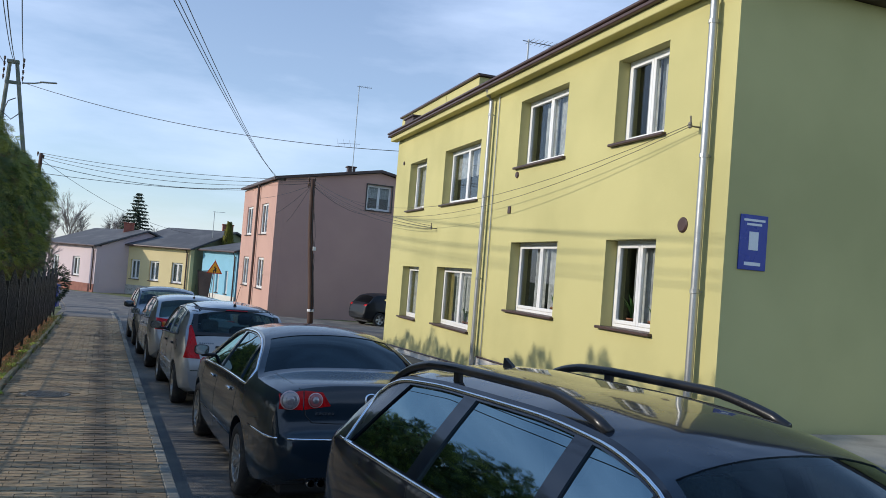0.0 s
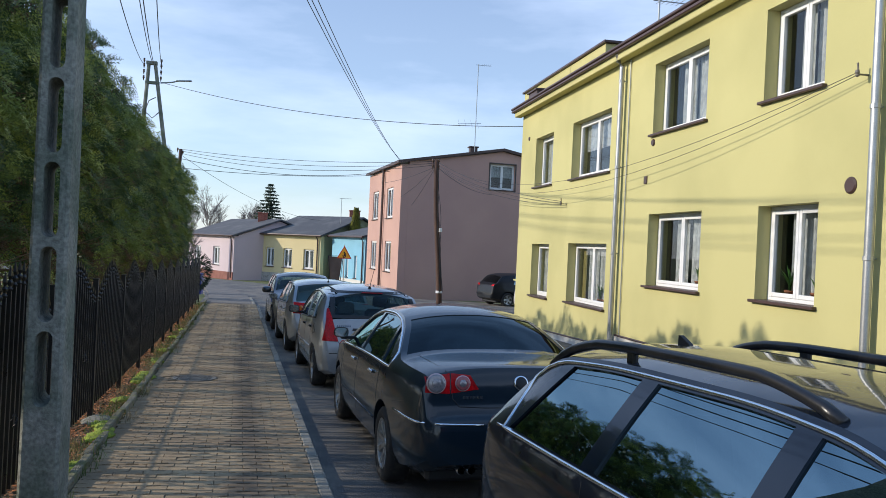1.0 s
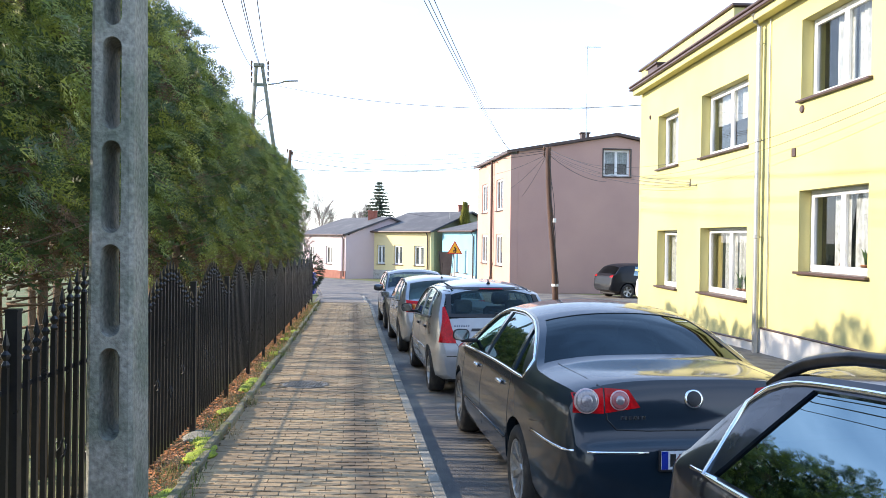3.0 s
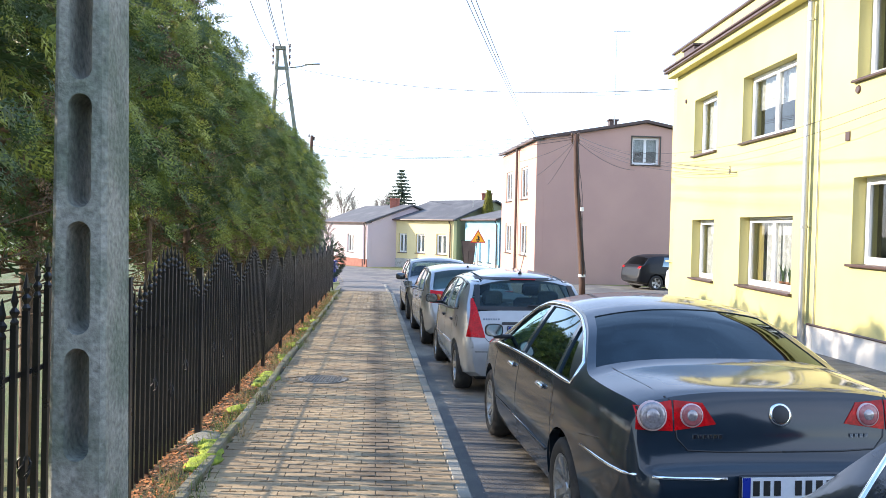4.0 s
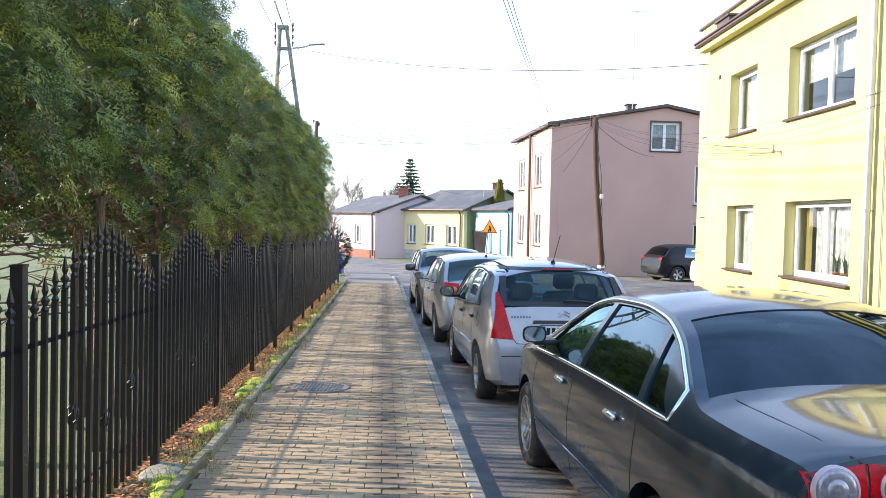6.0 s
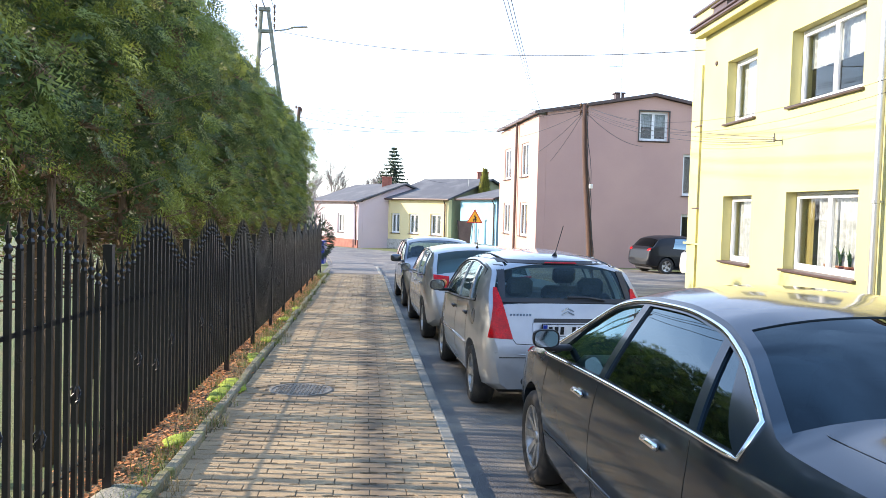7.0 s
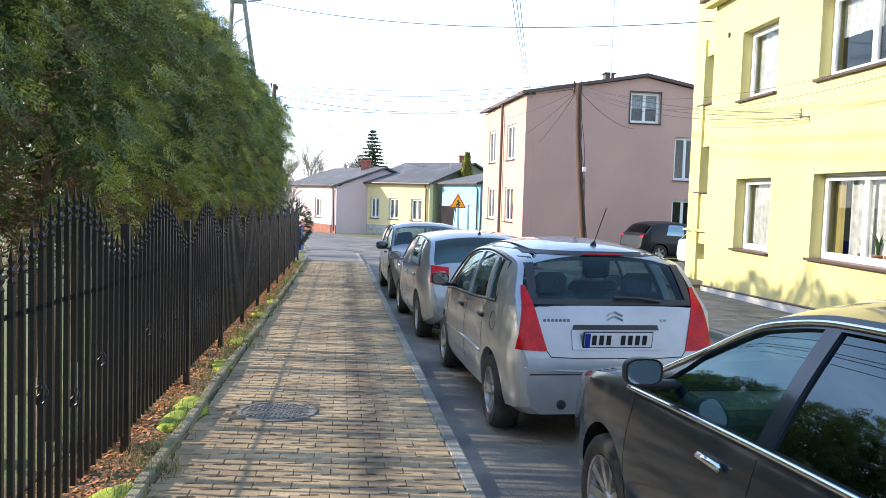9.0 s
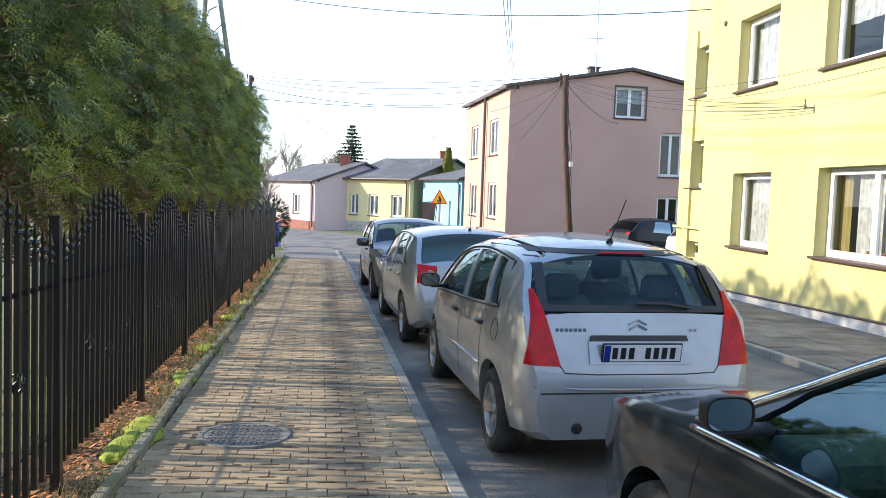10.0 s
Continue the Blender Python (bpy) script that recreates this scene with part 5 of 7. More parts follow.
for x in (-0.48, -0.40):
    add_lathe(bm, [(0.030, -0.03), (0.036, -0.02), (0.036, 0.12), (0.028, 0.12), (0.028, -0.03)], 14, m=Matrix.Translation((x, 0.05, 0.33)) @ Matrix.Rotation(radians(-90), 4, "X"))
part("exhaust_pipe", bm, M["chrome"], saloon, smooth=True)

# silver small hatchback
S2 = Shape(3.85, 0.835,
           [(0, 0.60), (0.02, 0.70), (0.05, 0.80), (0.085, 0.92), (0.125, 1.04), (0.20, 1.16), (0.33, 1.33), (0.43, 1.425), (0.52, 1.455), (0.9, 1.495), (1.5, 1.52), (2.0, 1.50), (2.4, 1.43), (2.75, 1.26), (3.08, 1.06), (3.2, 1.00), (3.45, 0.91), (3.65, 0.80), (3.8, 0.64), (3.85, 0.50)],
           [(0, 0.98), (0.4, 1.0), (1.5, 0.95), (2.9, 0.89), (3.5, 0.78), (3.85, 0.62)],
           [(0, 0.26), (0.25, 0.22), (0.5, 0.2), (3.4, 0.19), (3.85, 0.24)],
           [(0, 0.82), (0.05, 0.90), (0.15, 0.94), (0.4, 0.975), (0.9, 1.0), (2.6, 1.0), (3.2, 0.97), (3.55, 0.88), (3.75, 0.74), (3.85, 0.6)], crown=0.11, tumble=0.38)
hatch = build_car("hatchback_car", "silver five-door hatchback car with tall red tail lamps", car_pose(1.45, 11.98, 5.0), S2, M["paint_silver"], (0.66, 3.12), 0.292,
                  [(1.78, 1.80, 2.98, 2.36), (0.98, 1.12, 1.70, 1.72), (0.62, 0.78, 0.88, 1.02)], (2.36, 3.00, 0.05), (0.125, 0.40, 0.05), (0.13, 2.9),
                  spokes=5, rim_share=0.66, chrome_line=(0.60, 3.02, M["black_plastic"], 0.009), seams=((0.98, 0.45, 0.95), (1.74, 0.28, 0.94), (2.80, 0.28, 0.88)),
                  handles=((1.02, 0.86, M["black_plastic"]), (1.95, 0.84, M["black_plastic"])), mirror=(2.66, 0.97, 0.75), rub="black", seats=((1.75, 0.05), (0.78, -0.02)))
skin(hatch, "tail_lamp", S2, [(0.53, 0.715), (0.755, 0.725), (0.68, 1.17), (0.65, 1.17)], M["lamp_red"], off=0.010, thick=0.03, nu=6, nv=8, label="tall triangular red tail lamp")
skin(hatch, "window_band", S2, [(-0.63, 1.045), (0.63, 1.045), (0.64, 1.085), (-0.64, 1.085)], M["black_plastic"], off=0.003, nu=14, nv=2, mirror=(False,))
skin(hatch, "window_band", S2, [(0.585, 1.05), (0.64, 1.05), (0.62, 1.42), (0.545, 1.42)], M["black_plastic"], off=0.003, nu=3, nv=8)
skin(hatch, "spoiler_edge", S2, [(-0.57, 1.40), (0.57, 1.40), (0.55, 1.428), (-0.55, 1.428)], M["black_plastic"], off=0.004, thick=0.02, nu=14, nv=1, mirror=(False,))
skin(hatch, "brake_light", S2, [(-0.16, 1.402), (0.16, 1.402), (0.15, 1.412), (-0.15, 1.412)], M["lamp_red"], off=0.007, thick=0.015, nu=8, nv=1, mirror=(False,))
skin(hatch, "plate_recess", S2, [(-0.34, 0.725), (0.34, 0.725), (0.34, 0.865), (-0.34, 0.865)], M["paint_silver"], off=0.012, thick=0.02, nu=10, nv=3, mirror=(False,))
skin(hatch, "plate_recess_trim", S2, [(-0.33, 0.865), (0.33, 0.865), (0.32, 0.90), (-0.32, 0.90)], M["black_plastic"], off=0.02, thick=0.03, nu=10, nv=2, mirror=(False,))
add_number_plate(hatch, S2.tail(0.0, 0.80) + Vector((0, -0.034, 0)), tilt=radians(12))
skin_line(hatch, "tailgate_gap", S2, [(0.0, 0.665), (0.3, 0.665), (0.50, 0.675), (0.53, 0.715)], 0.004, M["sign_black"], "tail")
skin_line(hatch, "bumper_crease", S2, [(0.0, 0.57), (0.4, 0.575), (0.70, 0.595)], 0.008, M["paint_silver"], "tail")
skin(hatch, "bumper_strip", S2, [(-0.66, 0.545), (0.66, 0.545), (0.66, 0.555), (-0.66, 0.555)], M["sign_black"], off=0.002, thick=0.01, nu=14, nv=1, mirror=(False,))
skin_line(hatch, "side_moulding", S2, [(0.98, 0.56), (1.8, 0.55), (2.78, 0.54)], 0.016, M["paint_silver"], "side")
disc_on(hatch, S2.tail(-0.42, 0.33) + Vector((0, -0.002, 0)), (0, -1, 0), 0.035, 0.006, M["black_plastic"], "tow_eye_cover")
for sx in (-1, 1):
    bm = bmesh.new()
    for dz in (0.0, -0.032):
        z = 1.0 + dz
        pts = [S2.tail(x, z + h) + Vector((0, -0.008, 0)) for x, h in ((-0.06, -0.03), (0.0, 0.0), (0.06, -0.03))]
        add_tube(bm, pts, 0.007, 5)
    if sx > 0:
        part("badge", bm, M["chrome"], hatch, "chrome chevron badge")
    else:
        bm.free()
for x0, n in ((-0.54, 7), (0.36, 2)):
    for k in range(n):
        part("lettering_bar", box(S2.tail(x0 + 0.03 * k, 0.935) + Vector((0, -0.004, 0)), (0.02, 0.004, 0.02)), M["chrome"], hatch)
bm = bmesh.new()
p, q = S2.tail(0.0, 1.10), S2.tail(0.36, 1.075)
add_tube(bm, [p + Vector((0, -0.03, 0.0)), p * 0.5 + q * 0.5 + Vector((0, -0.035, 0.012)), q + Vector((0, -0.02, 0))], 0.013, 6)
part("rear_wiper", bm, M["black_plastic"], hatch)
bm = bmesh.new()
a0 = S2.lid(0.62, 0.0)
add_tube(bm, [a0, a0 + Vector((0, -0.02, 0.03))], 0.028, 8, 0.012)
add_tube(bm, [a0 + Vector((0, -0.02, 0.03)), a0 + Vector((0.02, -0.22, 0.30))], 0.004, 5)
part("aerial", bm, M["black_plastic"], hatch)
skin_line(hatch, "roof_strip", S2, [(s, 0.50) for s in (0.52, 0.8, 1.2, 1.6, 2.0, 2.3)], 0.008, M["black_plastic"], "lid")
skin_line(hatch, "fuel_flap_gap", S2, [(0.62 + 0.075 * math.cos(t), 0.86 + 0.075 * math.sin(t)) for t in [k * math.pi / 8 for k in range(17)]], 0.003, M["sign_black"], "side")

# second silver hatchback
S3 = Shape(4.18, 0.855,
           [(0, 0.60), (0.025, 0.70), (0.06, 0.84), (0.09, 0.98), (0.15, 1.06), (0.30, 1.20), (0.48, 1.345), (0.60, 1.405), (1.0, 1.455), (1.6, 1.475), (2.1, 1.46), (2.5, 1.39), (2.85, 1.22), (3.2, 1.03), (3.35, 0.97), (3.7, 0.89), (3.95, 0.78), (4.12, 0.62), (4.18, 0.5)],
           [(0, 0.95), (0.5, 0.97), (1.6, 0.93), (3.1, 0.88), (3.8, 0.78), (4.18, 0.64)],
           [(0, 0.34), (0.25, 0.25), (0.6, 0.2), (3.7, 0.19), (4.18, 0.24)],
           [(0, 0.80), (0.05, 0.88), (0.15, 0.93), (0.45, 0.975), (1.0, 1.0), (2.8, 1.0), (3.5, 0.96), (3.9, 0.87), (4.1, 0.73), (4.18, 0.6)], crown=0.08, tumble=0.34)
hatch_b = build_car("hatchback_car", "silver hatchback car with square red tail lamps and a roof aerial", car_pose(1.03, 16.42, 5.2), S3, M["paint_silver_b"], (0.80, 3.40), 0.305,
                    [(1.98, 2.0, 3.10, 2.46), (1.08, 1.24, 1.90, 1.92), (0.74, 0.92, 1.0, 1.14)], (2.46, 3.12, 0.05), (0.16, 0.56, 0.06), (0.17, 3.05),
                    spokes=5, rim_share=0.66, chrome_line=(0.70, 3.12, M["black_plastic"], 0.009), seams=((1.12, 0.45, 0.93), (1.94, 0.28, 0.92), (3.0, 0.28, 0.88)),
                    handles=((1.16, 0.84, M["paint_silver_b"]), (2.12, 0.82, M["paint_silver_b"])), mirror=(2.86, 0.96, 0.75), seats=((1.95, 0.0), (0.95, -0.05)))
skin(hatch_b, "tail_lamp", S3, [(0.52, 0.80), (0.755, 0.81), (0.745, 1.025), (0.515, 1.005)], M["lamp_red"], off=0.008, thick=0.03, label="square red tail lamp")
for sx in (-1, 1):
    p = S3.tail(0.60, 0.915)
    disc_on(hatch_b, Vector((sx * p.x, p.y - 0.008, p.z)), (sx * 0.25, -1, 0.1), 0.05, 0.008, M["lamp_amber"], "lamp_lens")
skin(hatch_b, "plate_recess_trim", S3, [(-0.36, 0.87), (0.36, 0.87), (0.34, 0.90), (-0.34, 0.90)], M["chrome"], off=0.016, thick=0.03, nu=10, nv=1, mirror=(False,))
add_number_plate(hatch_b, S3.tail(0.0, 0.80) + Vector((0, -0.018, 0)), tilt=radians(8))
disc_on(hatch_b, S3.tail(0.0, 0.965) + Vector((0, -0.002, 0)), (0, -1, 0.4), 0.05, 0.008, M["chrome"], "badge", "oval chrome badge")
skin_line(hatch_b, "tailgate_gap", S3, [(0.0, 0.665), (0.3, 0.67), (0.46, 0.70), (0.515, 0.80)], 0.004, M["sign_black"], "tail")
skin(hatch_b, "bumper_slot", S3, [(-0.42, 0.42), (0.42, 0.42), (0.42, 0.455), (-0.42, 0.455)], M["sign_black"], off=0.003, thick=0.01, nu=10, nv=1, mirror=(False,))
bm = bmesh.new()
p, q = S3.tail(0.10, 1.07), S3.tail(0.42, 1.19)
add_tube(bm, [p + Vector((-0.12, -0.03, -0.03)), p + Vector((0, -0.03, 0.0)), q + Vector((0, -0.02, 0))], 0.015, 6)
part("rear_wiper", bm, M["black_plastic"], hatch_b)
bm = bmesh.new()
a0 = S3.lid(0.72, 0.0)
add_tube(bm, [a0, a0 + Vector((0, -0.02, 0.03))], 0.026, 8, 0.012)
add_tube(bm, [a0 + Vector((0, -0.02, 0.03)), a0 + Vector((0.0, -0.10, 0.30))], 0.004, 5)
part("aerial", bm, M["black_plastic"], hatch_b)

# slate car that faces the other way
S4 = Shape(4.3, 0.875,
           [(0, 0.60), (0.03, 0.72), (0.07, 0.9), (0.12, 1.02), (0.3, 1.2), (0.5, 1.37), (0.65, 1.43), (1.1, 1.49), (1.7, 1.515), (2.2, 1.50), (2.6, 1.42), (2.95, 1.25), (3.3, 1.06), (3.45, 1.0), (3.8, 0.92), (4.05, 0.8), (4.24, 0.64), (4.3, 0.5)],
           [(0, 0.98), (0.5, 1.0), (1.6, 0.96), (3.2, 0.91), (3.9, 0.8), (4.3, 0.66)],
           [(0, 0.34), (0.25, 0.25), (0.6, 0.2), (3.8, 0.19), (4.3, 0.22)],
           [(0, 0.80), (0.05, 0.88), (0.15, 0.93), (0.45, 0.975), (1.0, 1.0), (2.9, 1.0), (3.6, 0.97), (4.0, 0.89), (4.2, 0.78), (4.3, 0.66)], crown=0.08, tumble=0.33)
slate = build_car("hatchback_car", "slate-grey hatchback car parked facing the other cars", car_pose(0.28, 25.55, 184.8), S4, M["paint_slate"], (0.82, 3.48), 0.31,
                  [(2.05, 2.07, 3.18, 2.58), (1.12, 1.28, 1.97, 1.99)], (2.56, 3.24, 0.05), (0.16, 0.56, 0.06), (0.17, 3.1), spokes=6, seats=((2.0, 0.0), (1.0, -0.05)),
                  chrome_line=(0.90, 3.24, M["black_plastic"], 0.009), seams=((2.02, 0.28, 0.95), (3.1, 0.28, 0.9)), handles=((2.2, 0.86, M["paint_slate"]),), mirror=(2.98, 0.98, 1.0))
skin(slate, "headlamp", S4, [(0.45, 0.66), (0.74, 0.70), (0.75, 0.82), (0.47, 0.76)], M["lamp_clear"], "nose", off=0.006, label="clear headlamp")
skin(slate, "grille", S4, [(-0.36, 0.60), (0.36, 0.60), (0.38, 0.70), (-0.38, 0.70)], M["black_plastic"], "nose", off=0.004, mirror=(False,), nu=8)
skin(slate, "lower_grille", S4, [(-0.62, 0.34), (0.62, 0.34), (0.6, 0.44), (-0.6, 0.44)], M["black_plastic"], "nose", off=0.004, mirror=(False,), nu=10)
p = S4.tail(0.0, 0.5, True)
add_number_plate(slate, p + Vector((0, 0.016, 0)), yaw=math.pi)

# dark estate with roof rails, tail towards the saloon
S5 = Shape(4.60, 0.895,
           [(0, 0.60), (0.03, 0.72), (0.07, 0.92), (0.11, 1.0), (0.22, 1.15), (0.38, 1.33), (0.50, 1.435), (0.62, 1.475), (0.8, 1.492), (1.2, 1.508), (1.9, 1.505), (2.4, 1.475), (2.75, 1.40), (3.1, 1.22), (3.45, 1.05), (3.6, 0.99), (3.9, 0.94), (4.25, 0.84), (4.5, 0.68), (4.6, 0.5)],
           [(0, 0.95), (0.5, 0.975), (1.5, 0.96), (3.4, 0.91), (4.1, 0.82), (4.6, 0.68)],
           [(0, 0.36), (0.25, 0.26), (0.7, 0.2), (4.1, 0.19), (4.6, 0.24)],
           [(0, 0.82), (0.05, 0.89), (0.15, 0.94), (0.5, 0.98), (1.2, 1.0), (3.1, 1.0), (3.9, 0.97), (4.3, 0.88), (4.5, 0.76), (4.6, 0.62)], crown=0.075, tumble=0.69, bulge=0.03)
estate = build_car("estate_car", "black estate car with roof rails and wet roof", car_pose(2.18, 5.31, 188.3), S5, M["paint_navy"], (0.98, 3.62), 0.315,
                   [(2.36, 2.38, 3.34, 2.78), (1.40, 1.46, 2.24, 2.26), (0.48, 0.74, 1.28, 1.34)], (2.80, 3.42, 0.05), (0.16, 0.50, 0.08), (0.18, 3.25), spokes=7,
                   chrome_line=(0.42, 3.40, M["chrome"], 0.012), seats=((2.2, 0.0), (1.25, -0.05)), seams=((1.34, 0.4, 0.95), (2.30, 0.3, 0.94), (3.36, 0.3, 0.9)),
                   dark_glass=False, side_glass={0: M["car_glass_dark"], 1: M["car_glass_dark"], 2: M["car_glass_dark"]}, handles=((1.55, 0.86, M["paint_navy"]), (2.55, 0.85, M["paint_navy"])), mirror=(3.1, 0.98, 0.8))
for sx in (-1, 1):
    bm = bmesh.new()
    pts = []
    for k in range(25):
        f = k / 24
        s = lerp(0.46, 2.40, f)
        w = S5.edge(s)[2] - 0.03
        lift = 0.066 * min(1, 5 * f, 5 * (1 - f)) ** 0.7 if 0 < f < 1 else -0.005
        pts.append((sx * w, s, S5.topz(s, w) + lift))
    add_tube(bm, pts, 0.026, 8)
    rail = part("roof_rail", bm, M["black_metal"], estate, "black roof rail", smooth=True)
    for f in (0.36,):
        s = lerp(0.46, 2.40, f)
        w = S5.edge(s)[2] - 0.03
        part("rail_foot", box((sx * w, s, S5.topz(s, w) + 0.022), (0.028, 0.07, 0.065), bevel=0.008), M["black_metal"], rail)
bm = bmesh.new()
a0 = S5.lid(0.86, 0.0)
add_extrude(bm, [a0 + Vector((-0.010, -0.05, -0.02)), a0 + Vector((-0.010, 0.08, -0.01)), a0 + Vector((-0.010, -0.03, 0.045)), a0 + Vector((-0.010, -0.045, 0.045))], (0.024, 0, 0))
part("fin_aerial", bm, M["black_plastic"], estate)
skin(estate, "tail_lamp", S5, [(0.50, 0.80), (0.79, 0.82), (0.78, 0.96), (0.52, 0.94)], M["lamp_red"], off=0.006, thick=0.03, label="red tail lamp")
skin_line(estate, "tail_moulding", S5, [(0.10, 0.985), (0.3, 0.99), (0.52, 1.0)], 0.009, M["chrome"], "side", lift=0.002)

# cars beyond, in the yard by the pink house
S6 = Shape(4.3, 0.89,
           [(0, 0.62), (0.03, 0.8), (0.08, 1.0), (0.2, 1.12), (0.4, 1.36), (0.55, 1.50), (0.9, 1.58), (1.7, 1.61), (2.3, 1.56), (2.7, 1.42), (3.1, 1.2), (3.4, 1.06), (3.8, 0.98), (4.1, 0.85), (4.25, 0.7), (4.3, 0.55)],
           [(0, 1.0), (0.5, 1.05), (1.6, 1.02), (3.2, 0.98), (3.9, 0.86), (4.3, 0.7)],
           [(0, 0.38), (0.3, 0.28), (3.8, 0.24), (4.3, 0.28)],
           [(0, 0.80), (0.05, 0.88), (0.15, 0.93), (0.45, 0.975), (1.0, 1.0), (2.9, 1.0), (3.6, 0.97), (4.0, 0.89), (4.3, 0.68)], crown=0.08, tumble=0.33)
suv = build_car("suv_car", "black compact off-road style car parked beside the pink house", car_pose(9.22, 37.4, -74), S6, M["paint_black"], (0.85, 3.45), 0.34,
                [(2.05, 2.07, 3.1, 2.5), (1.12, 1.28, 1.97, 1.99)], (2.5, 3.2, 0.05), (0.2, 0.5, 0.06), (0.2, 3.0), spokes=5, seats=((2.0, 0.1),), group="cars in the yard", mirror=(2.9, 1.05, 1.0), dark_glass=True)
skin(suv, "tail_lamp", S6, [(0.56, 0.95), (0.78, 0.96), (0.77, 1.05), (0.60, 1.03)], M["lamp_red"], off=0.006, thick=0.03)
beige = build_car("hatchback_car", "beige hatchback car half hidden behind the yellow house", car_pose(9.5, 31.3, -62), S4, M["paint_beige"], (0.82, 3.48), 0.31,
                  [(2.05, 2.07, 3.18, 2.58), (1.12, 1.28, 1.97, 1.99)], (2.56, 3.24, 0.05), (0.16, 0.56, 0.06), (0.17, 3.1), spokes=6, seats=((2.0, 0.0),), group="cars in the yard")

# ---- fence, edging, hedge ----
FENCE_V, PANEL = -2.24, 2.04
POSTS = range(-5, 12)


def picket_mesh(h):
    """A square bar with a spear head; its foot at 0, its tip at h."""
    bm = bmesh.new()
    add_box(bm, (0, 0, (h - 0.17) / 2), (0.025, 0.025, h - 0.17))
    q = h - 0.17
    add_lathe(bm, [(0.016, q), (0.020, q + 0.012), (0.010, q + 0.03), (0.022, q + 0.05), (0.022, q + 0.058), (0.008, q + 0.075), (0.017, q + 0.10), (0.0015, h)], 6)
    me = mesh_of(bm, "picket")
    me.materials.append(M["black_metal"])
    return me


fence = empty("fence", Matrix.Identity(4))
tagged(fence, "black painted iron fence with spear-topped bars in arched panels", "fence")
N_BARS = 17
BARS = []
for i in range(N_BARS):
    f = (i + 1) / (N_BARS + 1)
    BARS.append((f, picket_mesh(1.27 + 0.30 * (0.5 - 0.5 * math.cos(2 * math.pi * f)))))
bm = bmesh.new()
add_box(bm, (0, 0, 0.70), (0.052, 0.052, 1.62))
add_box(bm, (0, 0, 1.515), (0.058, 0.058, 0.012))
post_me = mesh_of(bm, "post")
post_me.materials.append(M["black_metal"])
bm = bmesh.new()
for k in range(4):
    a = k * math.pi / 2
    add_tube(bm, [(0.030 * math.sin(math.pi * t / 8) * math.cos(a + t * 0.35), 0.030 * math.sin(math.pi * t / 8) * math.sin(a + t * 0.35), -0.07 + 0.14 * t / 8) for t in range(9)], 0.005, 4)
basket_me = mesh_of(bm, "basket")
basket_me.materials.append(M["black_metal"])
fy = radians(STREET_YAW)
for k in POSTS:
    p = street(FENCE_V, 9.70 + PANEL * k)
    post = part("post", post_me, None, fence)
    post.matrix_basis = Matrix.Translation(p) @ Matrix.Rotation(fy, 4, "Z")
    if k == POSTS[-1]:
        break
    q = street(FENCE_V, 9.70 + PANEL * (k + 1))
    d = q - p
    bm = bmesh.new()
    for h, tall in ((0.34, 0.010), (1.15, 0.022)):
        add_box(bm, (-0.016, d.length / 2, h), (0.012, d.length - 0.07, tall))
    panel = part("fence_panel", bm, M["black_metal"], fence)
    panel.matrix_basis = Matrix.Translation(p) @ Matrix.Rotation(fy, 4, "Z") @ Matrix.Rotation(math.asin(d.z / d.length), 4, "X")
    for j, (f, me) in enumerate(BARS):
        b = part("picket", me, None, panel)
        b.matrix_basis = Matrix.Translation((0.0, d.length * f, 0.155))
        if j in (4, 8, 12):
            s = part("basket", basket_me, None, panel)
            s.matrix_basis = Matrix.Translation((0.0, d.length * f, 0.62 + 0.12 * (j != 8)))

# edging stones between the pavement and the soil, uneven and mossy
rnd = random.Random(5)
edging = empty("edging", Matrix.Identity(4))
tagged(edging, "uneven mossy concrete edging stones along the fence", "kerb", kind="structure")
bm = bmesh.new()
add_box(bm, (0, 0, 0), (0.075, 0.97, 0.20), bevel=0.012)
edge_me = mesh_of(bm, "edging_stone")
edge_me.materials.append(M["mossy"])
for k in range(-8, 33):
    p = street(-1.975 + rnd.uniform(-0.015, 0.015), k + 0.5)
    s = part("edging_stone", edge_me, None, edging)
    s.matrix_basis = Matrix.Translation(p + Vector((0, 0, -0.045 + rnd.uniform(-0.012, 0.018)))) @ Matrix.Rotation(fy + rnd.uniform(-0.02, 0.02), 4, "Z") @ Matrix.Rotation(rnd.uniform(-0.02, 0.02) - 0.025, 4, "X")
for k, size, sink in ((0, 1.0, -0.02), (-1, 0.7, -0.07), (2, 0.6, -0.07), (4, 0.7, -0.06), (7, 0.6, -0.06)):
    p = street(FENCE_V + 0.09, 9.62 + PANEL * k)
    bm = bmesh.new()
    bmesh.ops.create_icosphere(bm, subdivisions=3, radius=1)
    for v in bm.verts:
        q = Vector((math.copysign(abs(v.co.x) ** 0.6, v.co.x), math.copysign(abs(v.co.y) ** 0.6, v.co.y), math.copysign(abs(v.co.z) ** 0.5, v.co.z)))
        q += noise.noise_vector(q * 1.7 + Vector((k, 0, 0))) * 0.22 + noise.noise_vector(q * 6 + Vector((k, 3, 0))) * 0.06
        v.co = Vector((q.x * 0.15, q.y * 0.19, q.z * 0.085)) * size
    f = part("footing", bm, M["rough_concrete"], sharp=50)
    f.matrix_basis = Matrix.Translation(p + Vector((0, 0, sink))) @ Matrix.Rotation(rnd.uniform(-0.4, 0.4), 4, "Z")
    tagged(f, "rough broken concrete footing of a fence post", "footing", "fence footings")

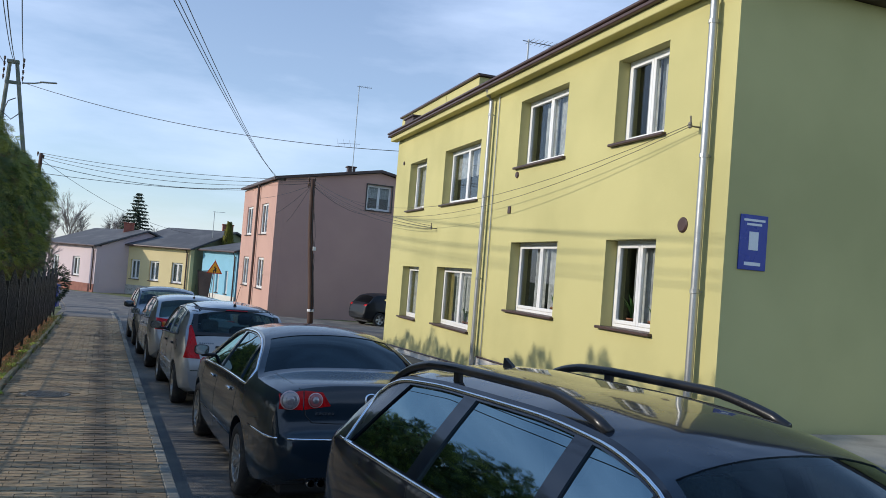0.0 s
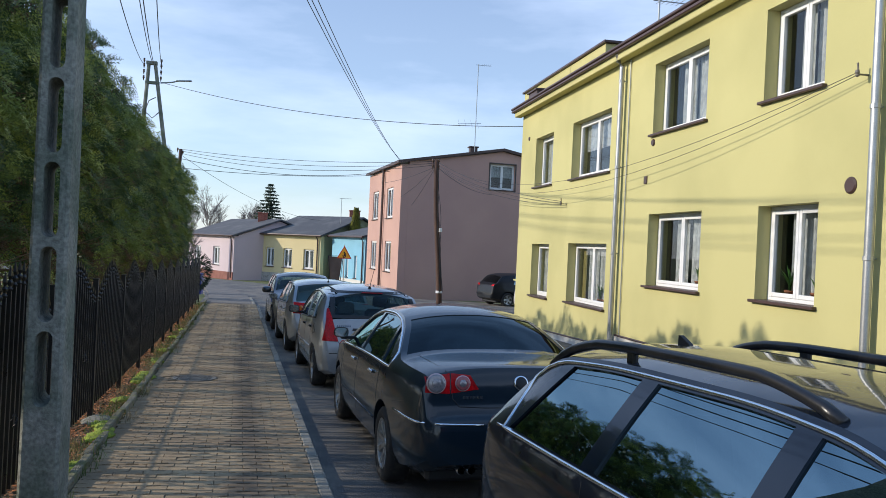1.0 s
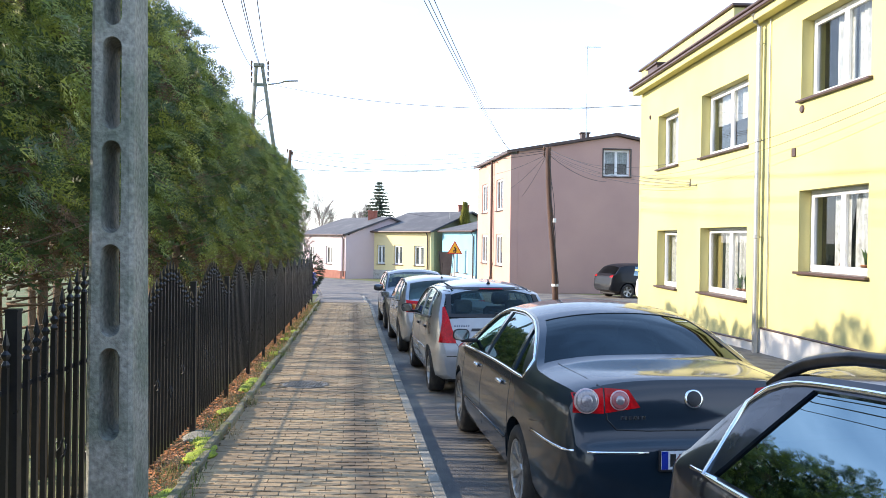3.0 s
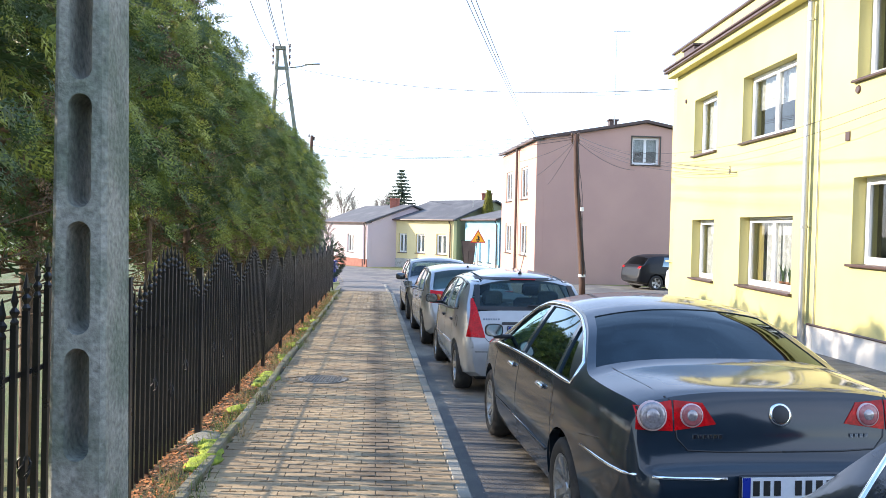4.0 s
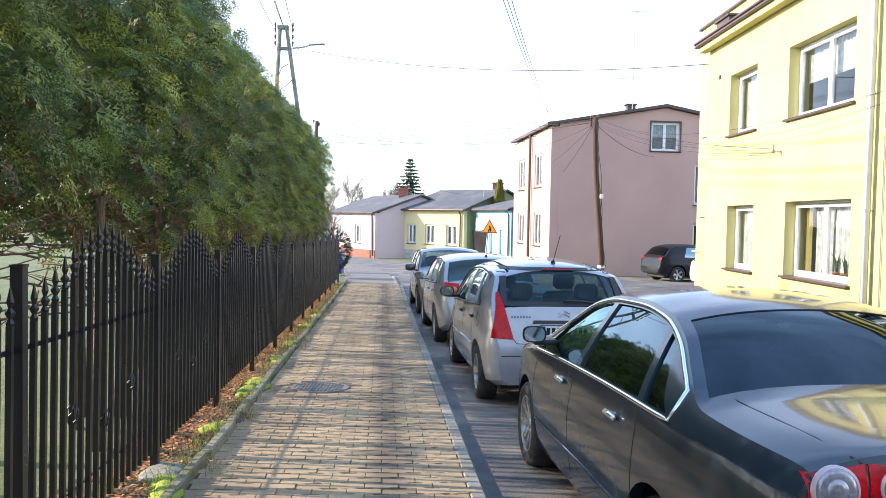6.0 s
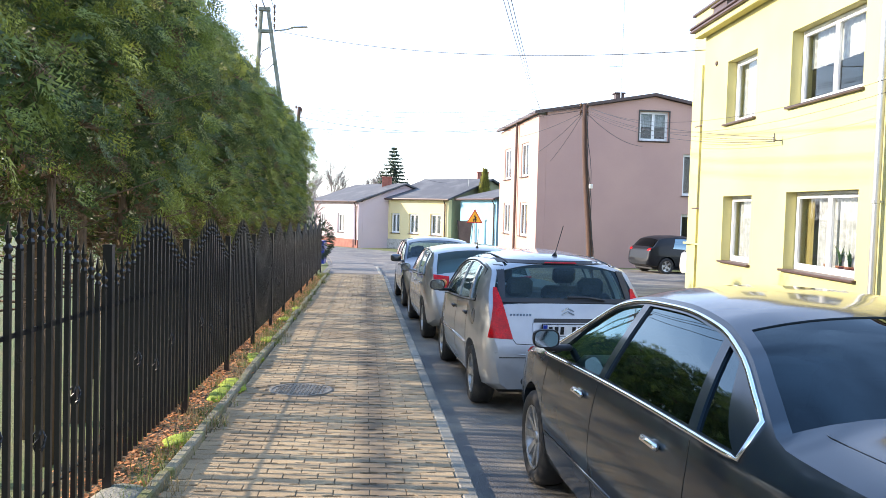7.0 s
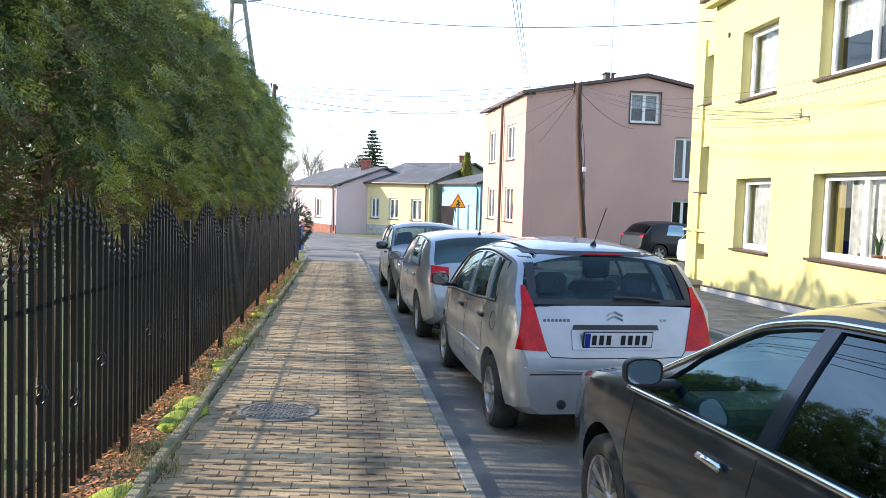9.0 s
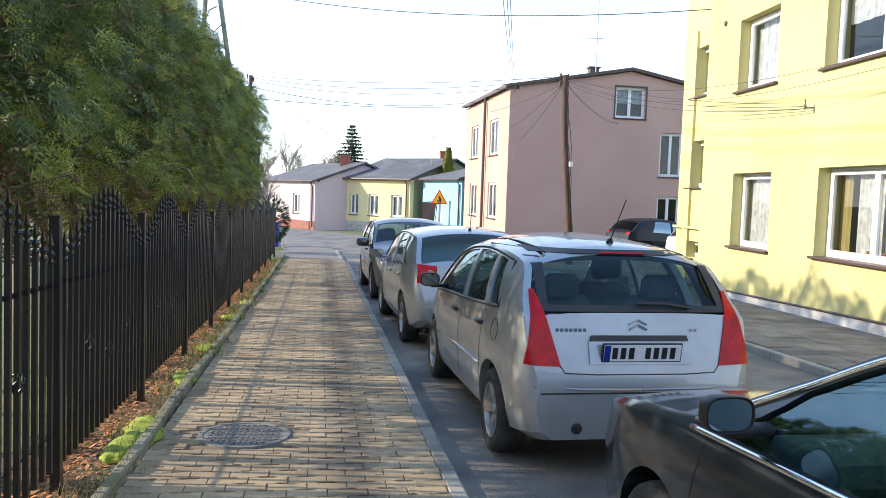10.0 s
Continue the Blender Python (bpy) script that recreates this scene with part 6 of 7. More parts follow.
# kerb stones along the street
kerb = empty("kerb", Matrix.Identity(4))
tagged(kerb, "low concrete kerb between pavement and street", "kerb", kind="structure")
bm = bmesh.new()
add_box(bm, (0, 0, 0), (0.105, 0.99, 0.25), bevel=0.012)
kerb_me = mesh_of(bm, "kerb_stone")
kerb_me.materials.append(M["kerb"])
for k in range(-8, 31):
    p = street(-0.045, k + 0.5)
    s = part("kerb_stone", kerb_me, None, kerb)
    s.matrix_basis = Matrix.Translation(p + Vector((0, 0, -0.118))) @ Matrix.Rotation(fy, 4, "Z") @ Matrix.Rotation(-0.025, 4, "X")
for k in range(5):
    s = part("kerb_stone", kerb_me, None, kerb)
    y = 31.9 + 0.98 * k
    s.matrix_basis = Matrix.Translation((-1.17 - 0.082 * (y - 31.45), y, ground_z(y) - 0.118)) @ Matrix.Rotation(0.082, 4, "Z") @ Matrix.Rotation(-0.018, 4, "X")
kerb_b = empty("kerb_2", Matrix.Identity(4))
tagged(kerb_b, "concrete kerb on the house side of the street", "kerb", kind="structure")
for k in range(-6, 25):
    p = street(ROAD_W + 0.06, k + 0.5)
    s = part("kerb_stone", kerb_me, None, kerb_b)
    s.matrix_basis = Matrix.Translation(p + Vector((0, 0, -0.085))) @ Matrix.Rotation(fy, 4, "Z") @ Matrix.Rotation(-0.025, 4, "X")


def spray(bm, p, d, size, rnd):
    """One flat thuja spray: a stem with narrow leaflets to both sides."""
    d = d.normalized()
    a = d.cross(Vector((rnd.uniform(-1, 1), rnd.uniform(-1, 1), rnd.uniform(-1, 1)))).normalized()
    n = d.cross(a)
    droop = Vector((0, 0, -0.25 * size))
    k = 4
    for i in range(k):
        f = (i + 0.4) / k
        base = p + d * size * f + droop * f * f
        ln = size * (0.40 - 0.24 * f)
        for sg in (-1, 1):
            tip = base + (d * 0.75 + a * sg * 0.75).normalized() * ln + n * rnd.uniform(-0.05, 0.05) * size
            w = d * size * 0.125
            bm.append((base - w, base + w, tip))
    tip = p + d * size * 1.05 + droop
    w = a * size * 0.05
    bm.append((p - w, p + w, tip))


def frond(bm, p, d, face, size, rnd):
    """A flat drooping thuja fan: a stem with side twigs, each set with small leaflets."""
    d = d.normalized()
    a = d.cross(face)
    a = a.normalized() if a.length > 1e-4 else d.orthogonal().normalized()
    n = d.cross(a)
    pairs = 5
    for i in range(pairs + 1):
        f = (i + 0.5) / (pairs + 0.5)
        stem = p + d * size * f + Vector((0, 0, -0.30 * size * f * f))
        reach = size * (0.46 * (1 - f) + 0.13) * rnd.uniform(0.8, 1.15)
        for sg in ((-1, 1) if i < pairs else (0,)):
            t = (d * (0.85 if sg else 1.0) + a * sg * 0.7 + n * rnd.uniform(-0.22, 0.22)).normalized()
            s = t.cross(n).normalized()
            for j in range(3):
                g = (j + 0.3) / 3
                q = stem + t * reach * g + Vector((0, 0, -0.12 * reach * g))
                ln = reach * (0.46 - 0.20 * g)
                for sh in (-1, 1):
                    tip = q + (t + s * sh * 0.62).normalized() * ln + n * rnd.uniform(-0.25, 0.25) * ln + Vector((0, 0, -0.1 * ln))
                    bm.append((q - t * ln * 0.22, q + t * ln * 0.36, tip))


def quads_mesh(name, quads, mats, index=None):
    me = bpy.data.meshes.new(name)
    ends = [0, *np.cumsum([len(q) for q in quads]).tolist()]
    me.from_pydata([v for q in quads for v in q], [], [tuple(range(a, b)) for a, b in zip(ends, ends[1:])])
    for m in mats:
        me.materials.append(m)
    if index is not None:
        me.polygons.foreach_set("material_index", index)
    return me


def thuja_crown(seed, fans, low):
    """A ragged column of drooping fans in lobes, with dark hollows between, an inside coloured dark for shade, and dead
    twigs inside and below.
    """
    rnd = random.Random(seed)
    quads, idx = [], []
    lo, hi = low, 4.9
    lobes = []
    for k in range(30):
        z = lo + (hi - lo) * (k + rnd.random()) / 30
        lobes.append((k * 2.4 + rnd.uniform(-0.6, 0.6), z, rnd.uniform(0.26, 0.46), rnd.choice((0, 0, 1, 1, 2)), rnd.random()))

    def reach(z):
        f = clamp((z - lo) / (hi - lo), 0, 1)
        return 0.95 * (0.80 + 0.24 * math.sin(math.pi * min(1, f * 0.85 + 0.12))) * (1 - max(0, f - 0.84) * 3.2) * (0.74 + 0.26 * min(1, f / 0.16))

    for c in range(fans):
        a0, z0, w0, tone, droop = rnd.choice(lobes)
        a = a0 + rnd.gauss(0, 0.9) * w0 / 0.5
        z = z0 + rnd.gauss(0, 0.62) * w0
        if not lo - 0.3 < z < hi + 0.12:
            continue
        off = math.hypot((a - a0) * 0.9, z - z0) / w0
        r = reach(z) * (1.14 - 0.22 * min(off * off, 2.2)) * rnd.uniform(0.9, 1.06)
        r *= 1 + 0.16 * noise.noise(Vector((math.cos(a) * 1.7, math.sin(a) * 1.7, z * 1.3 + seed * 3)))
        out = Vector((math.cos(a), math.sin(a), 0))
        f = clamp((z - lo) / (hi - lo), 0, 1)
        d = out * rnd.uniform(0.5, 1.0) + Vector((-out.y, out.x, 0)) * rnd.gauss(0, 0.5) + Vector((0, 0, rnd.gauss(-0.4, 0.4) + 1.5 * max(0, f - 0.82) * 4))
        face = out * rnd.uniform(0.2, 1.0) + Vector((rnd.gauss(0, 0.6), rnd.gauss(0, 0.6), rnd.gauss(0, 0.5)))
        size = rnd.uniform(0.16, 0.31)
        n0 = len(quads)
        frond(quads, Vector((r * out.x, r * out.y, z)) - d.normalized() * size * 0.75, d, face, size, rnd)
        dead = rnd.random() < (0.50 * max(0, 0.16 - f) / 0.16 + 0.025)
        t = 3 if dead else (tone if rnd.random() < 0.75 else rnd.choice((0, 1, 2)))
        idx += [t] * (len(quads) - n0)
    # inner fill, mostly in the darkest green to paint the crown's inner shade
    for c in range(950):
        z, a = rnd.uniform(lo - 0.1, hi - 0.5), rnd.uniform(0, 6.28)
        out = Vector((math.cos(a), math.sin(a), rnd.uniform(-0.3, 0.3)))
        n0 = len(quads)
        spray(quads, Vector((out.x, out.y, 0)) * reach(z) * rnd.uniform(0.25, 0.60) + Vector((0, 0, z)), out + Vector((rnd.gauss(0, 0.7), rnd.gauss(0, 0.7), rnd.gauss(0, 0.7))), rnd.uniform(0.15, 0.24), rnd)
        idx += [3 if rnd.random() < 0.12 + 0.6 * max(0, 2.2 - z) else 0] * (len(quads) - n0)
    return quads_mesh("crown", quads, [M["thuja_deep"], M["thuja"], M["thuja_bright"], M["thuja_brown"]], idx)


def thuja_wood(seed):
    rnd = random.Random(seed + 50)
    bm = bmesh.new()
    for k in range(rnd.choice((2, 2, 3))):
        ox, oy = rnd.uniform(-0.42, 0.42), rnd.uniform(-0.42, 0.42)
        add_tube(bm, [(ox, oy, -0.15), (ox * 1.05, oy * 1.05, 0.8), (ox * 1.1, oy * 1.1, 2.0), (ox * 0.6, oy * 0.6, 3.7)], rnd.uniform(0.045, 0.075), 7, 0.015)
    for k in range(44):
        a, z = rnd.uniform(0, 6.28), rnd.uniform(0.95, 2.9)
        ln = rnd.uniform(0.55, 1.05)
        c, s = math.cos(a), math.sin(a)
        b = rnd.uniform(-0.18, 0.1)
        add_tube(bm, [(0, 0, z), (c * ln * 0.5, s * ln * 0.5, z + 0.02 + b * 0.4), (c * ln, s * ln, z + 0.18 + b)], 0.011, 4, 0.003)
    return mesh_of(bm, "trunk", smooth=True)


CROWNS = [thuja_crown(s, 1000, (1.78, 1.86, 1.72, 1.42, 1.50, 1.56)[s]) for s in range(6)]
WOODS = [thuja_wood(s) for s in range(4)]
for w in WOODS:
    w.materials.append(M["bark"])
rnd = random.Random(11)
for k in range(31):
    u = 0.24 + 1.04 * k
    p = street(-3.42 + rnd.uniform(-0.10, 0.10), u)
    tree = empty("thuja_tree", Matrix.Translation(p) @ Matrix.Rotation(rnd.uniform(0, 6.28), 4, "Z") @ Matrix.Diagonal((1, 1, rnd.uniform(0.93, 1.05) * (1.0 if u > 5.4 else 0.55), 1)))
    tagged(tree, "green thuja of a tall hedge, brown and bare inside", "hedge tree", "thujas of the hedge")
    part("trunk", WOODS[k % 4], None, tree)
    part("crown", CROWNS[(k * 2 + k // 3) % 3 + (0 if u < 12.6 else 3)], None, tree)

# fallen leaves, moss and tufts on the strip below the fence
rnd = random.Random(21)
quads = []
for _ in range(24000):
    u, v = rnd.uniform(3, 30), rnd.gauss(-2.33, 0.16)
    if not -2.75 < v < -1.93:
        continue
    p = street(v, u, 0.012 + rnd.random() * 0.02)
    a, s = rnd.uniform(0, 6.28), rnd.uniform(0.009, 0.026)
    ax_, ay_ = Vector((math.cos(a), math.sin(a), rnd.uniform(-0.4, 0.4))) * s, Vector((-math.sin(a), math.cos(a), rnd.uniform(-0.4, 0.4))) * s * 0.6
    quads.append((p - ax_, p - ay_, p + ax_, p + ay_))
litter = new("fallen_leaves", quads_mesh("fallen_leaves", quads, [M["leaf_litter"]]))
tagged(litter, "rust-brown fallen leaves along the fence foot", "leaves", kind="stuff")
for nm, mt, cnt, lab in (("grass_tufts", "green_grass", 150, "short green grass tufts along the fence"), ("dry_grass_tufts", "dry_grass", 70, "dry straw-coloured grass tufts at the edging")):
    quads = []
    for _ in range(cnt):
        u, v = rnd.uniform(3, 31), rnd.choice((-1.98, -2.06, -2.14)) + rnd.gauss(0, 0.05)
        for b in range(26):
            p = street(v + rnd.gauss(0, 0.05), u + rnd.gauss(0, 0.09), 0.0)
            a, ln = rnd.uniform(0, 6.28), rnd.uniform(0.04, 0.12) * (1.3 if nm[0] == "d" else 1)
            d = Vector((math.cos(a), math.sin(a), 0))
            tip = p + d * ln * rnd.uniform(0.2, 0.9) + Vector((0, 0, ln))
            w = Vector((-d.y, d.x, 0)) * 0.0035
            quads.append((p - w, p + w, tip + w * 0.2, tip - w * 0.2))
    g = new(nm, quads_mesh(nm, quads, [M[mt]]))
    tagged(g, lab, "grass", kind="stuff")
for u in (9.15, 9.5, 8.9, 10.9, 12.5, 12.9, 14.6, 16.2, 18.7, 20.4, 7.6, 6.4):
    bm = bmesh.new()
    r = bmesh.ops.create_icosphere(bm, subdivisions=3, radius=1)
    sx, sy = rnd.uniform(0.09, 0.15), rnd.uniform(0.16, 0.36)
    for v in bm.verts:
        q = v.co * (1 + 0.35 * noise.noise(v.co * 2.3 + Vector((u, 0, 0))) + 0.12 * noise.noise(v.co * 9))
        v.co = Vector((q.x * sx, q.y * sy, q.z * 0.035))
    mo = part("moss_cushion", bm, M["moss"], smooth=True)
    mo.matrix_basis = Matrix.Translation(street(-2.05 + rnd.uniform(-0.05, 0.04), u, 0.02)) @ Matrix.Rotation(rnd.uniform(-0.3, 0.3), 4, "Z")
    tagged(mo, "bright green moss cushion on the edging", "moss", "moss cushions")

# ---- poles, wires, signs ----
def ladder_pole(m, height, w0, w1, d0, d1, slots):
    """A precast concrete pole with rounded slots through it; front face looks along -y."""
    pole = empty("concrete_pole", m)
    tagged(pole, "weathered precast concrete pole with rounded slots", "utility pole")
    bm = bmesh.new()
    k = 40
    outer, zs = [], [-0.5] + [height * i / k for i in range(k + 1)]
    for z in zs:
        f = max(0, z) / height
        w, d = lerp(w0, w1, f) / 2, lerp(d0, d1, f) / 2
        c = 0.018
        ring = [(w - c, -d), (w, -d + c), (w, d - c), (w - c, d), (-w + c, d), (-w, d - c), (-w, -d + c), (-w + c, -d)]
        outer.append([bm.verts.new((x, y, z)) for x, y in ring])
    for a, b in zip(outer, outer[1:]):
        for i in range(8):
            bm.faces.new((a[i], a[(i + 1) % 8], b[(i + 1) % 8], b[i]))
    bm.faces.new(outer[0][::-1])
    bm.faces.new(outer[-1])
    bmesh.ops.recalc_face_normals(bm, faces=bm.faces)
    shaft = part("shaft", bm, M["concrete"], pole)
    tool = bmesh.new()
    for za, zb in slots:
        f = (za + zb) / 2 / height
        r = lerp(w0, w1, f) * 0.235
        loop = [(r * math.cos(t), zb - r + r * math.sin(t)) for t in [math.pi * i / 10 for i in range(11)]] + [(-r * math.cos(t), za + r - r * math.sin(t)) for t in [math.pi * i / 10 for i in range(11)]]
        a = [tool.verts.new((x * 1.15, -0.4, z + (0.02 if z > (za + zb) / 2 else -0.02))) for x, z in loop]
        mid = [tool.verts.new((x * 0.82, 0.0, z)) for x, z in loop]
        b = [tool.verts.new((x * 1.15, 0.4, z + (0.02 if z > (za + zb) / 2 else -0.02))) for x, z in loop]
        n = len(loop)
        for r0, r1 in ((a, mid), (mid, b)):
            for i in range(n):
                tool.faces.new((r0[i], r0[(i + 1) % n], r1[(i + 1) % n], r1[i]))
        tool.faces.new(a[::-1])
        tool.faces.new(b)
    bmesh.ops.recalc_face_normals(tool, faces=tool.faces)
    cut(shaft, [tool])
    bm = bmesh.new()
    bm.from_mesh(shaft.data)
    for f in bm.faces:
        f.smooth = True
    for e in bm.edges:
        if len(e.link_faces) == 2 and e.calc_face_angle(0) > radians(32):
            e.smooth = False
    bm.to_mesh(shaft.data)
    bm.free()
    if not shaft.data.materials:
        shaft.data.materials.append(M["concrete"])
    return pole


CP = Vector((-1.215, 5.89, 0))
cpole = ladder_pole(Matrix.Translation((CP.x, CP.y, ground_z(CP.y))) @ Matrix.Rotation(radians(4), 4, "Z"), 6.0, 0.228, 0.17, 0.36, 0.22, [(0.87 + 0.51 * i, 1.31 + 0.51 * i) for i in range(9)])


def insulator(parent, p):
    bm = bmesh.new()
    add_lathe(bm, [(0.0, 0.14), (0.03, 0.13), (0.045, 0.09), (0.03, 0.07), (0.05, 0.04), (0.03, 0.02), (0.012, -0.08), (0.0, -0.08)], 10, m=Matrix.Translation(p))
    part("insulator", bm, M["insulator"], parent, smooth=True)


# twin-leg concrete pole with a street lamp
gA = ground_z(34.5) - 0.1
apole = empty("twin_leg_pole", Matrix.Identity(4))
tagged(apole, "leaning twin-leg concrete pole with insulators and a street lamp", "utility pole")
for x0, x1 in ((-6.42, -5.93), (-4.25, -5.70)):
    bm = bmesh.new()
    add_tube(bm, [(x0, 34.5, gA), (x1, 34.5, 9.05)], 0.105, 8, 0.07)
    part("leg", bm, M["concrete"], apole)
bm = bmesh.new()
add_box(bm, (-5.82, 34.5, 9.0), (0.42, 0.2, 0.14), bevel=0.01)
part("crosspiece", bm, M["concrete"], apole)
bm = bmesh.new()
add_box(bm, (-5.77, 34.5, 8.2), (0.55, 0.14, 0.12), bevel=0.01)
part("crosspiece", bm, M["concrete"], apole)
for x in (-6.12, -5.45):
    for z in (8.35, 8.6, 8.85, 9.05):
        insulator(apole, (x, 34.5, z))
bm = bmesh.new()
add_tube(bm, [(-5.45, 34.5, 8.22), (-5.0, 34.4, 8.26), (-4.75, 34.3, 8.31)], 0.03, 6)
part("lamp_arm", bm, M["zinc"], apole)
bm = bmesh.new()
add_box(bm, (0, 0, 0), (0.62, 0.18, 0.045), bevel=0.018, m=Matrix.Translation((-4.5, 34.25, 8.33)) @ Matrix.Rotation(radians(-4), 4, "Y"))
part("lamp_head", bm, M["zinc"], apole, "flat street lamp head", sharp=40)
bm = bmesh.new()
add_tube(bm, [(-5.6, 34.42, 7.6), (-5.85, 34.4, 7.45), (-6.0, 34.4, 7.0), (-5.7, 34.4, 6.75), (-5.45, 34.4, 7.0)], 0.02, 5)
part("cable_loop", bm, M["wire"], apole)


def timber_pole(base, top, r, label):
    pole = empty("timber_pole", Matrix.Identity(4))
    tagged(pole, label, "utility pole", "timber poles")
    bm = bmesh.new()
    pts = []
    for k in range(13):
        f = k / 12
        p = Vector(base).lerp(Vector(top), f)
        pts.append(p + Vector((0.03 * math.sin(f * 7), 0, 0)))
    add_tube(bm, pts, r, 9, r * 0.72)
    part("shaft", bm, M["wood_pole"], pole, smooth=True)
    return pole


wp_top = Vector((5.80, 32.7, 5.62))
wpole = timber_pole((6.22, 32.7, ground_z(32.7) - 0.2), wp_top, 0.125, "leaning tarred timber pole with cables and meter box")
for dx, dz in ((-0.12, -0.08), (0.12, -0.08), (-0.12, -0.3), (0.12, -0.3)):
    insulator(wpole, wp_top + Vector((dx, 0, dz)))
bm = bmesh.new()
add_box(bm, (6.10, 32.56, 2.75), (0.12, 0.10, 0.16), bevel=0.01)
part("meter_box", bm, M["white_paint"], wpole)
bm = bmesh.new()
for k in range(3):
    add_tube(bm, [Vector((5.84, 32.55, 5.3)).lerp(Vector((6.2, 32.56, 0.2)), f / 10) + Vector((0.05 * math.sin(f + k * 2) + 0.03 * k, 0, 0)) for f in range(11)], 0.012, 4)
part("cable", bm, M["wire"], wpole)
bm = bmesh.new()
add_lathe(bm, [(0.135, 0), (0.14, 0.02), (0.14, 0.08), (0.135, 0.1)], 10, m=Matrix.Translation((6.18, 32.7, 0.15)))
part("band", bm, M["white_paint"], wpole)
p2_top = Vector((-5.34, 40, 6.15))
pole2 = timber_pole((-5.42, 40, ground_z(40) - 0.2), p2_top, 0.11, "thin timber pole beyond the hedge")
for dx, dz in ((-0.12, -0.08), (0.12, -0.2), (-0.3, -0.5)):
    insulator(pole2, p2_top + Vector((dx, 0, dz)))
pole3 = timber_pole((-8.2, 62, -1.2), (-8.1, 62, 4.6), 0.12, "far timber pole beside the road")


def wire(a, b, sag, r=0.011, name="overhead_wire", label="thin dark overhead wire", group="overhead wires"):
    a, b = Vector(a), Vector(b)
    bm = bmesh.new()
    pts = [a.lerp(b, k / 20) + Vector((0, 0, -4 * sag * (k / 20) * (1 - k / 20))) for k in range(21)]
    add_tube(bm, pts, r, 5)
    w = part(name, bm, M["wire"], smooth=True)
    tagged(w, label, "wire", group)


ctop = Vector((CP.x, CP.y, ground_z(CP.y) + 5.75))
for dx, dz in ((-0.35, 0.0), (0.0, 0.15), (0.35, 0.0), (0.15, -0.4)):
    wire(ctop + Vector((dx, 0, dz)), (-5.8 + dx, 34.5, 8.95 + dz * 0.5), 0.45)
for dx, dz, tz in ((-0.1, -0.2, 6.45), (0.1, -0.3, 6.42), (0.25, -0.1, 6.30)):
    wire((-0.98 + dx * 0.6, CP.y, 6.0 + dz * 0.4), (5.75 + dx * 0.3, 41.9, tz - 0.1), 0.5 + 0.2 * dx, 0.007)
wire((-5.45, 34.5, 8.25), (7.1, 24.5, 5.95), 0.45, 0.011, label="sagging black cable across the street")
for k in range(3):
    wire(p2_top + Vector((0.1 * (k % 2), 0, -0.10 * k)), wp_top + Vector((-0.12 + 0.05 * k, 0, -0.05 - 0.07 * k)), 0.25 + 0.12 * k, 0.010)
wire(p2_top + Vector((0, 0, -0.45)), (5.3, 45.0, 6.2), 0.5, 0.013)
wire(p2_top + Vector((0, 0, -0.9)), (5.0, 48.0, 6.2), 0.2, 0.013)
wire(p2_top + Vector((0, 0, -0.25)), (2.0, 60.0, 3.6), 0.6, 0.010)
for k in range(3):
    wire(wp_top + Vector((0.1, 0, -0.08 - 0.1 * k)), (FX - 0.16, 20.05, 3.38 - 0.04 * k), 0.22 + 0.06 * k, 0.006)
for k in range(2):
    wire(wp_top + Vector((0.1, 0, -0.05 - 0.15 * k)), (FX - 0.16, 9.23, 4.44 - 0.03 * k), 1.15 + 0.15 * k, 0.0045)
for tx, tz in ((7.2, 4.2), (6.6, 4.6), (5.75, 5.3)):
    wire(wp_top + Vector((0, 0, -0.25)), (tx - 1.0, 41.95, tz), 0.1, 0.009)
wire(wp_top + Vector((0.1, 0, -0.3)), (10.5, 41.8, 5.0), 0.25, 0.010)


def aerial_mast(m, height, label):
    a = empty("tv_aerial", m)
    tagged(a, label, "aerial", "tv aerials")
    part("mast", tube([(0, 0, 0), (0, 0, height)], 0.022, 6), M["zinc"], a)
    bm = bmesh.new()
    add_tube(bm, [(-0.15, 0, height - 0.05), (0.75, 0.1, height - 0.02)], 0.012, 4)
    for k in range(6):
        add_tube(bm, [(0.05 + 0.12 * k, -0.22, height - 0.03), (0.05 + 0.12 * k, 0.28, height - 0.03)], 0.007, 4)
    part("yagi", bm, M["zinc"], a)
    if height > 2.5:
        bm = bmesh.new()
        add_tube(bm, [(-1.0, 0, height * 0.34), (0.3, 0, height * 0.36)], 0.012, 4)
        for k in range(4):
            add_tube(bm, [(-0.95 + 0.35 * k, -0.3, height * 0.30), (-0.95 + 0.35 * k, 0.3, height * 0.40)], 0.008, 4)
        part("yagi", bm, M["zinc"], a)


aerial_mast(Matrix.Translation((9.75, 43.2, 7.15)), 5.1, "tall thin television aerial on the pink house")
aerial_mast(Matrix.Translation((FX + 1.0, 17.3, 6.6)), 1.30, "small television aerial on the yellow house")
aerial_mast(Matrix.Translation((3.55, 60.5, 3.0)), 2.4, "small television aerial on a low house")

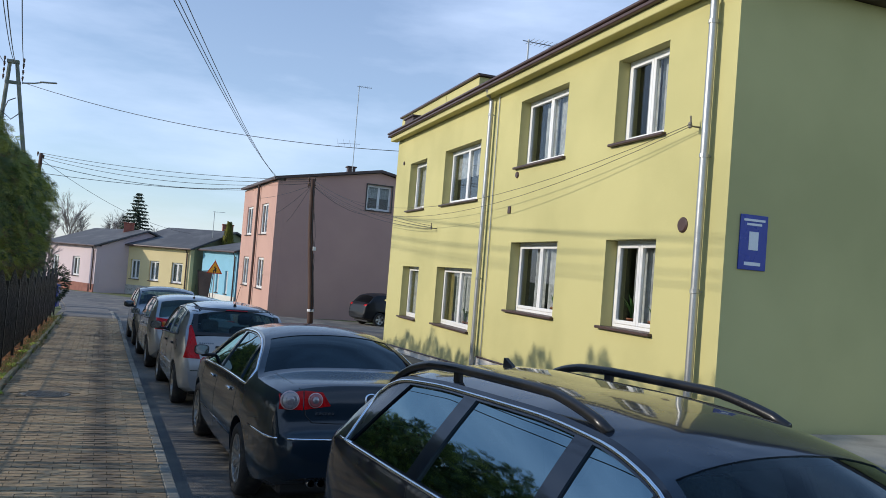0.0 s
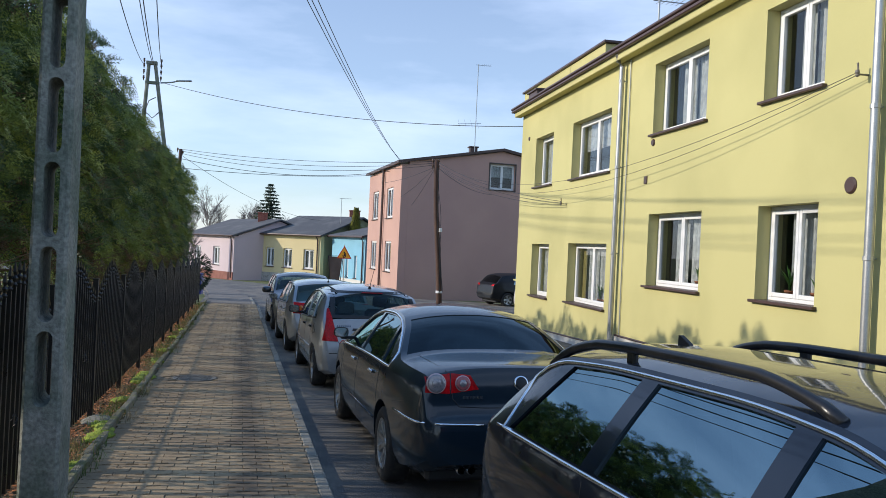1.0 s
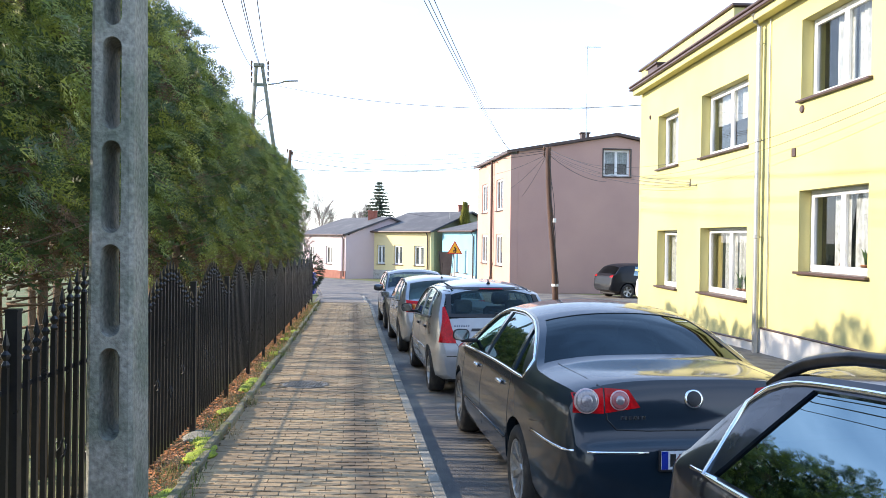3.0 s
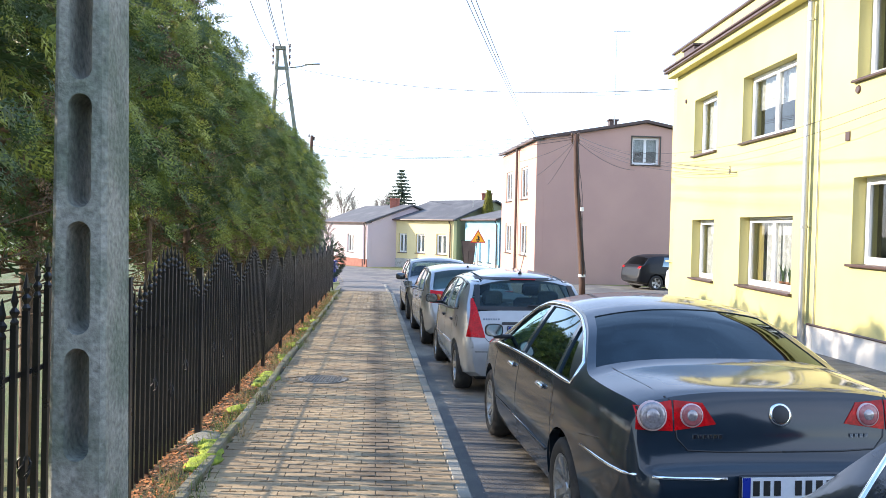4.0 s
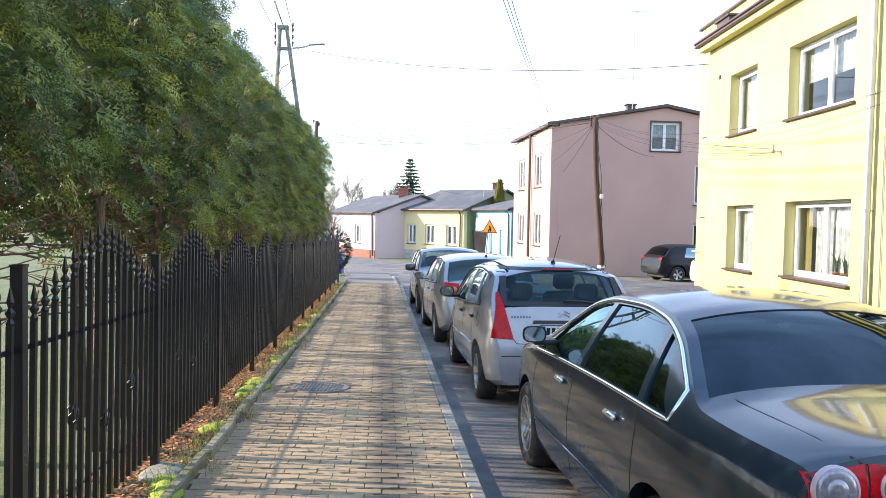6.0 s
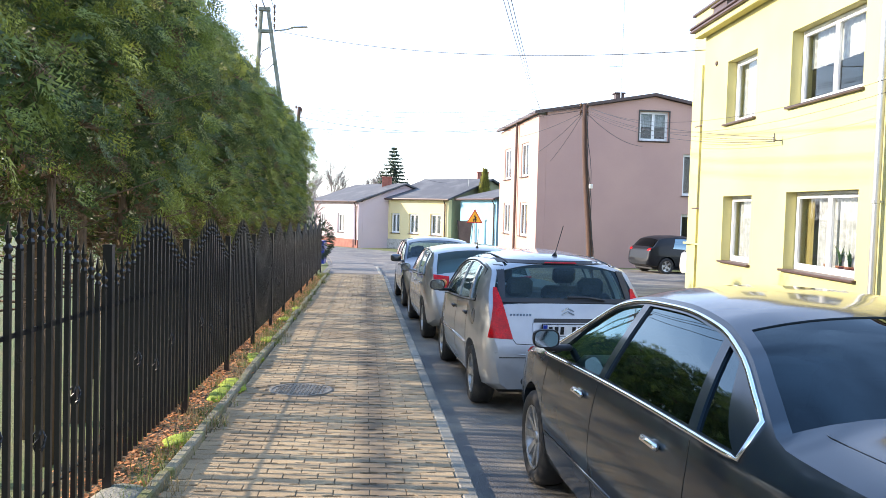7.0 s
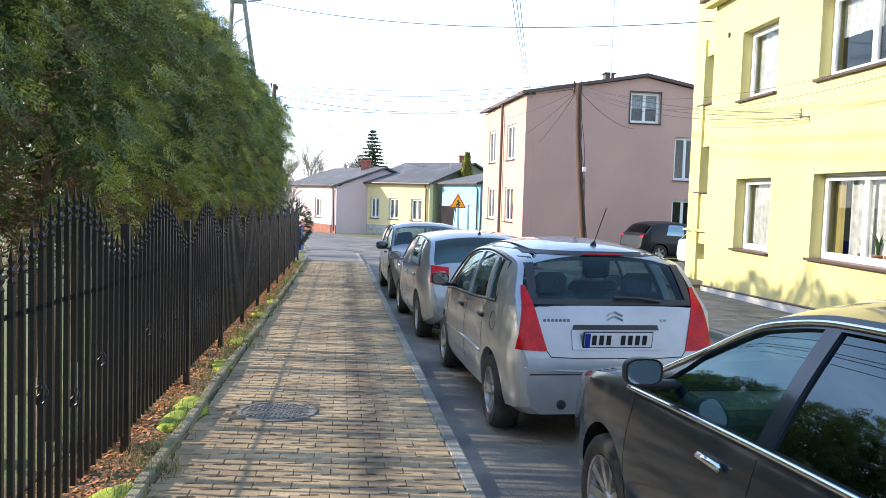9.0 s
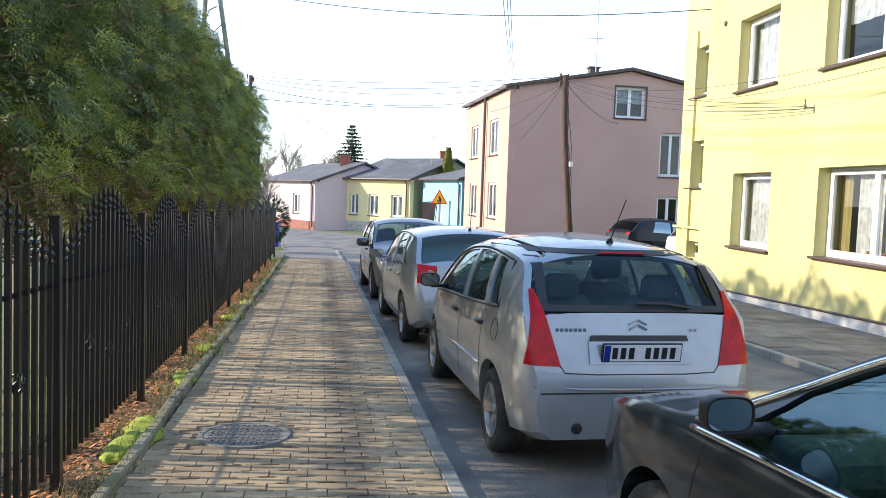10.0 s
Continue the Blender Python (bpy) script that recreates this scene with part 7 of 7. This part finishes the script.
# warning sign and the dark open gate leaf by the blue house
sign = empty("warning_sign", Matrix.Translation((3.25, 49.5, ground_z(49.5) - 0.1)))
tagged(sign, "yellow triangular warning sign with red border on a post", "road sign")
part("post", tube([(0, 0, 0), (0, 0, 2.8)], 0.03, 8), M["zinc"], sign)
for nm, r, y, mt in (("board", 0.53, -0.05, "sign_red"), ("field", 0.42, -0.072, "sign_yellow")):
    bm = bmesh.new()
    add_extrude(bm, [(r * math.sin(t), y, 2.22 + r * math.cos(t)) for t in (0, 2 * math.pi / 3, 4 * math.pi / 3)], (0, 0.02, 0))
    part(nm, bm, M[mt], sign)
for x, z, w, h, rot in ((0.0, 2.33, 0.08, 0.1, 0), (0.03, 2.2, 0.10, 0.2, 0.3), (-0.06, 2.08, 0.05, 0.18, -0.3), (0.06, 2.08, 0.05, 0.18, 0.4)):
    bm = bmesh.new()
    add_box(bm, (0, 0, 0), (w, 0.006, h), m=Matrix.Translation((x, -0.078, z)) @ Matrix.Rotation(rot, 4, "Y"))
    part("symbol", bm, M["sign_black"], sign)
gate = empty("gate_leaf", Matrix.Translation((2.3, 51.5, ground_z(51.5) - 0.1)) @ Matrix.Rotation(radians(25), 4, "Z"))
tagged(gate, "dark metal gate leaf with trapezoid panel", "gate")
bm = bmesh.new()
add_extrude(bm, [(0.35, 0, 0.2), (0.9, 0, 0.2), (1.1, 0, 2.05), (0.10, 0, 2.05)], (0, 0.05, 0))
part("panel", bm, M["roof_dark"], gate)
bm = bmesh.new()
add_tube(bm, [(0.33, -0.02, 0.0), (0.07, -0.02, 2.1), (1.15, -0.02, 2.1), (0.95, -0.02, 0.0)], 0.04, 6)
part("gate_frame", bm, M["black_metal"], gate)
bin_ = empty("wheelie_bin", Matrix.Translation((-4.15, 38.5, ground_z(38.5) - 0.12)))
tagged(bin_, "blue plastic rubbish bin beside the fence end", "bin")
bm = bmesh.new()
add_prism(bm, [(-0.24, -0.27), (0.24, -0.27), (0.28, 0.27), (-0.28, 0.27)], 0.08, 0.98)
part("body", bm, M["sign_blue"], bin_)
part("lid", box((0, 0, 1.02), (0.60, 0.62, 0.07), bevel=0.02), M["sign_blue"], bin_)


# ---- trees in the distance ----
def spruce(m, h):
    t = empty("spruce_tree", m)
    tagged(t, "dark green spruce standing behind the low houses", "tree")
    rnd = random.Random(3)
    part("trunk", tube([(0, 0, 0), (0, 0, h * 0.97)], 0.16, 7, 0.02), M["bark"], t)
    quads = []
    z = h * 0.25
    while z < h:
        f = (z - h * 0.25) / (h * 0.75)
        ln = (1 - f) ** 0.9 * h * 0.33 + 0.12
        for k in range(8):
            a = k * 0.79 + z * 5 + rnd.uniform(-0.2, 0.2)
            d = Vector((math.cos(a), math.sin(a), 0))
            l2 = ln * rnd.uniform(0.7, 1.1)
            n = max(3, int(l2 / 0.16))
            for j in range(n):
                g = (j + 1) / n
                p = Vector((0, 0, z)) + d * l2 * g + Vector((0, 0, -0.30 * l2 * g + 0.18 * l2 * g * g))
                for s in range(4):
                    o = Vector((rnd.uniform(-1, 1), rnd.uniform(-1, 1), rnd.uniform(-0.9, 0.1))) * 0.26
                    w = d.cross(o).normalized() * 0.06
                    quads.append((p - w, p + w, p + o + w * 0.3, p + o - w * 0.3))
        z += h * 0.034
    part("crown", quads_mesh("crown", quads, [M["spruce"]]), None, t)


spruce(Matrix.Translation((-2.2, 75, -1.3)), 8.4)
cyp = empty("golden_cypress", Matrix.Translation((4.65, 60.2, -1.1)))
tagged(cyp, "small golden-green conifer between two low houses", "tree")
rnd = random.Random(8)
part("trunk", tube([(0, 0, 0), (0, 0, 4.5)], 0.08, 6, 0.02), M["bark"], cyp)
quads = []
for _ in range(1500):
    z = rnd.uniform(0.4, 5.6)
    r = 0.72 * (1 - (z / 5.8) ** 2.2) * rnd.uniform(0.75, 1.05)
    a = rnd.uniform(0, 6.28)
    p = Vector((r * math.cos(a), r * math.sin(a), z))
    o = Vector((math.cos(a) * 0.5, math.sin(a) * 0.5, 1)) * 0.26
    w = Vector((-math.sin(a), math.cos(a), 0)) * 0.07
    quads.append((p - w, p + w, p + o + w * 0.3, p + o - w * 0.3))
part("crown", quads_mesh("crown", quads, [M["cypress"]]), None, cyp)


def bare_tree(m, h, seed, label, spread=0.55, r0=0.12, levels=4):
    rnd = random.Random(seed)
    t = empty("bare_tree", m)
    tagged(t, label, "tree", "bare winter trees")
    bm = bmesh.new()

    def grow(p, d, ln, r, lv):
        q = p + d * ln
        mid = p.lerp(q, 0.5) + Vector((rnd.gauss(0, 0.04), rnd.gauss(0, 0.04), 0)) * ln
        add_tube(bm, [p, mid, q], r, 4 if lv < levels else 6, r * 0.62, cap=False)
        if lv > 0:
            for _ in range(4 if lv > 1 else 5):
                nd = (d + Vector((rnd.uniform(-1, 1), rnd.uniform(-1, 1), rnd.uniform(-0.35, 0.8))) * spread).normalized()
                grow(p.lerp(q, rnd.uniform(0.45, 1.0)), nd, ln * rnd.uniform(0.55, 0.75), r * 0.58, lv - 1)

    grow(Vector((0, 0, 0)), Vector((0, 0, 1)), h * 0.36, r0, levels)
    part("crown", bm, M["twig"], t)


for i, (x, y, h) in enumerate(((-9.0, 92, 10.6), (-6.0, 98, 10.2), (-3.9, 102, 10.4), (-12.5, 96, 9.0), (-2.0, 106, 9.6))):
    bare_tree(Matrix.Translation((x, y, -1.7)), h, i, "bare grey winter tree behind the low houses", 0.58, 0.12, 5)
bare_tree(Matrix.Translation((-5.2, 44, -0.8)), 5.2, 31, "slender bare shrub beyond the hedge", 0.4, 0.05)
bare_tree(Matrix.Translation((-5.9, 48, -0.9)), 3.6, 33, "dark bare shrub with hanging twigs", 0.9, 0.07)
bush = empty("conifer_bush", Matrix.Translation((-3.9, 34.5, ground_z(34.5) - 0.1)))
tagged(bush, "dark green rounded conifer bush at the end of the hedge", "bush")
rnd = random.Random(17)
part("trunk", tube([(0, 0, 0), (0, 0, 1.2)], 0.05, 6, 0.02), M["bark"], bush)
quads = []
for _ in range(1300):
    d = Vector((rnd.gauss(0, 1), rnd.gauss(0, 1), rnd.gauss(0, 1))).normalized()
    p = Vector((d.x * 0.75, d.y * 0.75, 1.25 + d.z * 0.75)) * rnd.uniform(0.8, 1.02)
    spray(quads, p, d + Vector((0, 0, 0.3)), 0.14, rnd)
part("crown", quads_mesh("crown", quads, [M["spruce"]]), None, bush)

# manhole cover in the pavement
mh = empty("manhole_cover", Matrix.Translation(street(0, 0) * 0 + Vector((-1.12, 12.73, ground_z(12.73) + 0.004))) @ Matrix.Rotation(radians(SLOPE), 4, "X"))
tagged(mh, "round cast-iron manhole cover with a ribbed pattern", "manhole cover")
bm = bmesh.new()
add_lathe(bm, [(0.0, 0.0), (0.285, 0.0), (0.287, 0.006), (0.315, 0.006), (0.318, -0.02)], 40)
part("rim", bm, M["iron"], mh, sharp=40)
bm = bmesh.new()
for i in range(-7, 8):
    for j in range(-7, 8):
        x, y = i * 0.038, j * 0.038
        if math.hypot(x, y) < 0.265:
            add_box(bm, (x, y, 0.004), (0.026, 0.010, 0.008) if (i + j) % 2 else (0.010, 0.026, 0.008))
tagged(part("tread_pattern", bm, M["iron"], mh), "raised cast-iron tread pattern", kind="stuff")

# ---- paving blocks, wavy-edged, in rows across the pavement ----
BL, BW = 0.228, 0.114


def block_mesh():
    bm = bmesh.new()
    a, b, w = BL / 2 - 0.0025, BW / 2 - 0.002, 0.009
    loop = [(-a, -b + w), (-a * 0.62, -b + w), (-a * 0.38, -b - w * 0.4), (a * 0.38, -b - w * 0.4), (a * 0.62, -b + w), (a, -b + w), (a, b - w * 0.4 + w * 0.4), (a * 0.62, b + w * 0.3), (a * 0.38, b - w), (-a * 0.38, b - w), (-a * 0.62, b + w * 0.3), (-a, b)]
    n = len(loop)
    top = [bm.verts.new((x * 0.978, y * 0.955, 0.0)) for x, y in loop]
    mid = [bm.verts.new((x, y, -0.0035)) for x, y in loop]
    low = [bm.verts.new((x, y, -0.02)) for x, y in loop]
    bm.faces.new(top)
    for r0, r1 in ((mid, top), (low, mid)):
        for i in range(n):
            bm.faces.new((r0[i], r0[(i + 1) % n], r1[(i + 1) % n], r1[i]))
    return mesh_of(bm, "paving_block")


block_me = block_mesh()
block_me.materials.append(M["paver_one"])
bco = np.array([v.co[:] for v in block_me.vertices])
bfaces = [tuple(p.vertices) for p in block_me.polygons]
rnd = random.Random(77)
verts, faces, singles = [], [], 0
row = 0
u = -6.0
tilt = Matrix.Rotation(fy, 4, "Z") @ Matrix.Rotation(radians(SLOPE), 4, "X")
while u < 31.5:
    v = -1.925 + BL / 2 + (0 if row % 2 else -BL / 2)
    while v < -0.10:
        c = clamp(v, -1.925 + 0.06, -0.10 - 0.06)
        p = street(c, u, 0.004 + rnd.uniform(-0.002, 0.003))
        if math.hypot(p.x + 1.12, p.y - 12.73) > 0.36:
            m4 = Matrix.Translation(p) @ tilt @ Matrix.Rotation(rnd.gauss(0, 0.012), 4, "X") @ Matrix.Rotation(rnd.gauss(0, 0.012), 4, "Y") @ Matrix.Rotation(rnd.gauss(0, 0.012), 4, "Z")
            if 8.0 < u < 12.2 and singles < 300:
                singles += 1
                ob = part("paving_block", block_me, None, pavement)
                ob.matrix_basis = m4
            else:
                mm = np.array(m4)
                sx = 0.55 if abs(c - v) > 0.02 else 1.0
                base = len(verts)
                verts.extend(map(tuple, (bco * (sx, 1, 1)) @ mm[:3, :3].T + mm[:3, 3]))
                faces.extend(tuple(i + base for i in f) for f in bfaces)
        v += BL
    u += BW
    row += 1
me = bpy.data.meshes.new("paving_blocks")
me.from_pydata(verts, [], faces)
me.materials.append(M["paver"])
blocks = new("paving_blocks", me)
blocks.parent = pavement
tagged(blocks, "brown wavy concrete paving blocks", kind="stuff")

# worn concrete slabs of the pavement along the yellow house
bm = bmesh.new()
add_box(bm, (0, 0, 0), (0.482, 0.482, 0.06), bevel=0.008)
slab_me = mesh_of(bm, "paving_slab")
slab_me.materials.append(M["slab"])
rnd = random.Random(91)
for i in range(4):
    for k in range(44):
        p = street(ROAD_W + 0.39 + 0.495 * i, 2.2 + 0.495 * (k + 0.5 * (i % 2)), 0.008 + rnd.uniform(-0.005, 0.006))
        if p.x < FX - 0.32:
            ob = part("paving_slab", slab_me, None, far_walk)
            ob.matrix_basis = Matrix.Translation(p) @ tilt @ Matrix.Rotation(rnd.gauss(0, 0.01), 4, "X") @ Matrix.Rotation(rnd.gauss(0, 0.01), 4, "Y")
